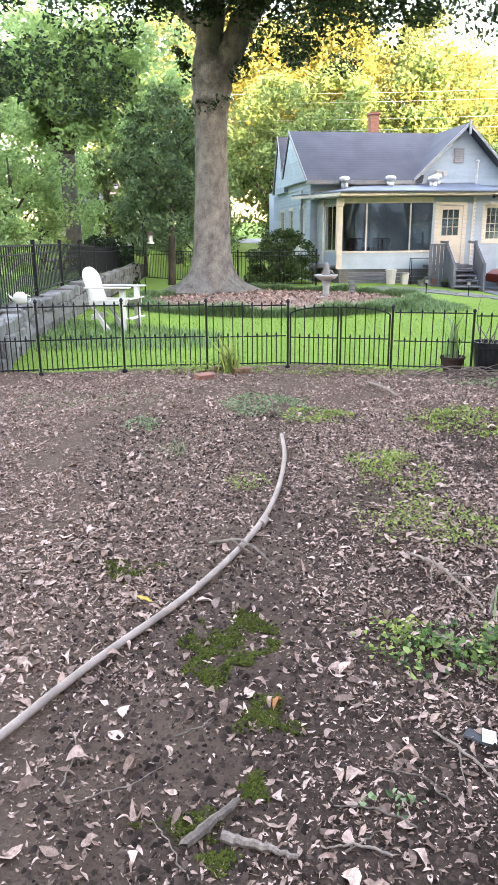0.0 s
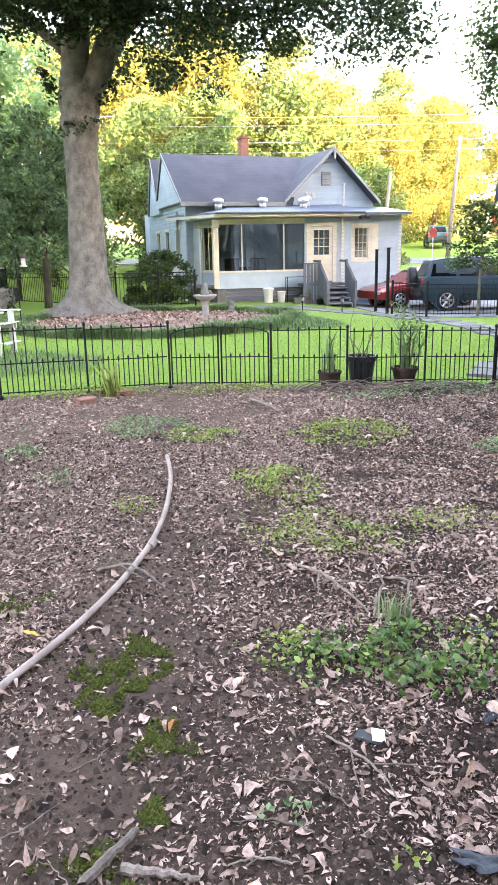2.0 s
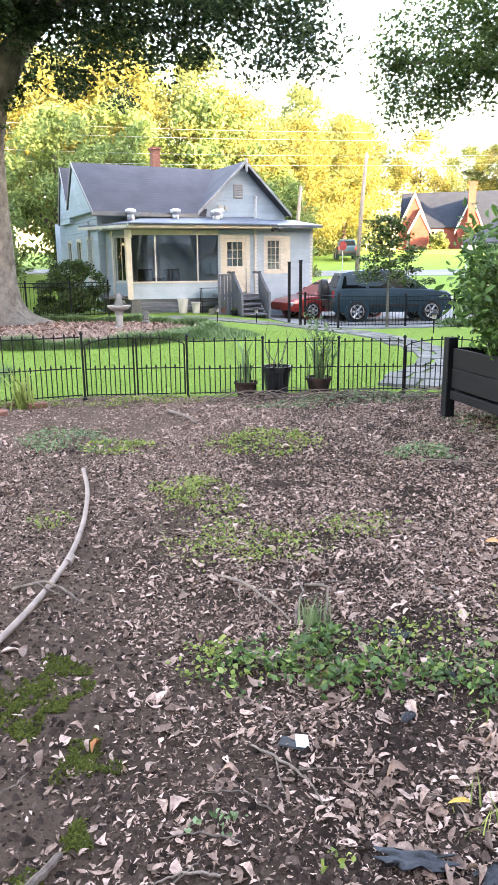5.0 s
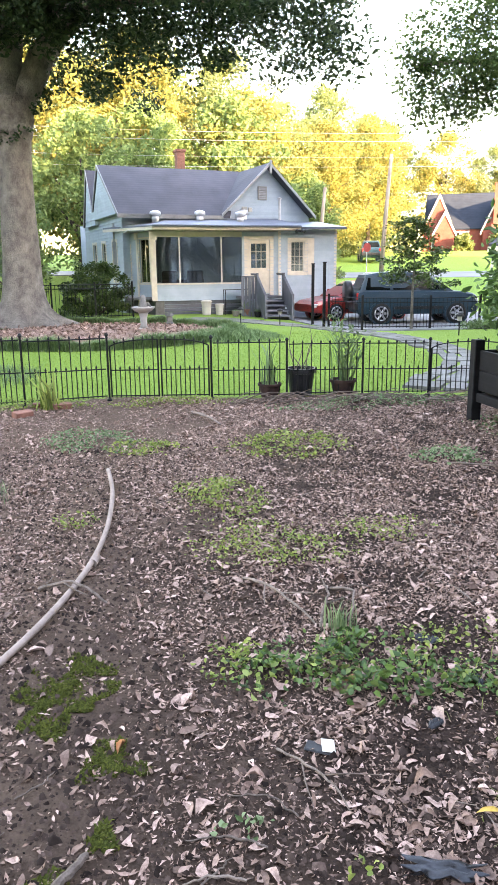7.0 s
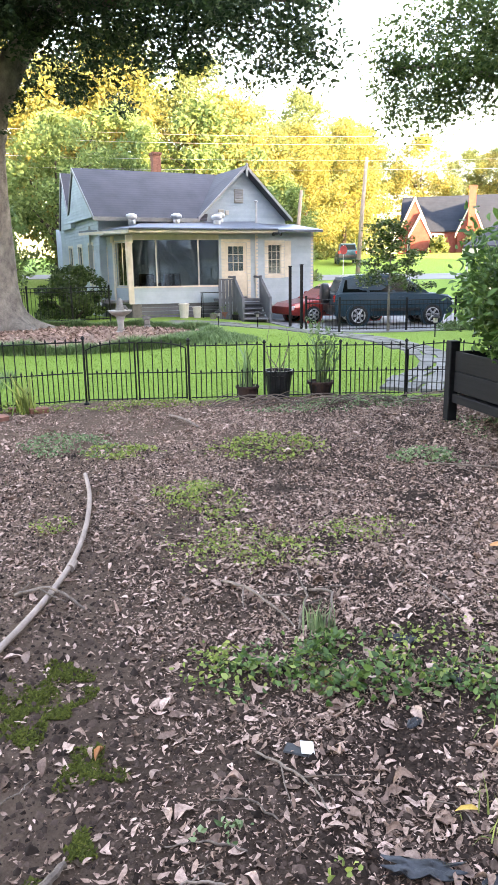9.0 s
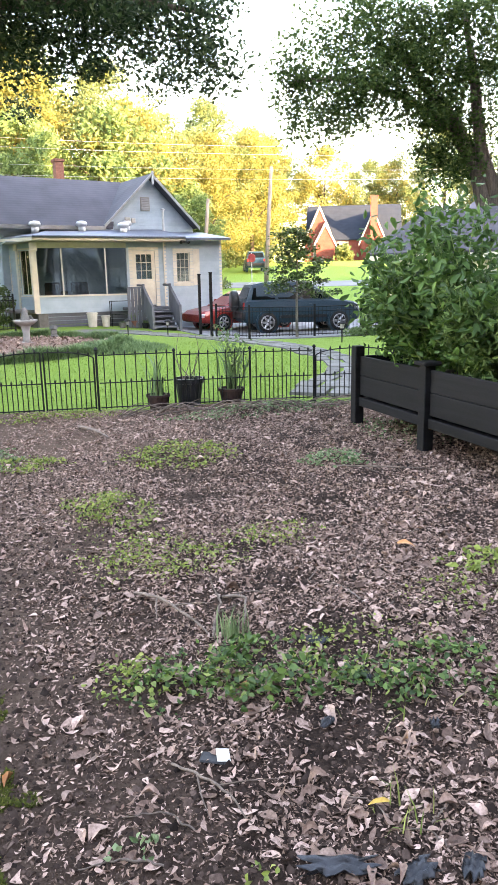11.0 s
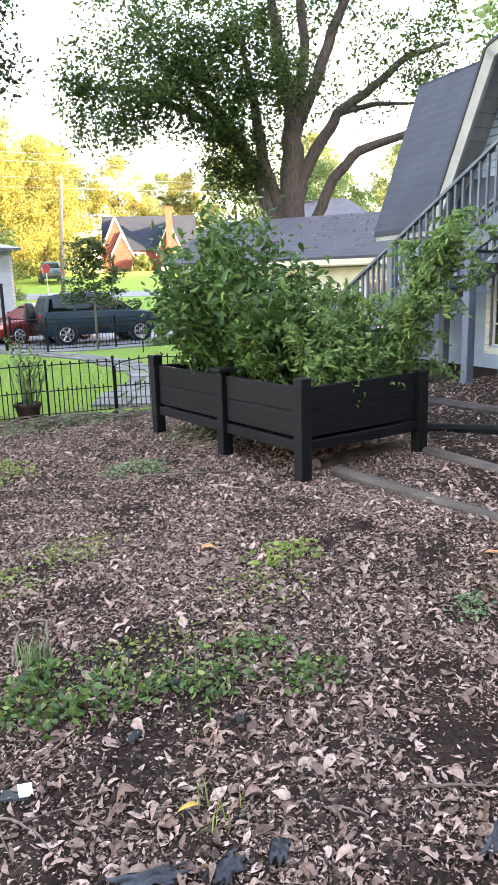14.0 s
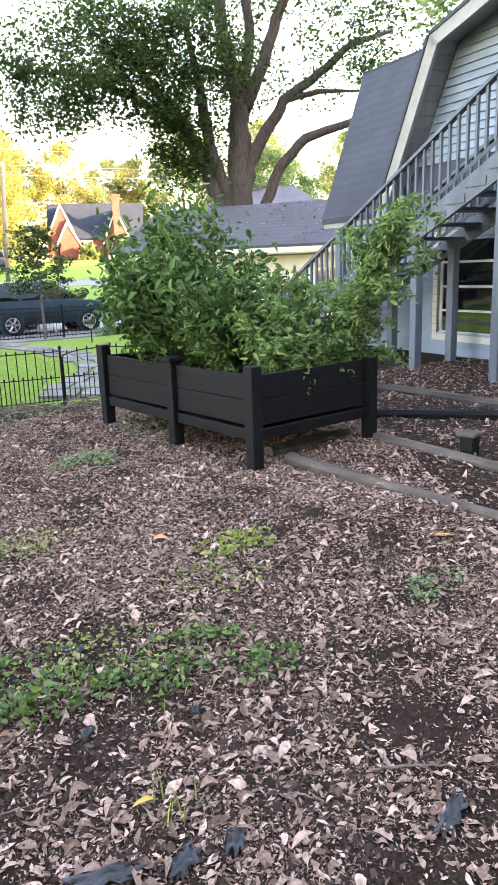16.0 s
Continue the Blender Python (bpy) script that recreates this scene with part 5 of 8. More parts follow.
    link("porch_post", Geo(I).box(3.3, -0.9, -0.6, 3.5, -0.7, 2.2).box(4.4, -0.9, -0.6, 4.6, -0.7, 2.2), WHITE, h)
    return h


build_brick_house()


def far_house(x, y, turn, w, d, eave, ridge, roof_mat, wall_mat, label, hip=False):
    z = hz(x, y) - 0.1
    h = thing("far_house", label, "house", m=pose(x, y, z, 0, 0, turn))
    wall(h, I4, w / 2, -0.5, eave, [(-w * 0.3, -w * 0.3 + 1.0, 0.9, 2.1), (w * 0.12, w * 0.12 + 1.0, 0.9, 2.1)], wall_mat, board=0.2, x0=-w / 2)
    for q in (-w * 0.3, w * 0.12):
        window(h, I4, q, q + 1.0, 0.9, 2.1, 2, 2, 0.1)
    for sx in (-w / 2, w / 2 - 0.12):
        link("end_wall", Geo().box(sx, 0.13, -0.5, sx + 0.12, d, eave), wall_mat, h)
    i = w * 0.3 if hip else -0.3
    roof_slab(h, I4, [(-w / 2 - 0.4, -0.4, eave), (w / 2 + 0.4, -0.4, eave), (w / 2 - i, d / 2, ridge), (-w / 2 + i, d / 2, ridge)], 0.12, roof_mat)
    roof_slab(h, I4, [(-w / 2 - 0.4, d + 0.4, eave), (-w / 2 + i, d / 2, ridge), (w / 2 - i, d / 2, ridge), (w / 2 + 0.4, d + 0.4, eave)], 0.12, roof_mat)
    if hip:
        for s in (-1, 1):
            roof_slab(h, I4, [(s * (w / 2 + 0.4), -0.4, eave), (s * (w / 2 + 0.4), d + 0.4, eave), (s * (w / 2 - i), d / 2, ridge)], 0.12, roof_mat)
    return h


far_house(28.5, 29.0, -42, 10.0, 9.0, 3.0, 6.0, SHINGLE_LIGHT, CREAM, "neighbouring house with a faded hipped shingle roof", True)
far_house(-9.5, 52.0, 8, 9.0, 7.0, 2.9, 4.9, SHINGLE_LIGHT, WHITE, "white house half hidden behind garden trees")


# ---- utility poles and wires ----
def pole(x, y, top, arm, label):
    z = hz(x, y)
    p = thing("utility_pole", label, "pole", "street poles", m=pose(x, y, z))
    link("shaft", Geo().tube([(0, 0, -0.2), (0.22, 0, top / 2), (0.48, 0, top)], [0.15, 0.13, 0.10], 10), POLEWOOD, p, smooth=True)
    if arm:
        link("crossarm", Geo(pose(0.27, 0, top - 0.8, 0, 0, -25)).box(-1.0, -0.15, 0, 1.0, -0.05, 0.12, 0.01), POLEWOOD, p)
        for k in (-0.9, -0.3, 0.3, 0.9):
            link("insulator", Geo(pose(0.27, 0, top - 0.68, 0, 0, -25)).lathe([(0.04, 0), (0.06, 0.04), (0.04, 0.1), (0.015, 0.14)], 8, (k, -0.1, 0)), GALV, p)
    return p


pole(19.95, 43.0, 7.4, False, "leaning bleached wooden utility pole beside the street")
pole(16.4, 45.0, 5.6, False, "short bleached wooden pole behind the cottage")
for z, y0, sag in ((6.5, 38, 0.5), (7.2, 38.5, 0.6), (8.3, 40, 0.6), (9.3, 42, 0.8)):
    a, b = Vector((-14, y0 + 4, z + 0.6)), Vector((42, y0 + 2, z + 1.6))
    pts = [a.lerp(b, i / 24) - Vector((0, 0, sag * 4 * (i / 24) * (1 - i / 24))) for i in range(25)]
    tagged(link("power_line", Geo().tube(pts, 0.008, 4), GALV), "thin pale overhead power line over the cottage", "wire", "overhead wires")


# ---- cars ----
def loft(g, sections):
    """Rings of equal length, skinned end to end."""
    n = len(sections[0])
    pts = [p for s in sections for p in s]
    f = [(i * n + k, (i + 1) * n + k, (i + 1) * n + (k + 1) % n, i * n + (k + 1) % n) for i in range(len(sections) - 1) for k in range(n)]
    f += [tuple(range(n)), tuple(reversed(range((len(sections) - 1) * n, len(sections) * n)))]
    return g.add(pts, f)


def build_car(label, m, paint, body, cabin, wheels, radius, width, spare=False, category="car", bed=None):
    car = thing("car", label, category, m=m)

    def ring(x, lo, hi, half):
        h = width / 2 * half
        return [(x, -h * 0.92, lo), (x, -h, lo + (hi - lo) * 0.3), (x, -h, lo + (hi - lo) * 0.62), (x, -h * 0.95, hi - 0.05), (x, -h * 0.86, hi), (x, h * 0.86, hi), (x, h * 0.95, hi - 0.05), (x, h, lo + (hi - lo) * 0.62), (x, h, lo + (hi - lo) * 0.3), (x, h * 0.92, lo)]
    link("body", loft(Geo(), [ring(*s) for s in body]), paint, car, smooth=False)

    def cab(x, lo, hi, half):
        h = width / 2
        return [(x, -h * 0.88, lo), (x, -h * half, hi - 0.06), (x, -h * (half - 0.08), hi), (x, h * (half - 0.08), hi), (x, h * half, hi - 0.06), (x, h * 0.88, lo)]
    lo = cabin[0][1]
    link("cabin", loft(Geo(), [cab(*s) for s in cabin]), paint, car)
    # glass: side lights, windscreen, rear light
    tops = [s for s in cabin]
    for sy in (-1, 1):
        xs = [(tops[0][0] + 0.20, tops[1][0] + 0.06), (tops[-1][0] - 0.30, tops[-2][0] - 0.08)]
        x0l, x0h = xs[0]
        x1l, x1h = xs[1]
        hi = tops[1][2]
        for k, (f0, f1) in enumerate(((0.0, 0.31), (0.35, 0.64), (0.68, 1.0))):
            a, b = x0l + (x1l - x0l) * f0, x0l + (x1l - x0l) * f1
            c, d = x0h + (x1h - x0h) * f0, x0h + (x1h - x0h) * f1
            h = width / 2

            def yy(z):
                t = (z - lo) / (hi - 0.06 - lo)
                return sy * (h * (0.88 + (cabin[1][3] - 0.88) * t) + 0.008)
            z0, z1 = lo + 0.05, hi - 0.1
            link("side_window", Geo().add([(a, yy(z0), z0), (b, yy(z0), z0), (d, yy(z1), z1), (c, yy(z1), z1), (a, yy(z0) - sy * 0.02, z0), (b, yy(z0) - sy * 0.02, z0), (d, yy(z1) - sy * 0.02, z1), (c, yy(z1) - sy * 0.02, z1)],
                                           [(0, 1, 2, 3), (7, 6, 5, 4), (0, 4, 5, 1), (1, 5, 6, 2), (2, 6, 7, 3), (3, 7, 4, 0)]), CARGLASS, car)
    for (xa, _, _, _), (xb, _, hb, half), s in ((cabin[0], cabin[1], -1), (cabin[-1], cabin[-2], 1)):
        h = width / 2
        t0, t1 = 0.12, 0.84
        z0, z1 = lo + (hb - lo) * t0, lo + (hb - lo) * t1
        x0, x1 = xa + (xb - xa) * t0 + s * 0.012, xa + (xb - xa) * t1 + s * 0.012
        w0, w1 = h * 0.78, h * (half - 0.1)
        link("windscreen" if s > 0 else "rear_window", Geo().add([(x0, -w0, z0), (x0, w0, z0), (x1, w1, z1), (x1, -w1, z1), (x0 - s * 0.02, -w0, z0), (x0 - s * 0.02, w0, z0), (x1 - s * 0.02, w1, z1), (x1 - s * 0.02, -w1, z1)],
                                                                 [(0, 1, 2, 3), (7, 6, 5, 4), (0, 4, 5, 1), (1, 5, 6, 2), (2, 6, 7, 3), (3, 7, 4, 0)]), CARGLASS, car)
    for x in wheels:
        for sy in (-1, 1):
            y = sy * (width / 2 - 0.10)
            W = pose(x, y, radius, 90, 0, 0)
            link("wheel_arch", Geo(W).lathe([(radius + 0.06, -0.105), (radius + 0.06, 0.108), (radius + 0.02, 0.112)], 22), paint, car)
            wh = link("wheel", Geo(W).lathe([(radius * 0.62, -0.13), (radius * 0.93, -0.13), (radius, -0.09), (radius, 0.09), (radius * 0.93, 0.13), (radius * 0.62, 0.13)], 24), RUBBER, car, "black tyre", True)
            rim = Geo(W).lathe([(radius * 0.66, -0.128), (radius * 0.66, 0.128)], 20)
            for s2 in (-1, 1):
                for k in range(6):
                    c, s = math.cos(k * math.tau / 6), math.sin(k * math.tau / 6)
                    rim.tube([(0.03 * c, 0.03 * s, s2 * 0.142), (radius * 0.66 * c, radius * 0.66 * s, s2 * 0.138)], [0.048, 0.036], 4)
                rim.tube([(radius * 0.64 * math.cos(k * math.tau / 18), radius * 0.64 * math.sin(k * math.tau / 18), s2 * 0.136) for k in range(19)], 0.022, 5)
            link("rim", rim, ALLOY, wh, "bright alloy rim")
    x0, x1 = body[0][0], body[-1][0]
    for sy in (-1, 1):
        link("tail_light", Geo().box(x0 - 0.005, sy * width * 0.40 - 0.07, body[1][2] - 0.28, x0 + 0.16, sy * width * 0.40 + 0.09 * 1, body[1][2] - 0.04, 0.02), REDLAMP, car)
        link("headlight", Geo().box(x1 - 0.3, sy * width * 0.38 - 0.12, body[-2][2] - 0.24, x1 - 0.05, sy * width * 0.38 + 0.12, body[-2][2] - 0.10, 0.02), GALV, car)
        link("mirror", Geo().box(cabin[-1][0] - 0.55, sy * (width / 2 + 0.05) - 0.07, lo + 0.05, cabin[-1][0] - 0.42, sy * (width / 2 + 0.05) + 0.07, lo + 0.22, 0.03), paint, car)
        for z in ((lo + body[0][1]) / 2,):
            link("sill_trim", Geo().box(wheels[0] + radius + 0.1, sy * width / 2 * 1.0 - 0.012, body[0][1] + 0.02, wheels[1] - radius - 0.1, sy * width / 2 + 0.012, body[0][1] + 0.12), BLACKPLASTIC, car)
        link("door_handle", Geo().box(0.1, sy * width / 2 * 0.985 - 0.01, lo - 0.16, 0.3, sy * width / 2 * 0.985 + 0.018, lo - 0.12, 0.005), paint, car)
        if category == "suv":
            link("roof_rail", Geo().tube([(cabin[1][0] + 0.1, sy * 0.55, cabin[1][2] - 0.02), (cabin[1][0] + 0.25, sy * 0.56, cabin[1][2] + 0.06), (cabin[-2][0] - 0.25, sy * 0.56, cabin[-2][2] + 0.06), (cabin[-2][0] - 0.1, sy * 0.55, cabin[-2][2] - 0.02)], 0.02, 5), GALV, car)
    link("bumper", Geo().box(x0 - 0.06, -width * 0.45, body[0][1], x0 + 0.12, width * 0.45, body[0][1] + 0.24, 0.03), BLACKPLASTIC if category == "suv" else paint, car)
    if spare:
        sp = link("spare_wheel", Geo(pose(x0 - 0.14, 0.1, body[0][1] + 0.62, 0, 90, 0)).lathe([(0.05, -0.13), (0.33, -0.13), (0.37, -0.08), (0.37, 0.08), (0.33, 0.12)], 22), BLACKPLASTIC, car, "covered spare wheel", True)
    return car


SUV_BODY = [(-2.16, 0.48, 0.98, 0.84), (-2.10, 0.36, 1.10, 0.93), (-1.95, 0.34, 1.14, 0.98), (-1.5, 0.34, 1.14, 1.0), (0.0, 0.33, 1.12, 1.0), (0.9, 0.33, 1.12, 1.0), (1.5, 0.35, 1.09, 0.99), (1.9, 0.36, 1.02, 0.95), (2.06, 0.38, 0.94, 0.89), (2.16, 0.44, 0.80, 0.78)]
SUV_CABIN = [(-2.06, 1.10, 1.12, 0.86), (-1.82, 1.10, 1.66, 0.74), (-1.3, 1.10, 1.74, 0.75), (-0.5, 1.10, 1.76, 0.76), (0.3, 1.10, 1.70, 0.74), (1.22, 1.09, 1.11, 0.84)]
SEDAN_BODY = [(-2.28, 0.40, 0.80, 0.84), (-2.15, 0.30, 0.92, 0.95), (-1.2, 0.26, 0.94, 1.0), (0.6, 0.26, 0.93, 1.0), (1.4, 0.27, 0.85, 0.98), (2.05, 0.30, 0.74, 0.92), (2.28, 0.36, 0.62, 0.80)]
SEDAN_CABIN = [(-1.75, 0.90, 0.93, 0.86), (-1.0, 0.90, 1.40, 0.66), (-0.3, 0.90, 1.45, 0.66), (0.3, 0.90, 1.40, 0.66), (1.15, 0.88, 0.92, 0.84)]


def on_land(x, y, turn):
    return pose(x, y, hz(x, y) + 0.035, 0, 0, turn)


build_car("slate blue sport utility car parked behind the bar fence", on_land(12.15, 23.6, -11), CARBLUE, SUV_BODY, SUV_CABIN, (-1.32, 1.32), 0.36, 1.80, True, "suv")
build_car("red sedan parked nose-out beside the cottage", on_land(11.0, 25.95, 188), CARRED, SEDAN_BODY, SEDAN_CABIN, (-1.35, 1.35), 0.32, 1.76)
build_car("dark sport utility car far along the side street", on_land(26.9, 60.3, 70), CARBLUE, SUV_BODY, SUV_CABIN, (-1.32, 1.32), 0.36, 1.80, False, "suv")


# ---- trees ----
def limb_points(a, b, rng, bend=0.12, n=6):
    a, b = Vector(a), Vector(b)
    L = (b - a).length
    off = Vector((rng.uniform(-1, 1), rng.uniform(-1, 1), rng.uniform(0.1, 0.8))) * L * bend
    return [a.lerp(b, i / n) + off * math.sin(math.pi * i / n) for i in range(n + 1)]


def crown_of(name, parent, clumps, per, size, material, rng, spread, flat=0.7, squash=0.7):
    """A crown of many clumps of small leaves, with gaps between."""
    c = np.asarray(clumps, float)
    pts = np.repeat(c, per, 0) + in_ball(len(c) * per, rng, 1.0) * np.repeat(rng.uniform(0.55, 1.25, len(c)) * spread, per)[:, None] * (1, 1, squash)
    ob = leaves(name, pts, rng.uniform(0.6, 1.4, len(pts)) * size, material, rng, flat, 0.55)
    ob.parent = parent
    return ob


def build_oak():
    x, y = -1.0, 21.7
    z = 0.08
    rng, r = np.random.default_rng(21), random.Random(21)
    t = thing("oak_tree", "old oak with a thick ridged grey trunk", "tree", m=pose(x, y, z))
    g = Geo()
    n, rings = 28, []
    levels = [(-0.1, 1.25), (0.0, 1.10), (0.08, 0.95), (0.2, 0.82), (0.36, 0.71), (0.6, 0.62), (1.0, 0.555), (1.8, 0.505), (2.8, 0.465), (3.8, 0.445), (4.5, 0.45), (4.9, 0.48), (5.15, 0.50), (5.3, 0.50), (5.6, 0.55), (5.85, 0.53), (6.1, 0.32)]
    pts = []
    for h, rad in levels:
        flare = max(0, (0.7 - h)) / 0.7
        for k in range(n):
            a = k * math.tau / n
            rr = rad * (1 + 0.035 * math.sin(5 * a + h) + 0.025 * math.sin(11 * a - 2 * h) + flare * flare * 0.20 * math.sin(7 * a + 1.0) + flare * 0.10 * math.sin(11 * a + 0.6))
            pts.append((rr * math.cos(a) + 0.02 * h, rr * math.sin(a), h))
    f = [(i * n + k, i * n + (k + 1) % n, (i + 1) * n + (k + 1) % n, (i + 1) * n + k) for i in range(len(levels) - 1) for k in range(n)]
    f.append(tuple(range((len(levels) - 1) * n, len(levels) * n)))
    g.add(pts, f)
    link("trunk", g, BARK, t, smooth=True)
    # the fork: two great limbs
    for p, rad in (([(0.18, 0, 5.0), (0.42, -0.05, 5.8), (0.80, -0.15, 6.6), (1.4, -0.3, 7.5), (2.5, -0.6, 8.5), (4.2, -1.0, 9.6)], [0.36, 0.37, 0.33, 0.30, 0.24, 0.15]),
                   ([(0.0, 0, 5.1), (0.02, -0.02, 6.0), (0.18, -0.1, 7.2), (0.15, -0.25, 8.7), (-0.5, -0.4, 10.3)], [0.42, 0.39, 0.34, 0.29, 0.2]),
                   ([(-0.2, 0.2, 6.9), (-0.9, 0.5, 7.6), (-2.0, 0.8, 8.1), (-3.6, 1.0, 8.6)], [0.16, 0.14, 0.11, 0.07])):
        q = [Vector(c) for c in along(p, 16)]
        link("great_limb", Geo().tube([c + Vector((0.03 * math.sin(2.1 * i), 0.03 * math.cos(1.7 * i), 0)) for i, c in enumerate(q)], list(np.interp(np.linspace(0, 1, 16), np.linspace(0, 1, len(rad)), rad)), 12), BARK, t, smooth=True)
    link("knot_bulge", Geo().lathe([(0.40, 4.75), (0.50, 4.9), (0.545, 5.05), (0.52, 5.2), (0.42, 5.35)], 20, (0.09, 0, 0)), BARK, t, smooth=True)
    for a, h, rr in ((285, 2.2, 0.06), (262, 5.45, 0.10), (258, 5.75, 0.09), (275, 3.2, 0.045), (272, 3.5, 0.04), (268, 3.75, 0.04)):
        c, s = math.cos(radians(a)), math.sin(radians(a))
        link("burl", Geo(pose(0.44 * c + 0.07, 0.44 * s, h, 0, 0, a)).lathe([(rr, -rr * 0.5), (rr * 1.1, 0), (rr * 0.8, rr * 0.5), (0.01, rr * 0.6)], 10), BARK, t, smooth=True)
    ends = [(6.5, -2.5, 8.4), (9.0, -2.0, 8.2), (4.0, -5.5, 9.0), (-5.5, -3.0, 8.6), (-8.0, 0.5, 8.6), (-3.0, -6.5, 9.2), (1.0, -8.0, 9.6), (0.8, 0.5, 11.5), (4.5, 4.0, 9.5), (-4.0, 4.5, 9.5), (7.5, 1.5, 9.0), (-1.5, -3.0, 10.0)]
    clumps = []
    for i, e in enumerate(ends):
        s = (0.25 * (1 if e[0] > 0 else -1), 0.0, 7.75 + 0.05 * i)
        p = limb_points(s, e, r, 0.1, 7)
        link("limb", Geo().tube(p, [0.23 * (1 - 0.85 * k / 7) for k in range(8)], 8), BARK_DARK, t, smooth=True)
        for k in range(2, 8):
            for _ in range(4):
                q = p[k] + Vector((r.uniform(-1.7, 1.7), r.uniform(-1.7, 1.7), r.uniform(-1.3, 1.2)))
                if q.z > 6.9:
                    clumps.append(tuple(q))
    for _ in range(130):
        a, d = r.uniform(0, math.tau), 9.5 * math.sqrt(r.uniform(0.02, 1))
        q = (d * math.cos(a) + 0.6, d * math.sin(a) - 0.5, r.uniform(7.2, 10.4))
        clumps.append(q)
    for _ in range(34):
        clumps.append((r.uniform(-3.5, 3.5), r.uniform(-3.0, -1.0), r.uniform(7.0, 8.6)))
    # low hanging sprays
    for q in ((3.0, -2.0, 6.5), (4.2, -2.2, 6.6), (5.4, -2.4, 6.9), (7.6, -2.4, 6.7), (8.8, -2.3, 6.4), (9.3, -2.2, 6.0), (2.2, -1.6, 6.2), (-1.6, -1.0, 6.2), (-2.8, -1.2, 5.8), (-4.2, -1.4, 5.6), (-5.6, -1.6, 5.4), (-3.4, 0.6, 4.9)):
        clumps += [(q[0] + r.uniform(-0.5, 0.5), q[1] + r.uniform(-0.6, 0.6), q[2] + r.uniform(-0.4, 0.5)) for _ in range(4)]
    for _ in range(80):
        clumps.append((r.uniform(0.9, 9.5), r.uniform(-4.5, 0.5), r.uniform(7.3, 9.0)))

    def kept(q):
        far = q[1] + y
        side, rise = (q[0] + x) / far, (q[2] + z - 1.47) / far
        if q[0] < -6.0 or side > 0.42 or (side > 0.24 and rise < 0.25 and r.random() < 0.4) or (q[0] < -1 and r.random() < 0.3):
            return False
        return not (abs(side - x / y) < 0.075 and q[1] < 1.5 and rise < 0.25)
    clumps = [q for q in clumps if kept(q)] + [(r.uniform(-2.6, 1.3), r.uniform(-2.4, -0.9), r.uniform(7.1, 8.9)) for _ in range(34)]
    sprays = [(0.45 * math.cos(b) + 0.1, 0.45 * math.sin(b), 4.9 + 0.1 * math.sin(5 * b)) for b in (3.6, 4.2, 4.7, 5.3)] + [(0.75 + 0.15 * k, -0.3, 5.6 + 0.18 * k) for k in range(5)] + [(-0.5 - 0.1 * k, -0.2, 5.7 + 0.2 * k) for k in range(4)]
    crown_of("epicormic_leaves", t, sprays, 50, 0.12, OAKLEAF, rng, 0.28)
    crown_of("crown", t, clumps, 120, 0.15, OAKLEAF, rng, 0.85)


build_oak()


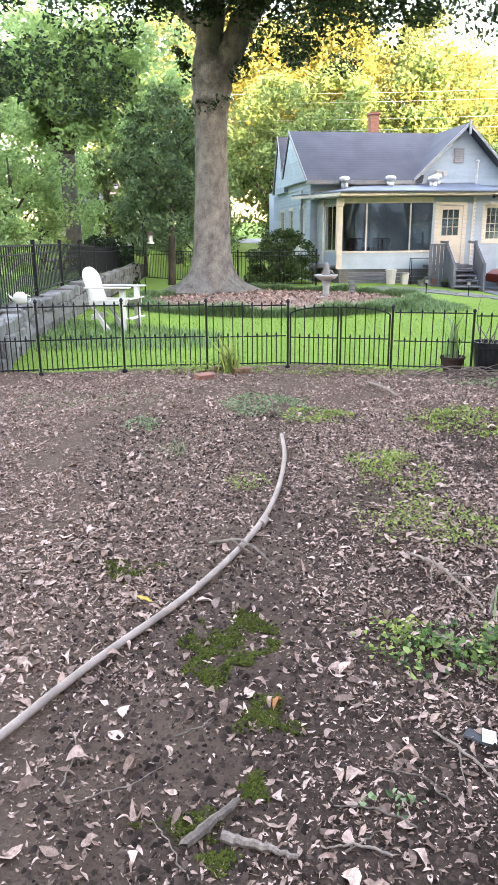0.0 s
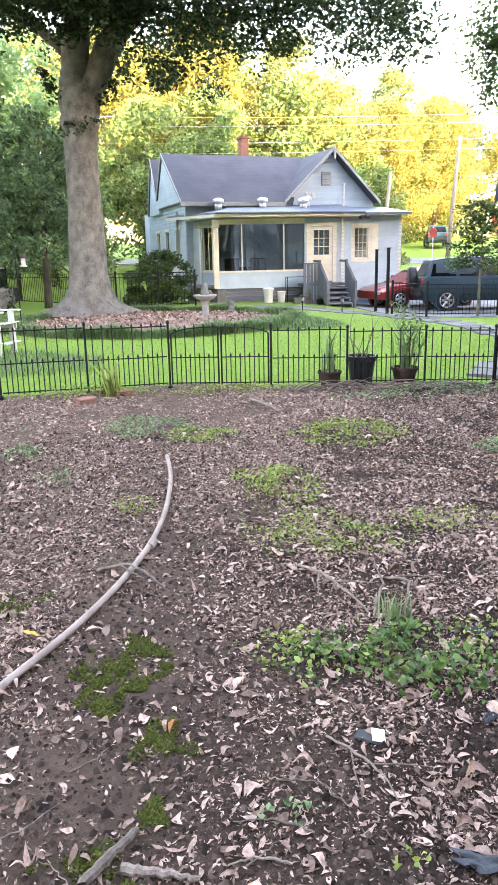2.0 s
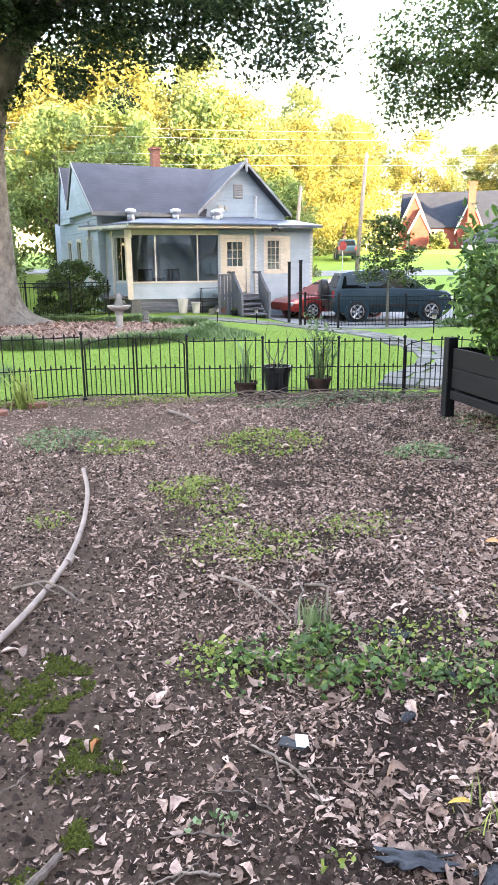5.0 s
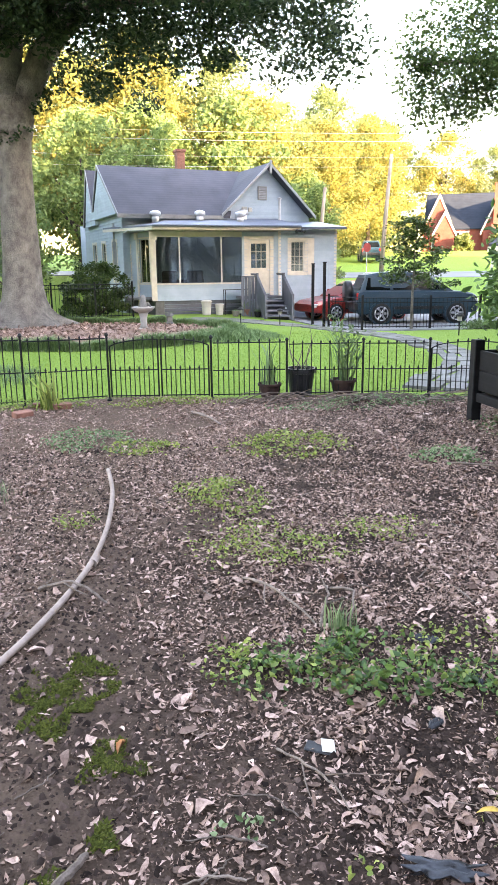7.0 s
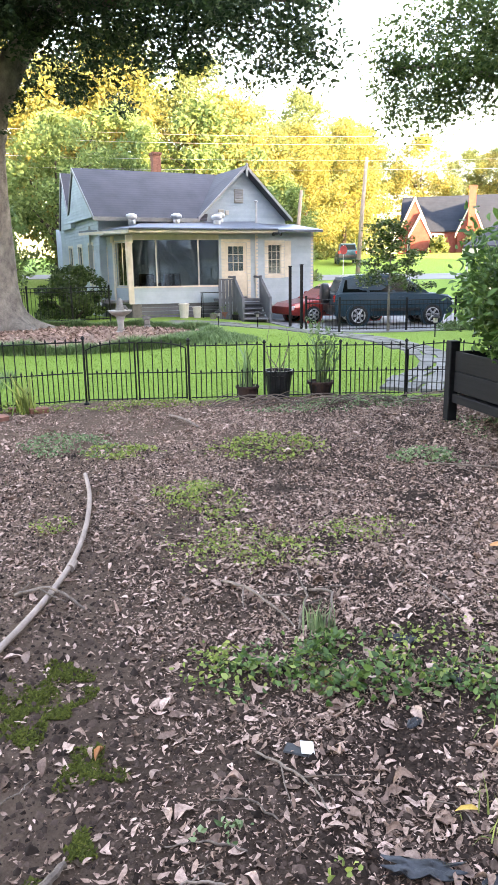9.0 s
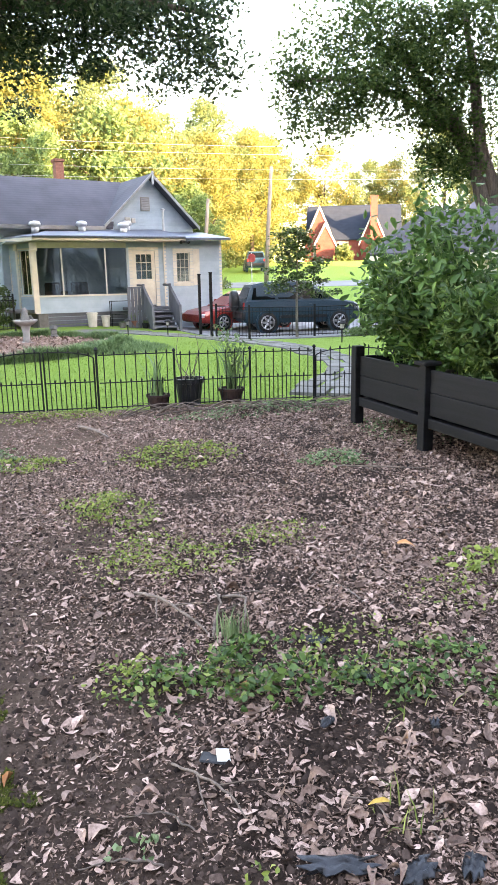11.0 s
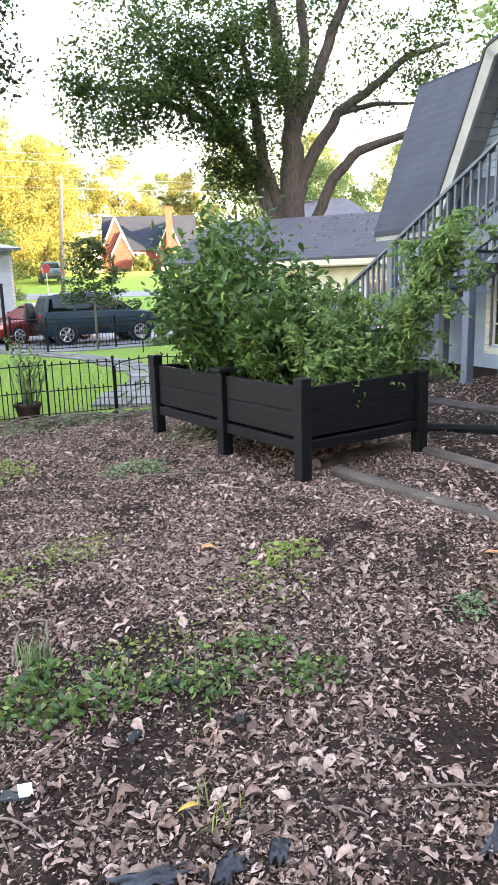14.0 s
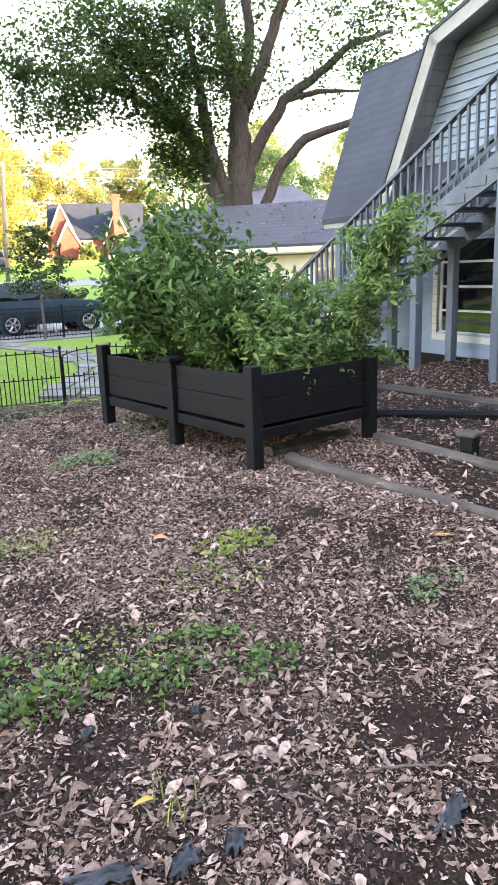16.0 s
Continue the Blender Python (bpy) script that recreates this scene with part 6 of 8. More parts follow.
def build_yard_tree():
    k = 1.27
    t = thing("shade_tree", "many-stemmed shade tree with spreading dark limbs", "tree", m=I4)
    rng, r = np.random.default_rng(33), random.Random(33)

    def S(p):
        return (p[0] * k, p[1] * k, 1.47 + (p[2] - 1.47) * k)
    stems = [
        ([(13.6, 14.74, -0.2), (13.6, 14.74, 2.0), (13.6, 14.74, 3.4), (13.62, 14.74, 4.6), (13.65, 14.7, 5.6)], (0.42, 0.37, 0.33, 0.30, 0.25)),
        ([(13.65, 14.7, 5.4), (13.5, 14.8, 6.6), (13.3, 15.0, 8.1), (13.1, 15.1, 9.6)], (0.19, 0.16, 0.13, 0.05)),
        ([(13.65, 14.7, 5.5), (13.85, 14.5, 6.9), (13.8, 14.5, 8.2), (13.7, 14.6, 9.8)], (0.16, 0.14, 0.12, 0.05)),
        ([(13.7, 14.65, 5.4), (14.1, 14.25, 6.6), (14.5, 13.9, 8.0), (15.0, 13.4, 9.4)], (0.18, 0.16, 0.13, 0.05)),
        ([(13.5, 14.9, 0.4), (13.3, 15.05, 2.5), (13.1, 15.18, 3.7), (12.6, 15.6, 5.07), (12.05, 16.0, 5.9), (11.2, 16.5, 7.2)], (0.24, 0.22, 0.20, 0.18, 0.14, 0.05)),
        ([(13.5, 14.85, 1.0), (13.4, 14.95, 3.3), (13.0, 15.2, 4.6), (12.9, 15.4, 6.2), (12.6, 15.5, 7.8)], (0.20, 0.18, 0.16, 0.12, 0.05)),
        ([(13.62, 14.7, 3.2), (13.8, 14.55, 4.1), (14.1, 14.2, 5.0), (14.5, 13.9, 5.7), (15.1, 13.2, 6.3), (15.6, 12.6, 6.9), (16.4, 11.9, 7.2)], (0.2, 0.18, 0.16, 0.14, 0.11, 0.09, 0.04)),
        ([(14.0, 14.35, 0.5), (14.1, 14.28, 3.2), (14.4, 14.0, 4.1), (14.83, 13.5, 4.75), (15.6, 12.6, 5.1), (16.3, 11.8, 5.0)], (0.17, 0.15, 0.14, 0.13, 0.10, 0.04)),
        ([(12.6, 15.6, 5.0), (11.5, 16.4, 5.9), (10.2, 17.2, 6.4), (8.9, 17.6, 6.3)], (0.12, 0.10, 0.07, 0.03)),
        ([(14.5, 13.9, 5.7), (15.2, 13.3, 5.9), (15.9, 12.5, 5.85)], (0.09, 0.07, 0.03)),
    ]
    for pts, rad in stems:
        q, rr = [], []
        for i in range(len(pts) - 1):
            for j in range(4):
                f = j / 4
                p = Vector(S(pts[i])).lerp(Vector(S(pts[i + 1])), f) + Vector((r.uniform(-1, 1), r.uniform(-1, 1), 0)) * 0.05
                q.append(p)
                rr.append((rad[i] + (rad[i + 1] - rad[i]) * f) * k)
        q.append(Vector(S(pts[-1])))
        rr.append(rad[-1] * k)
        link("stem", Geo().tube(q, rr, 10), BARK_DARK, t, smooth=True)
    clumps = []
    for _ in range(140):
        a, d = r.uniform(0, math.tau), math.sqrt(r.uniform(0, 1))
        clumps.append(S((12.0 + 3.6 * d * math.cos(a), 16.0 + 3.0 * d * math.sin(a), r.uniform(5.6, 9.5))))
    for _ in range(110):
        f = r.uniform(0, 1)
        clumps.append(S((8.7 + 4.4 * f + r.uniform(-0.4, 0.4), 17.8 - 3.0 * f + r.uniform(-1.0, 1.0), 5.0 + 2.3 * r.random() ** 1.2 + 0.5 * f)))
    for _ in range(26):
        f = r.uniform(0, 1)
        clumps.append(S((11.9 + 1.2 * f, 16.0 - 1.0 * f, 3.9 + 1.4 * r.random())))
    for _ in range(34):
        clumps.append(S((r.uniform(14.2, 17.4), r.uniform(11.0, 14.2), r.uniform(5.9, 9.4))))
    clumps = [q for q in clumps if q[0] / q[1] > 0.45 + r.uniform(0, 0.05)]
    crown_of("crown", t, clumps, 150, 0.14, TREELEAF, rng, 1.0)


build_yard_tree()


def tree_model(name, label, seed, high, wide, leaf, material, per, count, trunk=0.22, bark=None, low=0.25, group="", loose=1.0):
    """One broad-leaved tree at the origin, to be copied."""
    rng, r = np.random.default_rng(seed), random.Random(seed)
    t = thing(name, label, "tree", group)
    link("trunk", Geo().tube(limb_points((0, 0, -0.4), (r.uniform(-0.3, 0.3), r.uniform(-0.3, 0.3), high * 0.75), r, 0.02, 7), [trunk * (1.15 - 0.9 * i / 7) for i in range(8)], 9), bark or BARK_DARK, t, smooth=True)
    clumps = []
    for i in range(9):
        z0 = high * (low + 0.05 + 0.4 * i / 9)
        a = i * 2.4
        e = (wide * 0.75 * math.cos(a), wide * 0.75 * math.sin(a), z0 + high * 0.22)
        p = limb_points((0, 0, z0), e, r, 0.12, 5)
        link("limb", Geo().tube(p, [trunk * (0.42 - 0.36 * k / 5) for k in range(6)], 6), bark or BARK_DARK, t)
        for k in range(2, 6):
            clumps.append(tuple(p[k] + Vector((r.uniform(-1, 1), r.uniform(-1, 1), r.uniform(-0.5, 1))) * wide * 0.12))
    while len(clumps) < count:
        a, d, f = r.uniform(0, math.tau), math.sqrt(r.uniform(0.03, 1)), r.uniform(0, 1)
        k = math.sin(math.pi * min(1, 0.12 + 0.88 * f) ** 0.75) ** 0.6
        clumps.append((wide * d * k * math.cos(a) * r.uniform(0.8, 1.2), wide * d * k * math.sin(a), high * (low + (1 - low) * f)))
    crown_of("crown", t, clumps, per, leaf, material, rng, wide * 0.24 * loose, 0.8, 0.75)
    return t


def plant(model, x, y, turn, size, first=False):
    m = pose(x, y, hz(x, y), 0, 0, turn) @ Matrix.Scale(size, 4)
    if first:
        model.matrix_world = m
        return model
    c = copy_thing(model, pose(x, y, hz(x, y), 0, 0, turn))
    c.scale = (size, size, size)
    return c


far_a = tree_model("far_tree", "tall broad-leaved tree glowing yellow-green in low sun", 51, 15, 5.6, 0.26, FARLEAF, 190, 130, 0.3, group="street trees")
far_b = tree_model("far_tree", "golden sunlit roadside tree with loose crown", 52, 13, 5.0, 0.25, FARLEAF_WARM, 190, 120, 0.26, low=0.18, group="street trees")
mid_a = tree_model("garden_tree", "soft green leafy tree beyond the lawn", 53, 9.5, 3.8, 0.27, MIDLEAF, 88, 120, 0.2, low=0.12, group="garden trees")
dark_a = tree_model("holly_tree", "dark dense evergreen tree with low boughs", 54, 7.6, 2.5, 0.20, HOLLYLEAF, 80, 110, 0.16, low=0.22)
rnd = random.Random(9)
spots_a = [(2, 58), (8, 62), (14, 60), (20, 66), (-6, 60), (-14, 58), (27, 72), (34, 92), (58, 90), (66, 84), (46, 98), (72, 74), (76, 62)]
spots_b = [(5, 52), (24, 64), (31, 70), (52, 92), (38, 86), (70, 80), (-1, 50), (61, 88), (13, 50), (34, 80)]
for model, spots in ((far_a, spots_a), (far_b, spots_b)):
    for i, (x, y) in enumerate(spots):
        plant(model, x, y, rnd.uniform(0, 360), rnd.uniform(0.85, 1.25), i == 0)
for i, (x, y, s) in enumerate([(-3.5, 40, 1.0), (1.5, 42, 0.95), (-7.5, 42, 1.0), (-15, 38, 1.1), (5.5, 46, 1.05), (-2.2, 34.5, 0.55), (16.5, 48, 0.7), (38, 36, 0.8), (33, 33, 0.8), (31, 17, 1.5), (36, 12, 1.6), (11.6, 48.5, 1.18), (18.6, 58, 0.9)]):
    plant(mid_a, x, y, rnd.uniform(0, 360), s, i == 0)
# same kind of tree in the haze-paled leaf colour
mid_b = tree_model("garden_tree", "leafy tree behind the side fence, its green paled for haze", 58, 9.5, 3.8, 0.25, SHADELEAF, 88, 110, 0.2, low=0.12, group="garden trees")
for i, (x, y, s) in enumerate([(-9.0, 33, 0.8), (-12.5, 27, 0.9), (-9.5, 20.5, 0.75), (-7.8, 25.5, 0.6)]):
    plant(mid_b, x, y, rnd.uniform(0, 360), s, i == 0)
for i, (x, y, s) in enumerate([(-2.7, 27.0, 0.85), (-4.6, 34.0, 0.6), (-12, 25, 0.8)]):
    plant(dark_a, x, y, rnd.uniform(0, 360), s, i == 0)
# unseen trees added behind the yard to keep the low sun off it
back = tree_model("sun_blocker_tree", "tall dense unseen tree added behind the yard to block the low sun", 57, 18, 6.5, 1.35, OAKLEAF, 38, 130, 0.35, low=0.06, group="wood behind the yard", loose=1.15)
for i in range(36):
    plant(back, -55 + i * 3.9 + rnd.uniform(-1, 1), -29 - (i % 3) * 5.0, rnd.uniform(0, 360), rnd.uniform(1.3, 1.5), i == 0)


def build_left_tree():
    t = thing("garden_tree", "grey-trunked garden tree with a forked stem and airy leaves", "tree", m=pose(-6.7, 29.3, 0))
    rng, r = np.random.default_rng(61), random.Random(61)
    link("trunk", Geo().tube([(0, 0, -0.3), (0, 0, 2.0), (-0.05, 0, 3.6), (-0.05, 0, 4.6)], [0.36, 0.31, 0.29, 0.32], 12), BARK, t, smooth=True)
    clumps = []
    for e in ((-1.5, -0.3, 7.2), (0.4, 0, 8.8), (-3.5, -1, 8.0), (2.4, -0.8, 8.2), (-0.4, -2.2, 7.6)):
        p = limb_points((-0.05, 0, 4.4), e, r, 0.1, 6)
        link("limb", Geo().tube(p, [0.2 - 0.16 * k / 6 for k in range(7)], 7), BARK_DARK, t)
        clumps += [tuple(q + Vector((r.uniform(-1, 1), r.uniform(-1, 1), r.uniform(-0.6, 0.8)))) for q in p[2:] for _ in range(8)]
    for _ in range(60):
        clumps.append((r.uniform(-5, 4.5), r.uniform(-2.5, 2), r.uniform(5.2, 10)))
    crown_of("crown", t, clumps, 90, 0.24, SHADELEAF, rng, 0.8)


build_left_tree()


def build_sapling():
    x, y = 10.22, 19.85
    t = thing("sapling", "young tree with tiered dark green leaves before the parked car", "tree", m=pose(x, y, hz(x, y)))
    rng, r = np.random.default_rng(71), random.Random(71)
    link("trunk", Geo().tube(limb_points((0, 0, -0.1), (0.05, 0, 3.1), r, 0.02, 8), [0.05 - 0.04 * i / 8 for i in range(9)], 8), BARK, t, smooth=True)
    clumps = []
    for i in range(26):
        z = 1.25 + 1.9 * i / 26
        a = i * 2.4
        w = 1.3 * (1 - 0.62 * (z - 1.25) / 1.9) * r.uniform(0.6, 1.05)
        p = limb_points((0.02, 0, z), (w * math.cos(a), w * math.sin(a), z + 0.15), r, 0.08, 4)
        link("branch", Geo().tube(p, [0.014 - 0.01 * k / 4 for k in range(5)], 5), BARK_DARK, t)
        clumps += [tuple(p[k] + Vector((0, 0, r.uniform(-0.05, 0.08)))) for k in (2, 3, 4)]
    crown_of("crown", t, clumps, 52, 0.105, SHRUBLEAF, rng, 0.27, 0.45, 0.5)


build_sapling()


def bush(name, x, y, w, high, count, per, leaf, material, label, seed, spread=0.3, category="bush", flat=0.8):
    rng, r = np.random.default_rng(seed), random.Random(seed)
    z = hz(x, y)
    t = thing(name, label, category, m=pose(x, y, z))
    clumps = []
    for i in range(count):
        a, d, f = r.uniform(0, math.tau), math.sqrt(r.uniform(0, 1)), r.uniform(0.05, 1)
        k = math.sqrt(max(0.05, 1 - (f * 0.95) ** 2))
        clumps.append((w * d * k * math.cos(a), w * d * k * math.sin(a), high * f * 0.9))
    for i in range(7):
        q = clumps[i * (count // 7)]
        link("stem", Geo().tube(limb_points((0.1 * math.cos(i), 0.1 * math.sin(i), -0.05), q, r, 0.1, 4), [0.03, 0.025, 0.02, 0.012, 0.006], 5), BARK_DARK, t)
    crown_of("crown", t, clumps, per, leaf, material, rng, spread, flat)
    return t


bush("bush", 1.3, 27.3, 1.45, 2.0, 110, 70, 0.12, SHRUBLEAF, "rounded evergreen bush against the cottage side", 81)
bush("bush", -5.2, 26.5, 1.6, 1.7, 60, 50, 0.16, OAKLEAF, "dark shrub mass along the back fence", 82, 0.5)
bush("bush", -7.6, 22.5, 1.8, 2.6, 70, 60, 0.16, SHADELEAF, "tall loose shrub behind the side fence", 83, 0.55)
bush("bush", -6.6, 15.5, 1.6, 2.4, 70, 60, 0.13, SHADELEAF, "leafy shrub behind the side fence", 84, 0.45)
bush("bush", 13.2, 19.0, 0.9, 0.24, 40, 60, 0.05, BORDER, "low clipped shrub beside the drive fence", 85, 0.2)
bush("bush", 11.9, 18.6, 0.9, 0.22, 40, 60, 0.05, BORDER, "low clipped shrub beside the drive fence", 86, 0.2)
bush("bush", 43.6, 72.6, 1.2, 1.6, 40, 40, 0.35, FARLEAF, "small yellow-green shrub before the brick cottage", 87, 0.6)
bush("bush", 47.6, 70.9, 1.7, 2.2, 50, 40, 0.35, FARLEAF, "spreading sunlit shrub before the brick cottage", 88, 0.8)
for i, (bx, by) in enumerate(((17, 64), (21, 66.5), (25, 69), (29, 72), (33, 74.5), (37, 77), (55, 76), (60, 72))):
    bush("bush", bx, by, 3.0, 4.2, 60, 40, 0.4, FARLEAF, "tall loose hedge shrub across the street", 500 + i, 1.2)
bush("bush", 15.8, 42.5, 1.2, 1.8, 40, 40, 0.22, FARLEAF, "small sunlit shrub beside the street", 89, 0.4)


# ---- planting bed round the oak ----
def build_bed():
    ctr, RX, RY = (0.72, 18.5), 3.55, 4.45
    n = 48
    g = Geo()
    pts = [(ctr[0], ctr[1], hz(*ctr) + 0.10)]
    for f in (0.35, 0.7, 0.9, 1.0):
        for i in range(n):
            a = i * math.tau / n
            px, py = ctr[0] + RX * f * math.cos(a), ctr[1] + RY * f * math.sin(a)
            pts.append((px, py, hz(px, py) + 0.10 * math.cos(f * math.pi / 2) - (0.03 if f == 1 else -0.012) + 0.012 * math.sin(px * 5 + py * 3)))
    f = [(0, 1 + k, 1 + (k + 1) % n) for k in range(n)]
    for i in range(3):
        f += [(1 + i * n + k, 1 + (i + 1) * n + k, 1 + (i + 1) * n + (k + 1) % n, 1 + i * n + (k + 1) % n) for k in range(n)]
    g.add(pts, f)
    tagged(link("mulch_bed", g, MULCH, smooth=True), "bed of reddish pine mulch under the oak", "flower bed", kind="structure")
    rng = np.random.default_rng(91)
    m = 26000
    a = rng.uniform(0, math.tau, m)
    k = rng.normal(0, 0.5, m).clip(-1, 1)
    x, y = ctr[0] + (RX + 0.26 * k) * np.cos(a), ctr[1] + (RY + 0.26 * k) * np.sin(a)
    tall = (0.25 + 0.04 * np.sin(9 * a) + 0.03 * np.sin(23 * a)) * np.sqrt(np.clip(1.1 - k * k, 0.15, 1)) * rng.uniform(0.75, 1.1, m)
    b = blades("border_grass", np.stack([x, y, height(x, y) - 0.02], 1), tall, BORDER, rng, 1.0, 0.045)
    tagged(b, "thick border of arching dark green lily turf", "border plants", kind="stuff")
    n2 = 8000
    x, y = rng.uniform(2.4, 4.9, n2), rng.uniform(14.4, 17.6, n2)
    b = blades("border_grass", np.stack([x, y, height(x, y) - 0.02], 1), rng.uniform(0.10, 0.24, n2) * np.clip(1.15 - ((x - 3.6) / 1.4) ** 2 - ((y - 16.0) / 1.8) ** 2, 0.12, 1), BORDER, rng, 1.0, 0.05)
    tagged(b, "bushy clump of yellow-green lily turf at the bed's end", "border plants", kind="stuff")
    n3 = 2600
    a, d = rng.uniform(0, math.tau, n3), np.sqrt(rng.uniform(0, 1, n3)) * 0.93
    x, y = ctr[0] + 3.4 * d * np.cos(a), ctr[1] + 4.3 * d * np.sin(a)
    lv = curled("mulch_leaves", np.stack([x, y, height(x, y) + 0.10 * np.cos(d * 1.5) + 0.03], 1), rng.uniform(0.06, 0.14, n3), LITTER, rng)
    tagged(lv, "dry leaves and bark chips over the mulch", "leaves", kind="stuff")
    n4 = 5000
    x, y = rng.uniform(-3.4, -0.4, n4), rng.uniform(9.8, 13.4, n4)
    keep = (y - 9.6) < 3.9 - 0.55 * (x + 3.4) ** 1.2
    x, y = x[keep], y[keep]
    b = blades("border_grass", np.stack([x, y, height(x, y) - 0.01], 1), rng.uniform(0.05, 0.14, len(x)), BORDER, rng, 1.0, 0.06)
    tagged(b, "dark green ground cover spilling beside the stone wall", "border plants", kind="stuff")


build_bed()


def build_bank_plants():
    rng = np.random.default_rng(97)
    n = 9000
    y = rng.uniform(8.4, 32, n)
    x = np.interp(y, [8.2, 11, 18, 28.6, 33], [-3.25, -3.6, -3.9, -4.35, -4.6]) - 2.2 * rng.uniform(0, 1, n) ** 1.3
    b = blades("bank_plants", np.stack([x, y, height(x, y) + 0.54], 1), rng.uniform(0.05, 0.22, n), BORDER, rng, 1.2, 0.07)
    tagged(b, "low green ground cover on the bank behind the stone wall", "border plants", kind="stuff")


build_bank_plants()


# ---- lawn blades near the fence ----
def build_lawn():
    rng = np.random.default_rng(95)
    n = 60000
    x, y = rng.uniform(-4, 9.5, n), 7.4 + 9.5 * rng.uniform(0, 1, n) ** 1.5
    edge = np.minimum(0.13 * (x - 0.44), -0.25 * (x - 0.44)) + 8.62
    keep = (y > edge + rng.normal(0, 0.08, n)) & (x < 6.8)
    walk_line = np.interp(y, [8.0, 8.9, 9.9, 11.6, 14.0, 17], [4.35, 5.1, 6.1, 6.75, 7.05, 6.95])
    keep &= np.abs(x - walk_line) > 0.55
    x, y = x[keep], y[keep]
    b = blades("lawn_grass", np.stack([x, y, height(x, y)], 1), rng.uniform(0.012, 0.034, len(x)), GRASS, rng, 0.9, 0.2)
    tagged(b, "short bright green mown grass", "grass", kind="stuff")


build_lawn()


# ---- leaf litter over the yard ----
def yard_points(n, rng, y0=0.7, y1=8.5, power=1.5):
    y = y0 + (y1 - y0) * rng.uniform(0, 1, n) ** power
    x = rng.uniform(-1, 1, n) * (1.6 + 0.55 * y) + 0.55 * y * 0.55 + 0.4
    edge = np.minimum(0.13 * (x - 0.44), -0.25 * (x - 0.44)) + 8.5
    keep = (y < edge) & (x < 9)
    x, y = x[keep], y[keep]
    # barer, trodden earth on one side, deeper leaves on the other
    d = 0.52 + 0.46 * smooth01((x - 0.12 * y + 0.15) / 1.2) + 0.3 * smooth01((-0.9 - x) / 0.8)
    d *= 1 - 0.45 * smooth01((0.75 - x) / 0.5) * smooth01((2.3 - y) / 0.6)
    d *= 0.82 + 0.26 * np.sin(1.9 * x + 0.7) * np.sin(1.3 * y + 1.0) + 0.28 * np.sin(4.1 * x - 2.7 * y + 1.5 * np.sin(2.3 * y)) + 0.45 * np.sin(7.7 * x + 5.3 * y) * np.sin(6.1 * y - 3.9 * x + 2 * np.sin(3 * x))
    keep = rng.uniform(0, 1, len(x)) < np.clip(d, 0.07, 1)
    x, y = x[keep], y[keep]
    return np.stack([x, y, height(x, y) + rumple(x, y)], 1)


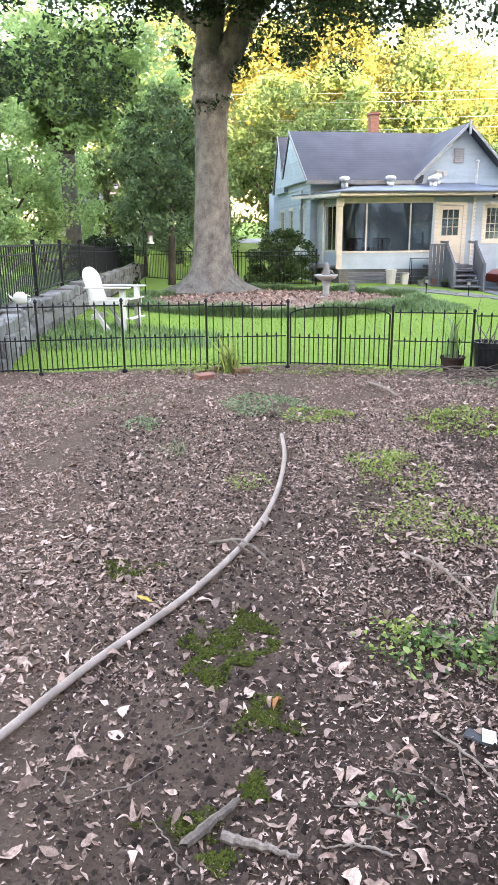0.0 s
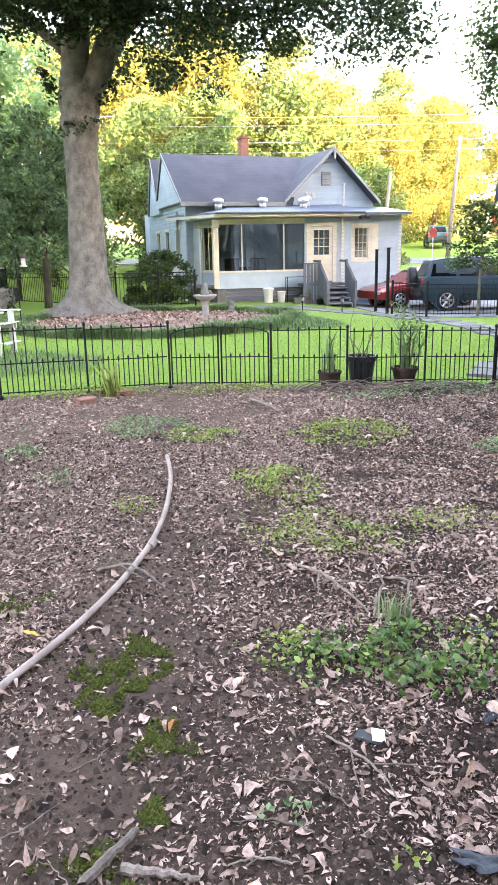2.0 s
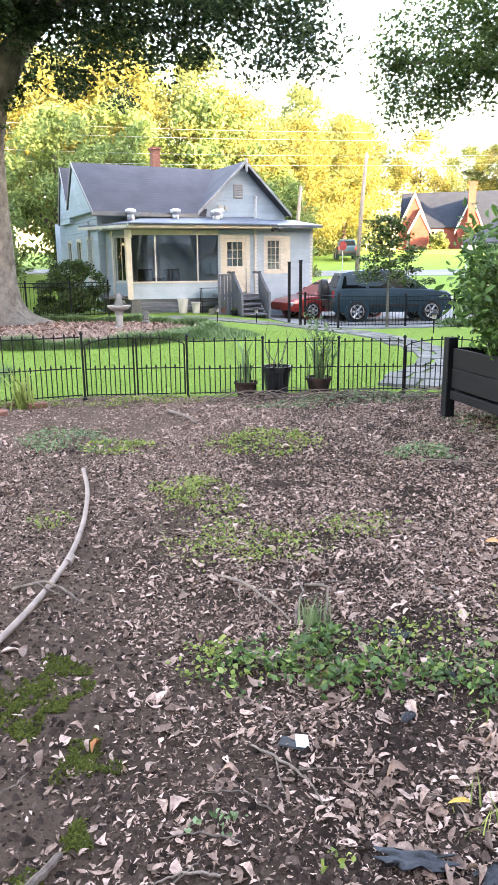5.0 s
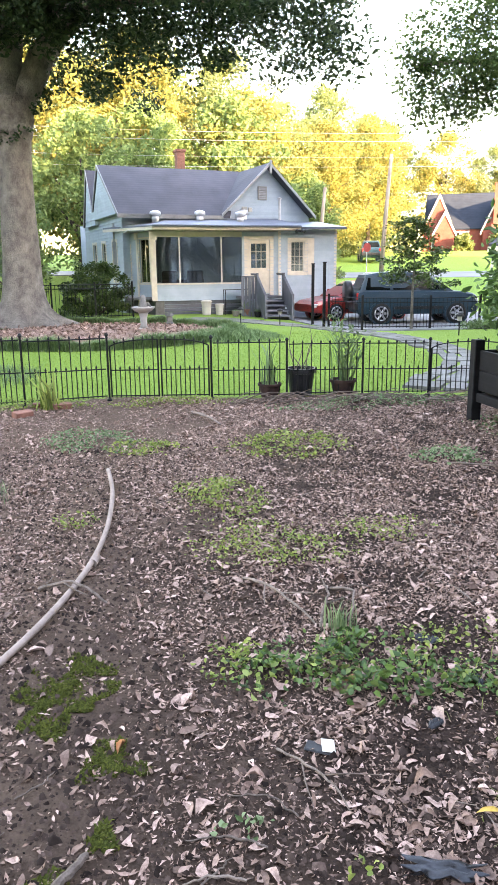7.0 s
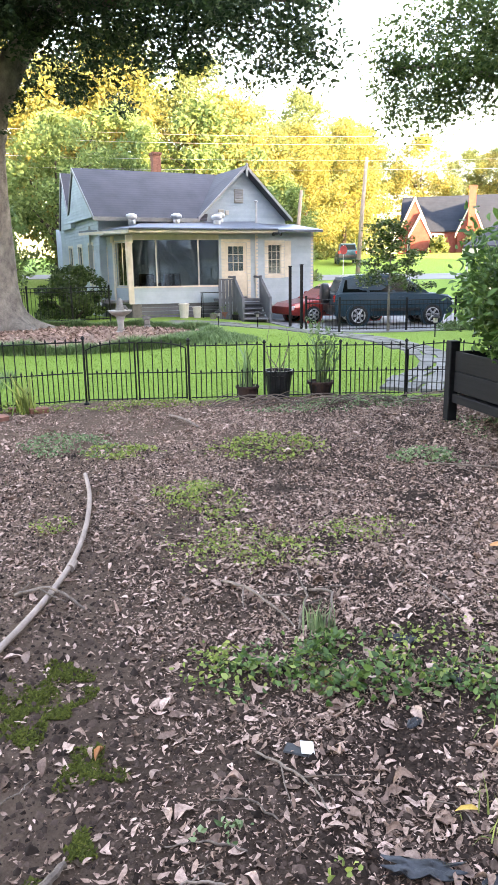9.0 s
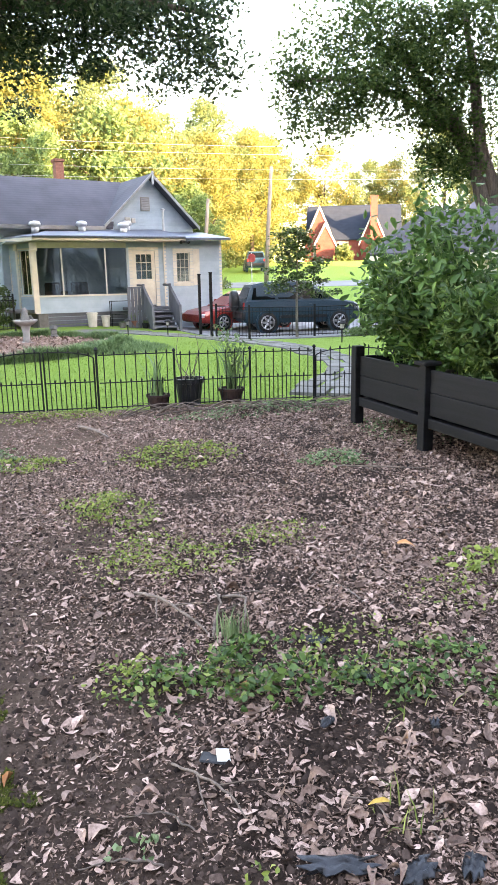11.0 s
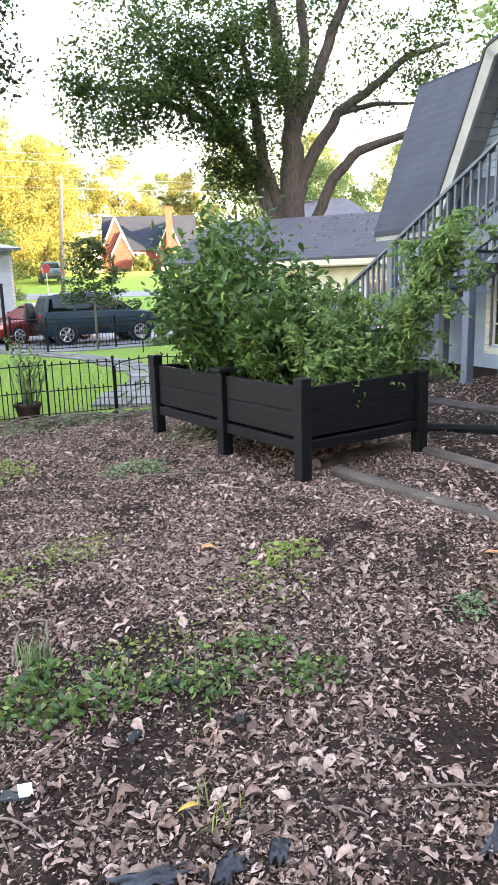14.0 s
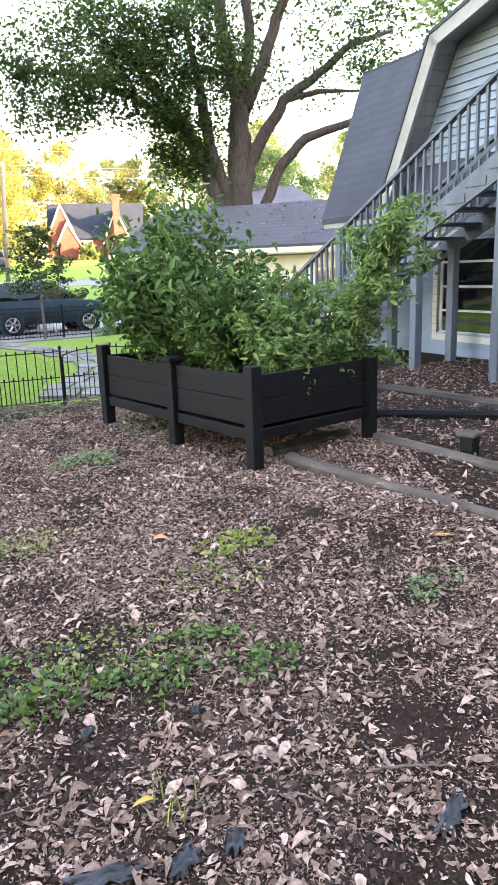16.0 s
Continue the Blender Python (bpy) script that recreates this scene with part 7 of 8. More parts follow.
def build_litter():
    rng = np.random.default_rng(101)
    p = yard_points(72000, rng, power=0.95)
    size = rng.gamma(3.0, 0.0092, len(p)).clip(0.010, 0.080)
    tagged(curled("fallen_leaves", p + (0, 0, 0.001), size, LITTER, rng, 0.45, 0.18, 0.44), "layer of dry pinkish-tan leaves over the bare earth", "leaves", kind="stuff")
    p = yard_points(150000, rng, power=0.95)
    q = leaves("leaf_fragments", p + (0, 0, 0.003), rng.gamma(3, 0.0048, len(p)).clip(0.005, 0.028), LITTER, rng, 0.35, 0.42, 0.16)
    tagged(q, "broken pale bits of dry leaf over the earth", "leaves", kind="stuff")
    p = yard_points(150000, rng, 2.6, 8.5, 0.9)
    q = leaves("leaf_fragments", p + (0, 0, 0.004), rng.gamma(3, 0.0072, len(p)).clip(0.008, 0.04), LITTER, rng, 0.35, 0.45, 0.16)
    tagged(q, "pale broken leaves over the trodden earth", "leaves", kind="stuff")
    p = yard_points(260000, rng, power=1.05)
    q = leaves("leaf_crumbs", p + (0, 0, 0.004), rng.gamma(3, 0.0048, len(p)).clip(0.004, 0.04), DEBRIS, rng, 0.3, 0.34, 0.12)
    tagged(q, "brown leaf crumbs, chips and pebbly earth", "debris", kind="stuff")
    p = yard_points(90000, rng, 0.9, 3.6, 1.1)
    q = leaves("leaf_crumbs", p + (0, 0, 0.002), rng.gamma(3, 0.0030, len(p)).clip(0.003, 0.02), DEBRIS, rng, 0.4, 0.4, 0.15)
    tagged(q, "fine dark crumbs of leaf and earth", "debris", kind="stuff")
    x, y = rng.uniform(-2.2, 4.6, 90000), 0.9 + 5.2 * rng.uniform(0, 1, 90000) ** 1.7
    keep = np.abs(x - 0.35 * y - 0.1) < 0.5 + 0.5 * y
    x, y = x[keep], y[keep]
    q = lumps("earth_crumbs", np.stack([x, y, height(x, y) + rumple(x, y)], 1), rng.gamma(2.2, 0.0062, len(x)).clip(0.004, 0.045), CLOD, rng)
    tagged(q, "loose dark crumbs and clods of damp earth", "earth", kind="stuff")
    # thinner litter on the dark earth towards the stair house
    for n, power, small in ((15000, 1.0, False), (50000, 1.0, True)):
        x, y = rng.uniform(3.2, 10.5, n), rng.uniform(0.8, 7.2, n)
        keep = (y < 8.4 - 0.25 * x) & (x - 3.2 > 0.3 * rng.uniform(0, 1, n)) & ((x - 8.6) * 0.966 - (y - 5.85) * 0.259 < 1.7)
        q = np.stack([x, y, height(x, y) + rumple(x, y) * smooth01((9 - x) / 2)], 1)[keep]
        if small:
            ob = leaves("leaf_crumbs", q + (0, 0, 0.004), rng.gamma(3, 0.0055, len(q)).clip(0.005, 0.045), DEBRIS, rng, 0.3, 0.36, 0.12)
        else:
            ob = curled("fallen_leaves", q + (0, 0, 0.002), rng.gamma(3.2, 0.0108, len(q)).clip(0.012, 0.085), LITTER, rng, 0.45, 0.2)
        tagged(ob, "scattered dry leaves and crumbs on the empty garden beds", "leaves", kind="stuff")
    # a thin scatter in the rest of the yard
    x, y = rng.uniform(-9, 8, 48000), rng.uniform(-9, 8, 48000)
    keep = (y < 0.9) | (x < -1.2 - 0.3 * y)
    keep &= (y < 8.2 + 0.13 * x) & (x > -3.0 - 0.7 * (8.5 - y))
    q = np.stack([x, y, height(x, y) + rumple(x, y) * smooth01((9 - np.abs(x)) / 2)], 1)[keep]
    tagged(leaves("fallen_leaves", q + (0, 0, 0.012), rng.gamma(3.2, 0.0105, len(q)).clip(0.012, 0.08), LITTER, rng, 0.25, 0.5, 0.15), "thin scatter of dry leaves over the yard", "leaves", kind="stuff")
    # the largest near leaves lie singly
    p = yard_points(900, rng, 1.15, 3.8, 1.0)[:270]
    for i, c in enumerate(p):
        L = curled("leaf", np.array([[0, 0, 0.0]]), [rng.uniform(0.045, 0.078)], LITTER, rng, 0.5, 0.15, 0.46)
        L.matrix_world = Matrix.Translation((c[0], c[1], c[2] + 0.004))
        L.parent = ground


build_litter()


# ---- plants of the raised planter ----
def stalk(parent, a, b, r, rad=0.012, bend=0.1, material=None):
    p = limb_points(a, b, r, bend, 6)
    link("stem", Geo().tube(p, [rad * (1 - 0.75 * k / 6) for k in range(7)], 5), material or STEM, parent)
    return p


def build_pepper():
    t = thing("garden_bush", "tall leafy dark green vegetable bush in the planter", "plant", m=pose(4.35, 5.35, 0.60))
    rng, r = np.random.default_rng(111), random.Random(111)
    pts = []
    for i in range(40):
        a, w = r.uniform(0, math.tau), r.uniform(0.1, 0.86)
        high = 1.62 * (1 - 0.5 * (w / 0.86) ** 1.5) * r.uniform(0.62, 1.0)
        p = stalk(t, (0.35 * w * math.cos(a), 0.75 * w * math.sin(a), 0), (w * math.cos(a) - 0.08, 1.05 * w * math.sin(a), high), r, 0.011, 0.06)
        for k in range(1, 7):
            for _ in range(26):
                pts.append(p[k] + Vector((r.gauss(0, 0.11), r.gauss(0, 0.11), r.gauss(-0.02, 0.10))))
    for i in range(9):
        p = stalk(t, (-0.3, -0.1 + 0.06 * i, 0.4), (-0.95 + 0.04 * i, 0.0 + 0.06 * i, 0.45 + 0.11 * i), r, 0.009, 0.1)
        pts += [p[k] + Vector((r.gauss(0, 0.05), r.gauss(0, 0.07), r.gauss(0, 0.06))) for k in range(2, 7) for _ in range(6)]
    pts = np.array([tuple(q) for q in pts])
    ob = leaves("leaves", pts, rng.uniform(0.05, 0.125, len(pts)), PEPPERLEAF, rng, 0.75, 0.46, 0.12, True)
    under(ob, t)


def build_tomatoes():
    rng, r = np.random.default_rng(121), random.Random(121)
    t = thing("tomato_plant", "sprawling tomato plants with feathery leaves and pale stems", "plant", m=pose(4.55, 4.35, 0.60))
    pts, sizes = [], []

    def dress(p, dense, s):
        for k in range(1, len(p)):
            for _ in range(dense):
                f = r.random()
                c = p[k - 1].lerp(p[k], f)
                d = Vector((r.gauss(0, 1), r.gauss(0, 1), r.gauss(-0.25, 0.6))).normalized()
                L = r.uniform(0.08, 0.2)
                for j in range(7):
                    g = (j + 1) / 7
                    pts.append(c + d * L * g + Vector((r.gauss(0, 0.016), r.gauss(0, 0.016), -0.05 * g * g + r.gauss(0, 0.012))))
                    sizes.append(s * r.uniform(0.6, 1.3))
    for i in range(46):
        a, b = r.uniform(-0.75, 0.5), r.uniform(-0.42, 0.7)
        end = (a * 1.0 + r.uniform(-0.2, 0.3), b + r.uniform(-0.25, 0.15), r.uniform(0.3, 0.86))
        dress(stalk(t, (a * 0.7, b * 0.8, 0), end, r, 0.011, 0.16), 6, 0.068)
    # the tallest vines lean out over the corner and spread in a loose head
    for i in range(12):
        b = Vector((0.34 + 0.03 * i, -0.3 + 0.05 * i, 0.1))
        head = Vector((0.42 + r.uniform(-0.15, 0.35), -0.62 + r.uniform(-0.2, 0.3), r.uniform(0.75, 1.18)))
        dress(stalk(t, b, head, r, 0.012, 0.08), 4, 0.066)
        for _ in range(1):
            dress(stalk(t, head, head + Vector((r.uniform(-0.3, 0.55), r.uniform(-0.4, 0.2), r.uniform(-0.15, 0.34))), r, 0.007, 0.2), 3, 0.066)
    for i in range(12):
        p = stalk(t, (-0.2 + 0.07 * i, -0.2, 0.1), (-0.45 + 0.115 * i, -0.5, r.uniform(-0.02, 0.5)), r, 0.010, 0.25)
        dress(p, 5, 0.06)
    ob = leaves("leaves", np.array([tuple(q) for q in pts]), np.array(sizes), TOMATOLEAF, rng, 0.8, 0.40, 0.12, True)
    under(ob, t)
    for q in ((0.02, -0.33, 0.42), (0.3, -0.2, 0.5), (-0.3, -0.3, 0.38)):
        link("tomato", Geo().lathe([(0.006, -0.028), (0.022, -0.022), (0.031, 0.0), (0.024, 0.02), (0.006, 0.026)], 12, q), STEM, t, "small green unripe tomato", True)


build_pepper()
build_tomatoes()


# ---- the yard's small things ----
def gz(x, y):
    return float(height(x, y) + rumple(x, y))


HOSE = [(-1.55, 0.75), (-1.20, 1.32), (-0.82, 1.91), (-0.72, 2.11), (-0.56, 2.37), (-0.38, 2.64), (-0.22, 2.96), (-0.09, 3.28), (0.03, 3.64), (0.13, 4.13), (0.2, 4.69), (0.205, 5.28)]
pipe = thing("water_pipe", "curved dusty pale plastic pipe lying across the yard", "pipe")
line = np.array(along(HOSE, 80))
for _ in range(12):
    line[1:-1] = (line[:-2] + 2 * line[1:-1] + line[2:]) / 4
link("tube", Geo().tube([(x, y, gz(x, y) + 0.024) for x, y in line.tolist()], 0.0150, 10), PIPE, pipe, smooth=True)
link("coupling", Geo().tube([(0.005, 3.56, gz(0, 3.56) + 0.019), (0.03, 3.65, gz(0, 3.65) + 0.019)], 0.024, 10), PIPE, pipe)


def twig(pts, r0, label, lift=0.012, group="twigs", name="twig", seed=1, fork=0):
    rng = random.Random(seed)
    t = thing(name, label, "stick", group, m=pose(*pts[0], gz(*pts[0])))
    inv = t.matrix_world.inverted()
    q = [Vector((x + rng.uniform(-0.006, 0.006), y + rng.uniform(-0.006, 0.006), gz(x, y) + r0 + lift * math.sin(math.pi * i / (len(along(pts, 14)) - 1)))) for i, (x, y) in enumerate(along(pts, 14))]
    link("branch", Geo(inv).tube(q, [r0 * (1 - 0.5 * i / 13) * rng.uniform(0.85, 1.15) for i in range(14)], 7), TWIG, t)
    for k in range(fork):
        b = q[4 + 3 * k]
        d = (q[6] - q[4]).normalized()
        s = Vector((-d.y, d.x, 0.3)) * (1 if k % 2 else -1)
        link("fork", Geo(inv).tube([b, b + d * 0.07 + s * 0.05, b + d * 0.16 + s * 0.10], [r0 * 0.6, r0 * 0.45, r0 * 0.2], 5), TWIG, t)
    return t


twig([(-0.24, 1.50), (-0.10, 1.65)], 0.017, "short thick broken grey stick with a splintered end", 0.003, name="stick", seed=2)
twig([(-0.14, 1.535), (0.04, 1.47)], 0.014, "dark fallen stick beside a broken one", 0.003, name="stick", seed=3)
twig([(1.22, 7.35), (1.30, 6.95), (1.36, 6.62)], 0.018, "pale curved bare stick near the gate", 0.03, name="stick", seed=4)
twig([(0.71, 3.2), (0.80, 2.95), (0.90, 2.66)], 0.008, "thin bare fallen twig in the weeds", 0.05, seed=5, fork=2)
twig([(0.90, 2.64), (1.0, 2.8), (1.06, 3.02)], 0.007, "thin forked grey twig in the weeds", 0.06, seed=6, fork=2)
twig([(1.08, 2.98), (1.14, 2.83), (1.03, 2.63)], 0.008, "curled bare twig among leaves", 0.04, seed=7)
twig([(-0.25, 3.33), (-0.10, 3.28), (0.05, 3.13)], 0.010, "dark twig lying over the pipe", 0.045, seed=8, fork=1)
twig([(0.50, 1.95), (0.60, 1.72), (0.62, 1.60)], 0.005, "thin dead twig on dark earth", 0.02, seed=9, fork=2)
twig([(1.55, 1.15), (1.72, 0.98)], 0.006, "thin pale twig on the leaf litter", 0.01, seed=10)
twig([(2.7, 4.75), (3.1, 4.4), (3.35, 4.35)], 0.008, "thin dead branch near the planter", 0.03, seed=11, fork=2)
rt = random.Random(40)
for i in range(70):
    y = 1.1 + 6.5 * rt.random() ** 1.4
    x = rt.uniform(-0.5, 0.75) * (0.8 + 0.75 * y) + 0.4
    a, L = rt.uniform(0, math.pi), rt.uniform(0.08, 0.28)
    twig([(x, y), (x + L * 0.5 * math.cos(a) + rt.uniform(-0.02, 0.02), y + L * 0.5 * math.sin(a)), (x + L * math.cos(a + 0.2), y + L * math.sin(a + 0.2))], rt.uniform(0.002, 0.0045), "thin dry twig on the leaf litter", 0.012, seed=50 + i)
rv = random.Random(41)
for i in range(46):
    x = rv.uniform(1.7, 4.2)
    y = 7.62 - 0.23 * (x - 2.4) + rv.uniform(-0.14, 0.1)
    L = rv.uniform(0.4, 0.9)
    twig([(x, y), (x + L / 2, y - 0.12 * L + rv.uniform(-0.1, 0.1)), (x + L, y - 0.25 * L)], rv.uniform(0.004, 0.008), "pale dry vine stem heaped along the fence foot", rv.uniform(0.03, 0.14), "vine heap", "vine", 200 + i)

for x, y, a, tilt, lab in ((-0.50, 7.62, 35, 8, "loose old red brick lying askew on the earth"), (-0.10, 8.06, 12, 3, "loose orange-red brick near the fence"), (-0.32, 8.22, 5, 0, "dark red brick half sunk by the fence"), (-2.9, 7.6, 5, 0, "old brick beside the fence post")):
    b = link("brick", Geo().box(-0.10, -0.05, -0.01, 0.10, 0.05, 0.058, 0.006), BRICK)
    b.matrix_world = pose(x, y, gz(x, y), tilt, 0, a)
    tagged(b, lab, "brick", "loose bricks")


def weeds(x, y, rx, ry, n, size, material, label, seed, high=0.07, stems=True):
    rng = np.random.default_rng(seed)
    n = int(n * 1.7)
    size *= 0.74 if material is IVYLEAF else 0.66
    n = int(n * 1.05) if material is IVYLEAF else int(n * 1.35)
    a, d = rng.uniform(0, math.tau, n), np.sqrt(rng.uniform(0, 1, n)) ** 1.2
    px, py = x + rx * d * np.cos(a) + rng.normal(0, rx * 0.12, n), y + ry * d * np.sin(a) + rng.normal(0, ry * 0.12, n)
    gap = np.sin(px * 21 / (rx * 3 + 0.3) + seed + 2 * np.sin(py * 9)) + np.sin(py * 17 / (ry * 3 + 0.3) + 2 * np.sin(px * 11 + seed)) + rng.normal(0, 0.8, n) > -0.35
    px, py, d = px[gap], py[gap], d[gap]
    n = len(px)
    z = height(px, py) + rumple(px, py) + 0.022 + high * rng.uniform(0, 1, n) * np.clip(1.1 - d, 0.15, 1)
    ob = leaves("weeds", np.stack([px, py, z], 1), rng.uniform(0.35, 1.35, n) * size, material, rng, 0.5, 0.66, 0.14, True)
    tagged(ob, label, "weeds", kind="stuff")


def tuft(x, y, r, n, high, material, label, seed, lean=0.9):
    rng = np.random.default_rng(seed)
    px, py = x + rng.normal(0, r, n), y + rng.normal(0, r, n)
    ob = blades("grass_tuft", np.stack([px, py, height(px, py) + rumple(px, py) - 0.003], 1), rng.uniform(0.5, 1.2, n) * high, material, rng, lean, 0.035)
    tagged(ob, label, "grass", kind="stuff")


weeds(0.80, 2.36, 0.34, 0.20, 520, 0.042, IVYLEAF, "dense patch of dark green creeper among leaves", 301, 0.10)
weeds(1.02, 2.16, 0.24, 0.16, 230, 0.045, IVYLEAF, "dark green creeper trailing over leaf litter", 302, 0.08)
weeds(1.45, 2.02, 0.36, 0.17, 420, 0.038, IVYLEAF, "low green creeper among dry leaves", 303, 0.08)
weeds(0.52, 2.46, 0.18, 0.16, 130, 0.036, WEEDLEAF, "yellow-green creeping weeds", 304, 0.05)
weeds(1.72, 1.78, 0.16, 0.12, 150, 0.034, IVYLEAF, "small green creeper tuft", 305, 0.06)
weeds(1.22, 2.3, 0.5, 0.2, 260, 0.028, WEEDLEAF, "scattered pale green weeds", 306, 0.05)
weeds(0.86, 4.42, 0.30, 0.40, 620, 0.036, WEEDLEAF, "yellow-green clover-like weed patch", 307, 0.10)
weeds(0.85, 3.62, 0.34, 0.36, 420, 0.030, WEEDLEAF, "low yellow-green weeds in the leaf litter", 308, 0.05)
weeds(1.75, 5.70, 0.50, 0.42, 560, 0.045, WEEDLEAF, "pale green ground weeds", 309, 0.06)
weeds(0.12, 6.30, 0.42, 0.45, 620, 0.04, WEEDBLUE, "grey-green low weed patch", 310, 0.11)
weeds(0.55, 5.95, 0.32, 0.3, 320, 0.04, WEEDLEAF, "yellow-green weeds beside the grey-green patch", 311, 0.06)
weeds(-0.90, 5.70, 0.16, 0.2, 170, 0.034, WEEDBLUE, "small grey-green weed tuft", 312, 0.08)
weeds(-0.06, 4.24, 0.13, 0.14, 90, 0.032, WEEDLEAF, "small yellow-green weed tuft", 313, 0.06)
weeds(1.62, 3.62, 0.32, 0.24, 240, 0.030, WEEDLEAF, "thin yellow-green weeds", 314, 0.06)
weeds(1.1, 3.45, 0.3, 0.22, 260, 0.028, WEEDLEAF, "thin weeds in leaf litter", 315, 0.05)
weeds(2.84, 4.92, 0.30, 0.26, 260, 0.045, WEEDBLUE, "pale broad-leaved weed near the planter", 316, 0.10)
weeds(2.50, 2.78, 0.26, 0.16, 110, 0.06, WEEDLEAF, "light green broad-leaved seedlings", 317, 0.06)
weeds(2.1, 2.5, 0.3, 0.2, 130, 0.03, WEEDLEAF, "scattered small weeds", 318, 0.05)
weeds(2.75, 1.72, 0.22, 0.12, 130, 0.035, WEEDBLUE, "small grey-green weeds", 319, 0.05)
weeds(3.3, 7.3, 1.2, 0.35, 800, 0.04, WEEDBLUE, "low weeds along the fence foot", 320, 0.08)
weeds(1.1, 7.95, 0.75, 0.22, 420, 0.04, WEEDLEAF, "weeds under the garden gate", 321, 0.08)
weeds(-0.5, 8.12, 0.7, 0.2, 320, 0.045, WEEDLEAF, "weeds along the fence foot", 322, 0.14)
weeds(3.9, 5.6, 0.3, 0.6, 300, 0.035, WEEDBLUE, "weeds at the planter's legs", 323, 0.10)
weeds(0.56, 1.42, 0.05, 0.05, 9, 0.036, WEEDLEAF, "single bright green seedling", 324, 0.06)
weeds(0.3, 1.62, 0.08, 0.05, 16, 0.04, WEEDBLUE, "small round-leaved seedling", 325, 0.04)
weeds(-1.6, 6.6, 0.9, 0.5, 220, 0.03, WEEDBLUE, "sparse weeds on bare earth", 326, 0.04)
tuft(0.98, 2.60, 0.03, 45, 0.13, WEEDBLUE, "upright grey-green grass tuft", 331, 0.3)
tuft(1.01, 1.47, 0.04, 14, 0.09, WEEDLEAF, "small flopping grass tuft", 332)
tuft(1.30, 1.98, 0.1, 26, 0.07, WEEDLEAF, "thin grass in the creeper", 333)
tuft(-0.55, 5.0, 0.1, 60, 0.08, WEEDBLUE, "thin grass on bare earth", 334)
tuft(2.9, 2.05, 0.18, 50, 0.05, WEEDBLUE, "grass tuft in the leaf litter", 335)
tuft(-0.25, 8.05, 0.06, 40, 0.4, WEEDLEAF, "tall bright green weed at the fence", 336, 0.6)


def moss(x, y, rx, ry, n, seed, label):
    n *= 2
    rng = np.random.default_rng(seed)
    a, d = rng.uniform(0, math.tau, n), np.sqrt(rng.uniform(0, 1, n))
    w = 1 + 0.35 * np.sin(3 * a + seed) + 0.2 * np.sin(7 * a)
    px, py = x + rx * d * w * np.cos(a), y + ry * d * w * np.sin(a)
    keep = (np.sin(px * 29 + seed + 2 * np.sin(py * 17)) + np.sin(py * 23 + 2 * np.sin(px * 19)) + rng.normal(0, 0.7, n)) > -0.1
    px, py = px[keep], py[keep]
    ob = blades("moss", np.stack([px, py, height(px, py) + rumple(px, py) - 0.002], 1), rng.uniform(0.005, 0.012, len(px)), MOSS, rng, 1.2, 0.5)
    tagged(ob, label, "moss", kind="stuff")


moss(-0.17, 2.40, 0.15, 0.17, 5200, 1, "cushion of green moss on bare earth")
moss(-0.06, 2.60, 0.10, 0.10, 2200, 2, "small green moss patch")
moss(-0.01, 2.02, 0.09, 0.09, 2200, 3, "green moss cushion among leaves")
moss(-0.06, 1.71, 0.035, 0.05, 700, 4, "tiny moss cushion")
moss(-0.24, 1.57, 0.09, 0.05, 1000, 5, "thin moss film on dark earth")
moss(-0.15, 1.47, 0.04, 0.03, 500, 6, "tiny moss cushion")
moss(-0.62, 3.05, 0.12, 0.12, 1300, 7, "faint green moss on the trodden earth")


# torn sheeting, a dropped tool, single standout leaves
def sheet(x, y, w, d, a, seed, label):
    rng = random.Random(seed)
    n = 9
    pts, low = [], []
    for j in range(n + 1):
        for i in range(n + 1):
            u, v = i / n - 0.5, j / n - 0.5
            rag = 1 + 0.25 * math.sin(i * 2.1 + seed) + 0.15 * math.sin(j * 3.3)
            pts.append((u * w * (1 + 0.3 * math.sin(j * 1.7 + seed)), v * d * rag, 0.008 + 0.018 * abs(math.sin(3 * u * 3 + seed) * math.cos(v * 7 + seed)) + rng.uniform(0, 0.006)))
    m = (n + 1) ** 2
    f = [(j * (n + 1) + i, j * (n + 1) + i + 1, (j + 1) * (n + 1) + i + 1, (j + 1) * (n + 1) + i) for j in range(n) for i in range(n)]
    low = [(p[0], p[1], p[2] - 0.003) for p in pts]
    g = Geo().add(pts + low, f + [tuple(reversed([q + m for q in k])) for k in f])
    ob = link("plastic_sheet", g, TARP, smooth=True)
    ob.matrix_world = pose(x, y, gz(x, y) + 0.004, 0, 0, a)
    tagged(ob, label, "plastic sheet", "torn sheeting")


for q in ((0.76, 1.37, 0.17, 0.06, -25, 1), (0.93, 1.27, 0.10, 0.06, 10, 2), (1.06, 1.22, 0.08, 0.05, 40, 3), (1.03, 1.90, 0.05, 0.03, 20, 4), (1.26, 2.38, 0.08, 0.05, -30, 5), (1.33, 1.72, 0.05, 0.03, 60, 6), (1.55, 0.88, 0.16, 0.05, 15, 7), (1.30, 2.08, 0.05, 0.03, 80, 8)):
    sheet(*q, "crumpled scrap of torn black plastic sheeting" if q[5] % 2 else "small torn black plastic scrap in the leaves")
tag_card = thing("plant_tag", "crumpled black plastic pot scrap with a white card", "litter", m=pose(0.64, 1.90, gz(0.64, 1.9), 0, 0, -35))
link("scrap", Geo().box(-0.06, -0.03, 0.004, 0.035, 0.02, 0.012, 0.004), BLACKPLASTIC, tag_card)
link("card", Geo(pose(0.012, 0.0, 0.018, 4, 8, 20)).box(-0.020, -0.028, -0.0015, 0.022, 0.03, 0.0015, 0.001), WHITE, tag_card, "small white card")
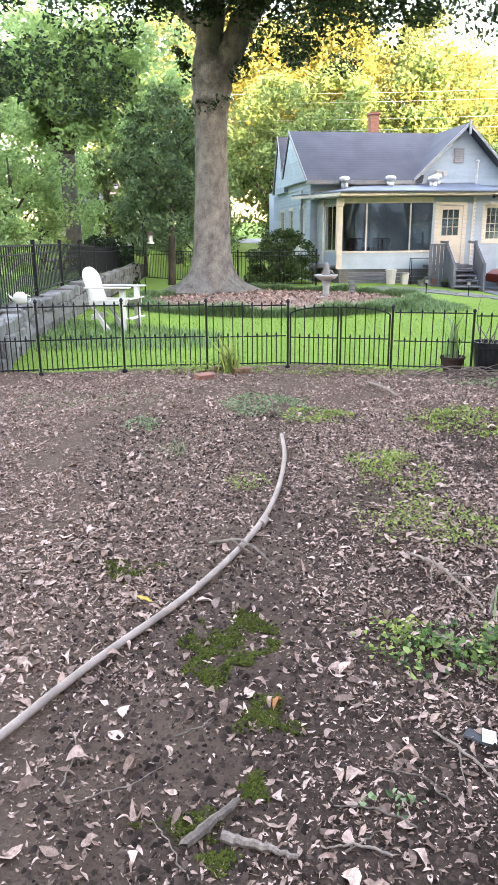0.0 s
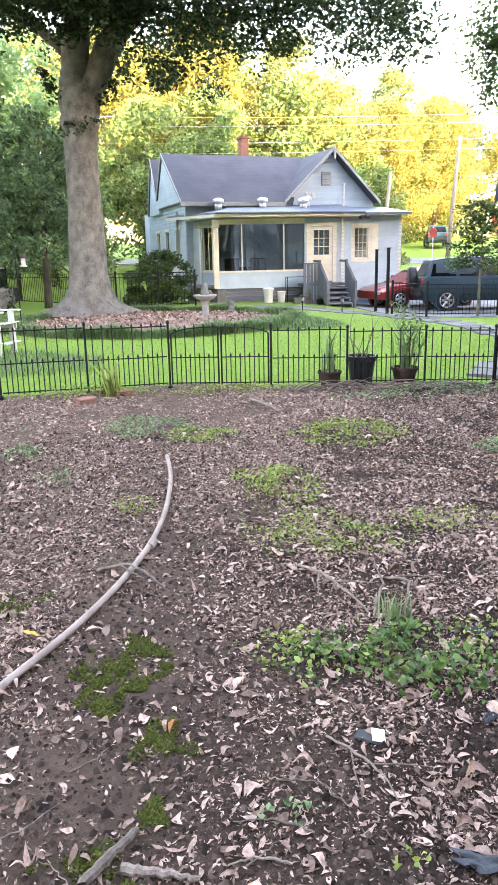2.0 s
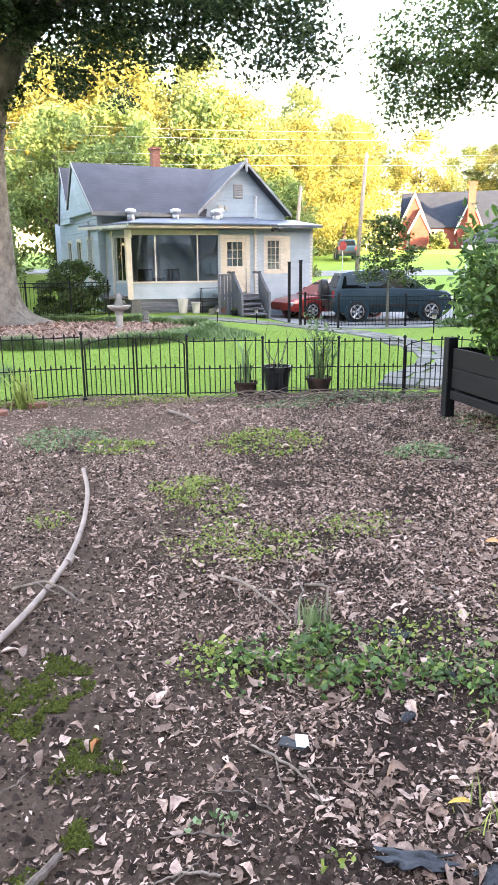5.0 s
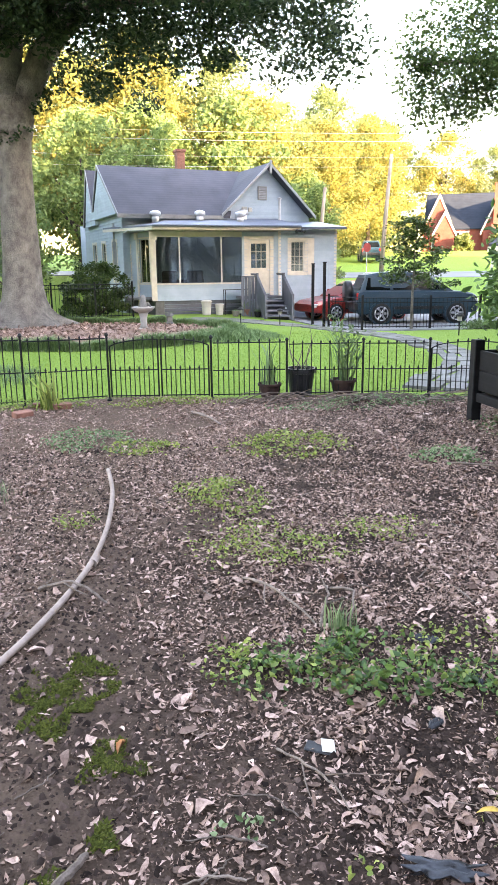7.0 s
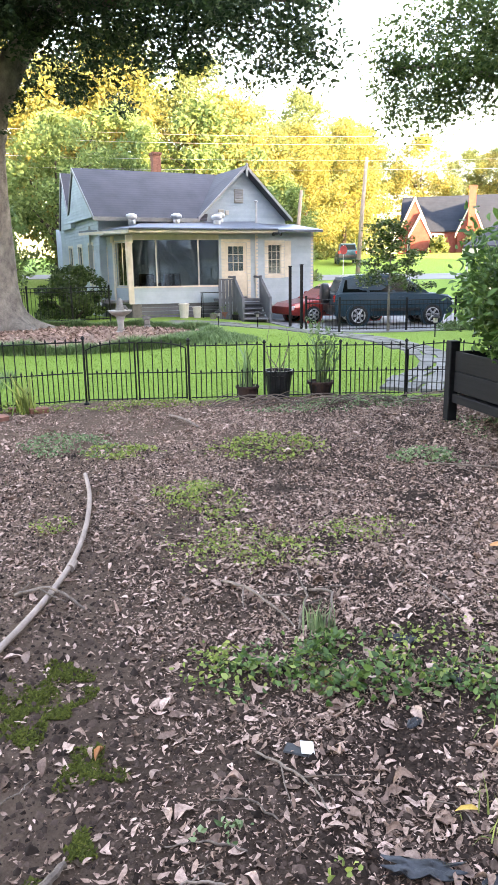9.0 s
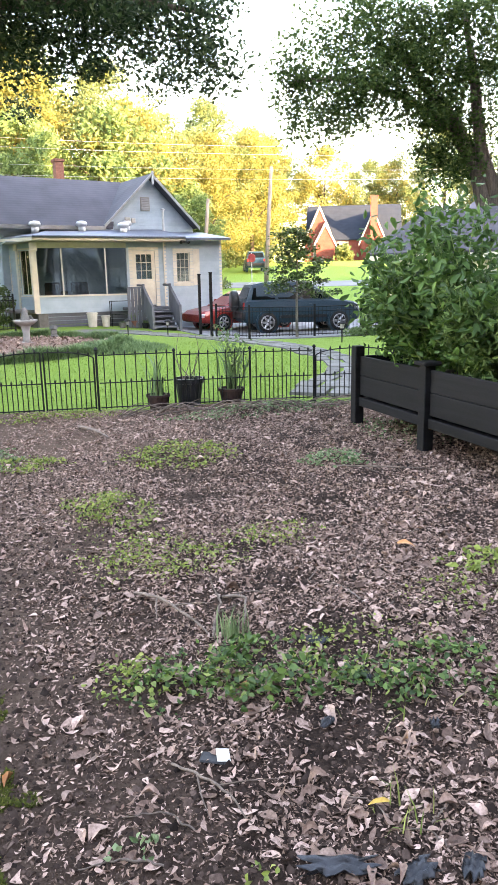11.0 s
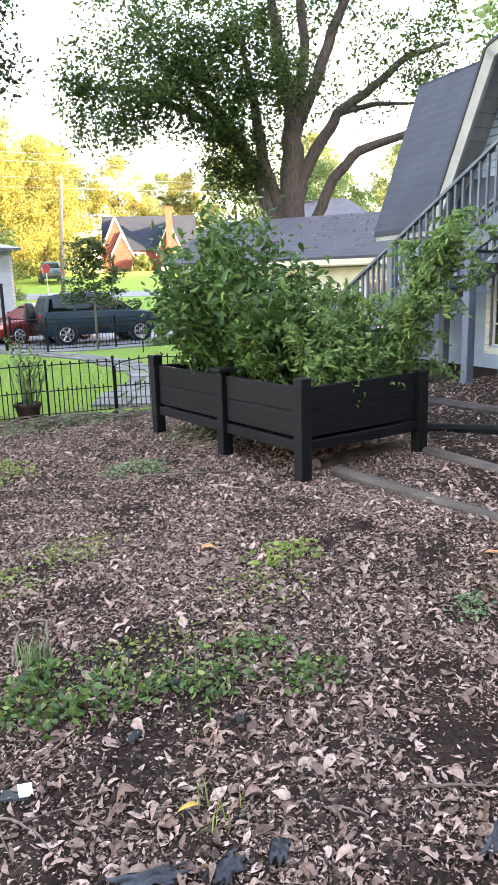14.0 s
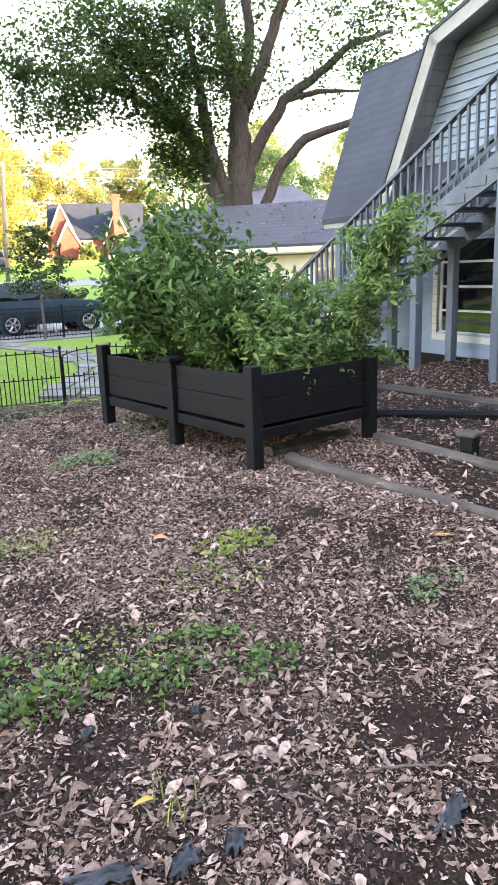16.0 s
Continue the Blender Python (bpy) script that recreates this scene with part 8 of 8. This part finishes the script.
YELLOW = mat("yellowed_leaf", (0.34, 0.20, 0.04), (0.55, 0.36, 0.09), 0.6, 0, 30, 120, relief=0.2)
RUST = mat("orange_brown_leaf", (0.30, 0.12, 0.045), (0.48, 0.23, 0.10), 0.6, 0, 30, 120, relief=0.2)
rl = np.random.default_rng(77)
for x, y, s, m2, lab in ((2.23, 3.12, 0.14, RUST, "large orange-brown curled leaf"), (0.98, 1.52, 0.07, YELLOW, "yellow-green leaf fallen on the litter"), (0.02, 2.06, 0.055, RUST, "long tan leaf fallen by the moss"), (-0.5, 2.72, 0.08, YELLOW, "pale yellow curled leaf by the pipe"), (0.86, 2.22, 0.09, RUST, "rust-brown leaf fallen in the creeper"), (3.3, 2.0, 0.11, RUST, "large brown leaf beside the timber")):
    L = curled("fallen_leaf", np.array([[0, 0, 0.0]]), [s], m2, rl, 0.12, 0.05, 0.36)
    L.matrix_world = pose(x, y, gz(x, y) + 0.012)
    tagged(L, lab, "leaf", "single bright leaves")


# ---- pots at the fence ----
def pot(name, x, y, r, h, material, label, taper=0.75):
    t = thing(name, label, "plant pot", "pots at the fence", m=pose(x, y, hz(x, y)))
    link("pot_body", Geo().lathe([(r * taper, 0), (r * 0.97, h * 0.82), (r * 1.07, h * 0.83), (r * 1.09, h), (r * 0.97, h), (r * 0.93, h * 0.86), (r * 0.9, h * 0.85)], 22), material, t, smooth=False)
    link("soil", Geo().lathe([(r * 0.92, h * 0.8), (r * 0.9, h * 0.88), (0.01, h * 0.9)], 18), SOIL, t)
    return t


p1 = pot("plant_pot", 2.28, 8.06, 0.13, 0.17, TERRACOTTA, "old dark terracotta pot with strap-leaved plant")
p2 = pot("plant_pot", 2.68, 8.10, 0.17, 0.33, BLACKPLASTIC, "large black plastic nursery pot with bare stems")
p3 = pot("plant_pot", 3.17, 7.97, 0.15, 0.19, TERRACOTTA, "wide dark terracotta pot with iris-like leaves")
for p, n, high, sd in ((p1, 22, 0.56, 1), (p3, 24, 0.74, 2), (p2, 10, 0.35, 3)):
    rng = np.random.default_rng(400 + sd)
    base = np.stack([rng.normal(0, 0.05, n), rng.normal(0, 0.05, n), np.full(n, 0.14)], 1)
    b = blades("strap_leaves", base, rng.uniform(0.5, 1.1, n) * high, BORDER, rng, 0.75, 0.022)
    under(b, p)
r4 = random.Random(5)
for i in range(5):
    stalk(p2, (r4.uniform(-0.08, 0.08), r4.uniform(-0.08, 0.08), 0.3), (r4.uniform(-0.18, 0.2), r4.uniform(-0.1, 0.1), r4.uniform(0.55, 0.95)), r4, 0.007, 0.12, TWIG)
for i in range(4):
    q = stalk(p3, (0.05, 0, 0.2), (-0.15 + 0.12 * i, 0.05, 0.95 - 0.08 * i), r4, 0.005, 0.08, STEM)
    rng = np.random.default_rng(420 + i)
    c = np.array([tuple(k) for k in q[2:]])
    under(leaves("leaves", np.repeat(c, 9, 0) + rng.normal(0, 0.035, (len(c) * 9, 3)), rng.uniform(0.04, 0.08, len(c) * 9), WEEDBLUE, rng), p3)


# ---- white bar-height garden chair ----
def build_chair():
    t = thing("garden_chair", "tall white wooden garden chair with fanned slat back", "chair", m=pose(-2.22, 12.2, 0, 0, 0, 74) @ Matrix.Diagonal((1, 1, 0.86, 1)))
    for x in (-0.28, 0.28):
        link("front_leg", Geo().box(x - 0.04, -0.32, -0.02, x + 0.04, -0.24, 0.82, 0.006), WHITE, t)
        link("rear_leg", Geo(pose(x, 0.30, 0.0, 0, 0, 0)).add([(-0.04, 0.0, 0.50), (0.04, 0.0, 0.50), (0.04, 0.02, 0.60), (-0.04, 0.02, 0.60), (-0.04, -0.36, -0.02), (0.04, -0.36, -0.02), (0.04, -0.26, -0.02), (-0.04, -0.26, -0.02)], [(0, 1, 2, 3), (7, 6, 5, 4), (0, 4, 5, 1), (3, 2, 6, 7), (1, 5, 6, 2), (0, 3, 7, 4)]), WHITE, t)
        link("armrest", Geo().box(x * 1.12 - 0.065, -0.42, 0.82, x * 1.12 + 0.065, 0.36, 0.85, 0.008), WHITE, t)
        link("seat_rail", Geo().box(x - 0.02, -0.36, 0.50, x + 0.02, 0.32, 0.60, 0.005), WHITE, t)
    link("footrest", Geo().box(-0.28, -0.42, 0.24, 0.28, -0.30, 0.27, 0.006), WHITE, t)
    link("stretcher", Geo().box(-0.26, 0.28, 0.22, 0.26, 0.32, 0.32, 0.005), WHITE, t)
    for i in range(5):
        y = -0.36 + i * 0.125
        link("seat_slat", Geo(pose(0, y, 0.605 - 0.018 * i, -8, 0, 0)).box(-0.29, -0.055, 0, 0.29, 0.055, 0.022, 0.004), WHITE, t)
    for i in range(7):
        x = (i - 3) * 0.082
        hl, hr = (0.44 + 0.27 * math.sqrt(max(0.0, 1 - ((x + e) / 0.31) ** 2)) for e in (-0.039, 0.039))
        p = [(u, v, w) for v in (0, 0.022) for u, w in ((-0.039, 0), (0.039, 0), (0.039, hr), (-0.039, hl))]
        link("back_slat", Geo(pose(x, 0.27, 0.52, -14, 0, 0)).add(p, [(0, 1, 2, 3), (7, 6, 5, 4), (0, 4, 5, 1), (1, 5, 6, 2), (2, 6, 7, 3), (3, 7, 4, 0)]), WHITE, t)
    link("back_rail", Geo(pose(0, 0.30, 0.60, -14, 0, 0)).box(-0.29, 0.0, 0, 0.29, 0.025, 0.07, 0.004).box(-0.27, 0.0, 0.32, 0.27, 0.025, 0.38, 0.004), WHITE, t)


build_chair()


# ---- stone wall at the side ----
def build_stone_wall():
    t = thing("stone_wall", "low dry grey stone retaining wall", "wall", kind="structure", m=pose(-3.2, 8.6, 0))
    inv = t.matrix_world.inverted()
    r = random.Random(12)
    line = along([(-2.82, 8.2), (-3.22, 11.0), (-3.38, 14.0), (-3.62, 18.0), (-4.05, 28.6)], 60)
    link("core", Geo(inv).tube([(x - 0.22, y, 0.26) for x, y in line], 0.27, 4), STONE, t)
    for i in range(len(line) - 1):
        (x0, y0), (x1, y1) = line[i], line[i + 1]
        a = math.degrees(math.atan2(y1 - y0, x1 - x0))
        L = math.hypot(x1 - x0, y1 - y0)
        z = -0.03
        for c in range(3):
            h = r.uniform(0.17, 0.22)
            g = Geo(pose(x0, y0, z, r.uniform(-3, 3), r.uniform(-3, 3), a + r.uniform(-4, 4)))
            g.box(0.006 + (0.5 * L if c % 2 else 0) - 0.15, 0.0 + r.uniform(-0.02, 0.02), 0, L * 1.0 + (0.5 * L if c % 2 else 0) - 0.16, 0.30, h, 0.022)
            g.m = I4
            k = Geo(inv)
            k.add(g.v, g.f)
            link("stone", k, STONE, t)
            z += h + 0.004
    return t


build_stone_wall()
slab = link("stone_block", Geo().box(-0.16, -0.1, 0, 0.16, 0.1, 0.36, 0.02), STONE)
slab.matrix_world = pose(-2.95, 8.35, -0.01, 0, 0, 12)
tagged(slab, "upright dark stone block by the fence end", "stone")
kettle = thing("watering_can", "white enamel watering can on the stone wall", "watering can", m=pose(-3.30, 10.6, 0.585) @ Matrix.Scale(0.72, 4))
link("can_body", Geo().lathe([(0.10, 0), (0.13, 0.03), (0.13, 0.16), (0.08, 0.22), (0.06, 0.23)], 16), WHITE, kettle, smooth=True)
link("spout", Geo().tube([(-0.1, 0, 0.06), (-0.2, 0, 0.14), (-0.27, 0, 0.22)], [0.03, 0.02, 0.016], 8), WHITE, kettle)
link("handle", Geo().tube([(0.1, 0, 0.18), (0.2, 0, 0.16), (0.2, 0, 0.06), (0.12, 0, 0.04)], 0.012, 6), WHITE, kettle)
for x, y, z, lab in ((-4.26, 16.5, 0.85, "small white stone bird feeder on a stalk"), (-4.6, 19.4, 0.85, "small pale garden ornament on a stalk")):
    f = thing("garden_ornament", lab, "ornament", m=pose(x, y, z))
    link("stalk", Geo().tube([(0, 0, -0.4), (0, 0, 0.16)], 0.03, 8), STONE, f)
    link("dish", Geo().lathe([(0.05, 0.14), (0.17, 0.18), (0.17, 0.21), (0.03, 0.24)], 14), STONE, f)


# ---- birdbath, lanterns, feeder ----
bath = thing("bird_bath", "pale stone birdbath with a small carved top figure", "birdbath", m=pose(2.0, 18.3, hz(2.0, 18.3) + 0.05))
link("foot", Geo().lathe([(0.17, -0.05), (0.17, 0.05), (0.11, 0.08)], 16), CONCRETE, bath)
link("stem", Geo().lathe([(0.10, 0.07), (0.075, 0.18), (0.085, 0.32), (0.12, 0.44), (0.14, 0.46)], 16), CONCRETE, bath, smooth=True)
link("bowl", Geo().lathe([(0.10, 0.45), (0.22, 0.50), (0.29, 0.57), (0.295, 0.60), (0.26, 0.60), (0.15, 0.54), (0.01, 0.53)], 24), CONCRETE, bath, smooth=True)
link("top_figure", Geo().lathe([(0.10, 0.53), (0.12, 0.60), (0.09, 0.70), (0.07, 0.76), (0.08, 0.82), (0.04, 0.88), (0.005, 0.90)], 12).tube([(0.0, 0, 0.66), (0.14, 0.02, 0.66), (0.2, 0.02, 0.6)], [0.07, 0.05, 0.01], 8), STONE, bath, "carved grey stone lump", True)
for x, y, lab in ((8.5, 14.3, "short black path lantern in the lawn"), (9.25, 13.9, "short black path lantern with a pale glass"), (6.3, 20.6, "slim black path light before the steps"), (5.2, 21.0, "slim black path light near the porch")):
    s = thing("path_light", lab, "lamp", "path lights", m=pose(x, y, hz(x, y)))
    link("stake", Geo().tube([(0, 0, -0.05), (0, 0, 0.32)], 0.016, 6), IRON, s)
    link("glass", Geo().lathe([(0.045, 0.32), (0.05, 0.42)], 10), CONCRETE, s)
    link("hood", Geo().lathe([(0.10, 0.42), (0.09, 0.45), (0.03, 0.49), (0.01, 0.50)], 12), IRON, s)
orn = thing("garden_ornament", "small dark lantern-shaped ornament on the mulch", "ornament", m=pose(3.0, 20.6, hz(3, 20.6) + 0.06))
link("base", Geo().lathe([(0.14, -0.04), (0.12, 0.05), (0.08, 0.1)], 8), STONE, orn)
link("frame", Geo().box(-0.08, -0.08, 0.1, 0.08, 0.08, 0.26, 0.02), STONE, orn)
link("lid", Geo().lathe([(0.14, 0.26), (0.06, 0.34), (0.01, 0.37)], 8), STONE, orn)
fd = thing("bird_feeder", "red-roofed hanging bird feeder on a thin black hook pole", "bird feeder", m=pose(-2.5, 18.2, hz(-2.5, 18.2)))
link("pole", Geo().tube([(0, 0, -0.1), (0, 0, 1.9), (0.06, 0, 2.02), (0.16, 0, 2.0), (0.18, 0, 1.9)], 0.012, 6), IRON, fd)
link("roof", Geo().lathe([(0.10, 1.62), (0.05, 1.68), (0.01, 1.72)], 12, (0.18, 0, 0)), TERRACOTTA, fd, "red conical roof")
link("seed_tube", Geo().lathe([(0.05, 1.46), (0.05, 1.62)], 10, (0.18, 0, 0)), WHITE, fd)
link("tray", Geo().lathe([(0.08, 1.42), (0.09, 1.45), (0.04, 1.46)], 12, (0.18, 0, 0)), WHITE, fd)
link("hook", Geo().tube([(0.18, 0, 1.9), (0.18, 0, 1.76)], 0.006, 4), IRON, fd)


# ---- things at the porch ----
zp = hz(6, 26) + 0.0
for x, y, r, h, lab in ((5.25, 26.35, 0.19, 0.54, "white lidded plastic bin by the porch"), (5.75, 26.4, 0.16, 0.42, "white plastic bucket by the porch")):
    b = thing("bin", lab, "bin", m=pose(x, y, hz(x, y)))
    link("bin_body", Geo().lathe([(r * 0.8, 0), (r, h * 0.86), (r * 1.12, h * 0.87), (r * 1.12, h * 0.93)], 16), WHITE, b)
    link("lid", Geo().lathe([(r * 1.1, h * 0.93), (r * 0.9, h * 0.98), (r * 0.3, h)], 16), WHITE, b)
st = thing("plant_stand", "thin black wire plant stand by the porch wall", "stand", m=pose(6.45, 26.6, hz(6.3, 26.3)))
for x in (-0.45, 0.45):
    for y in (-0.14, 0.14):
        link("leg", Geo().tube([(x, y, -0.02), (x, y, 0.95)], 0.014, 5), IRON, st)
for z in (0.45, 0.93):
    link("shelf", Geo().box(-0.47, -0.16, z, 0.47, 0.16, z + 0.02), IRON, st)
for x, y, r, h, m2, hh, lab in ((6.75, 26.3, 0.16, 0.26, BRICK, 0.4, "terracotta pot with a leafy fern"), (7.15, 26.1, 0.14, 0.2, BLACKPLASTIC, 0.2, "black pot beside the steps"), (6.2, 25.75, 0.13, 0.2, STONE, 0.1, "small grey pot by the porch")):
    q = pot("porch_pot", x, y, r, h, m2, lab)
    rng = np.random.default_rng(int(x * 100))
    under(blades("fronds", np.stack([rng.normal(0, 0.05, 60), rng.normal(0, 0.05, 60), np.full(60, h * 0.85)], 1), rng.uniform(0.5, 1, 60) * hh, BORDER, rng, 1.6, 0.05), q)
for x, y, a in ((4.3, 28.0, 20), (5.2, 28.3, -15)):
    c = thing("wicker_chair", "dark wicker armchair inside the glazed porch", "chair", "porch chairs", m=pose(x, y, 0.5, 0, 0, a))
    link("seat", Geo().box(-0.3, -0.3, 0.28, 0.3, 0.3, 0.42, 0.03), TERRACOTTA, c)
    link("backrest", Geo().box(-0.32, 0.24, 0.4, 0.32, 0.32, 0.95, 0.04), TERRACOTTA, c)
    for sx in (-0.3, 0.3):
        link("arm", Geo().box(sx - 0.05, -0.3, 0.42, sx + 0.05, 0.26, 0.62, 0.03), TERRACOTTA, c)
        for sy in (-0.26, 0.26):
            link("leg", Geo().box(sx - 0.03, sy - 0.03, 0, sx + 0.03, sy + 0.03, 0.29), TERRACOTTA, c)

# ---- at the street ----
sg = thing("street_sign", "red sign on a thin metal post by the street", "sign", m=pose(19.5, 44.2, hz(19.5, 44.2)))
link("post", Geo().tube([(0, 0, -0.1), (0, 0, 2.2)], 0.03, 6), GALV, sg)
link("plate", Geo().prism([(-0.12, 1.6), (0.12, 1.6), (0.25, 1.75), (0.25, 2.0), (0.12, 2.15), (-0.12, 2.15), (-0.25, 2.0), (-0.25, 1.75)], -0.045, -0.032), REDPAINT, sg)
mb = thing("mailbox", "white mailbox on a leaning wooden post", "mailbox", m=pose(24.3, 37.5, hz(24.3, 37.5), 0, 8, 20))
link("post", Geo().box(-0.06, -0.06, -0.2, 0.06, 0.06, 1.15, 0.01), WHITE, mb)
link("letter_box", Geo().prism([(-0.12, 1.15), (0.12, 1.15), (0.12, 1.3), (0.07, 1.38), (-0.07, 1.38), (-0.12, 1.3)], -0.3, 0.22), BLACKPLASTIC, mb)
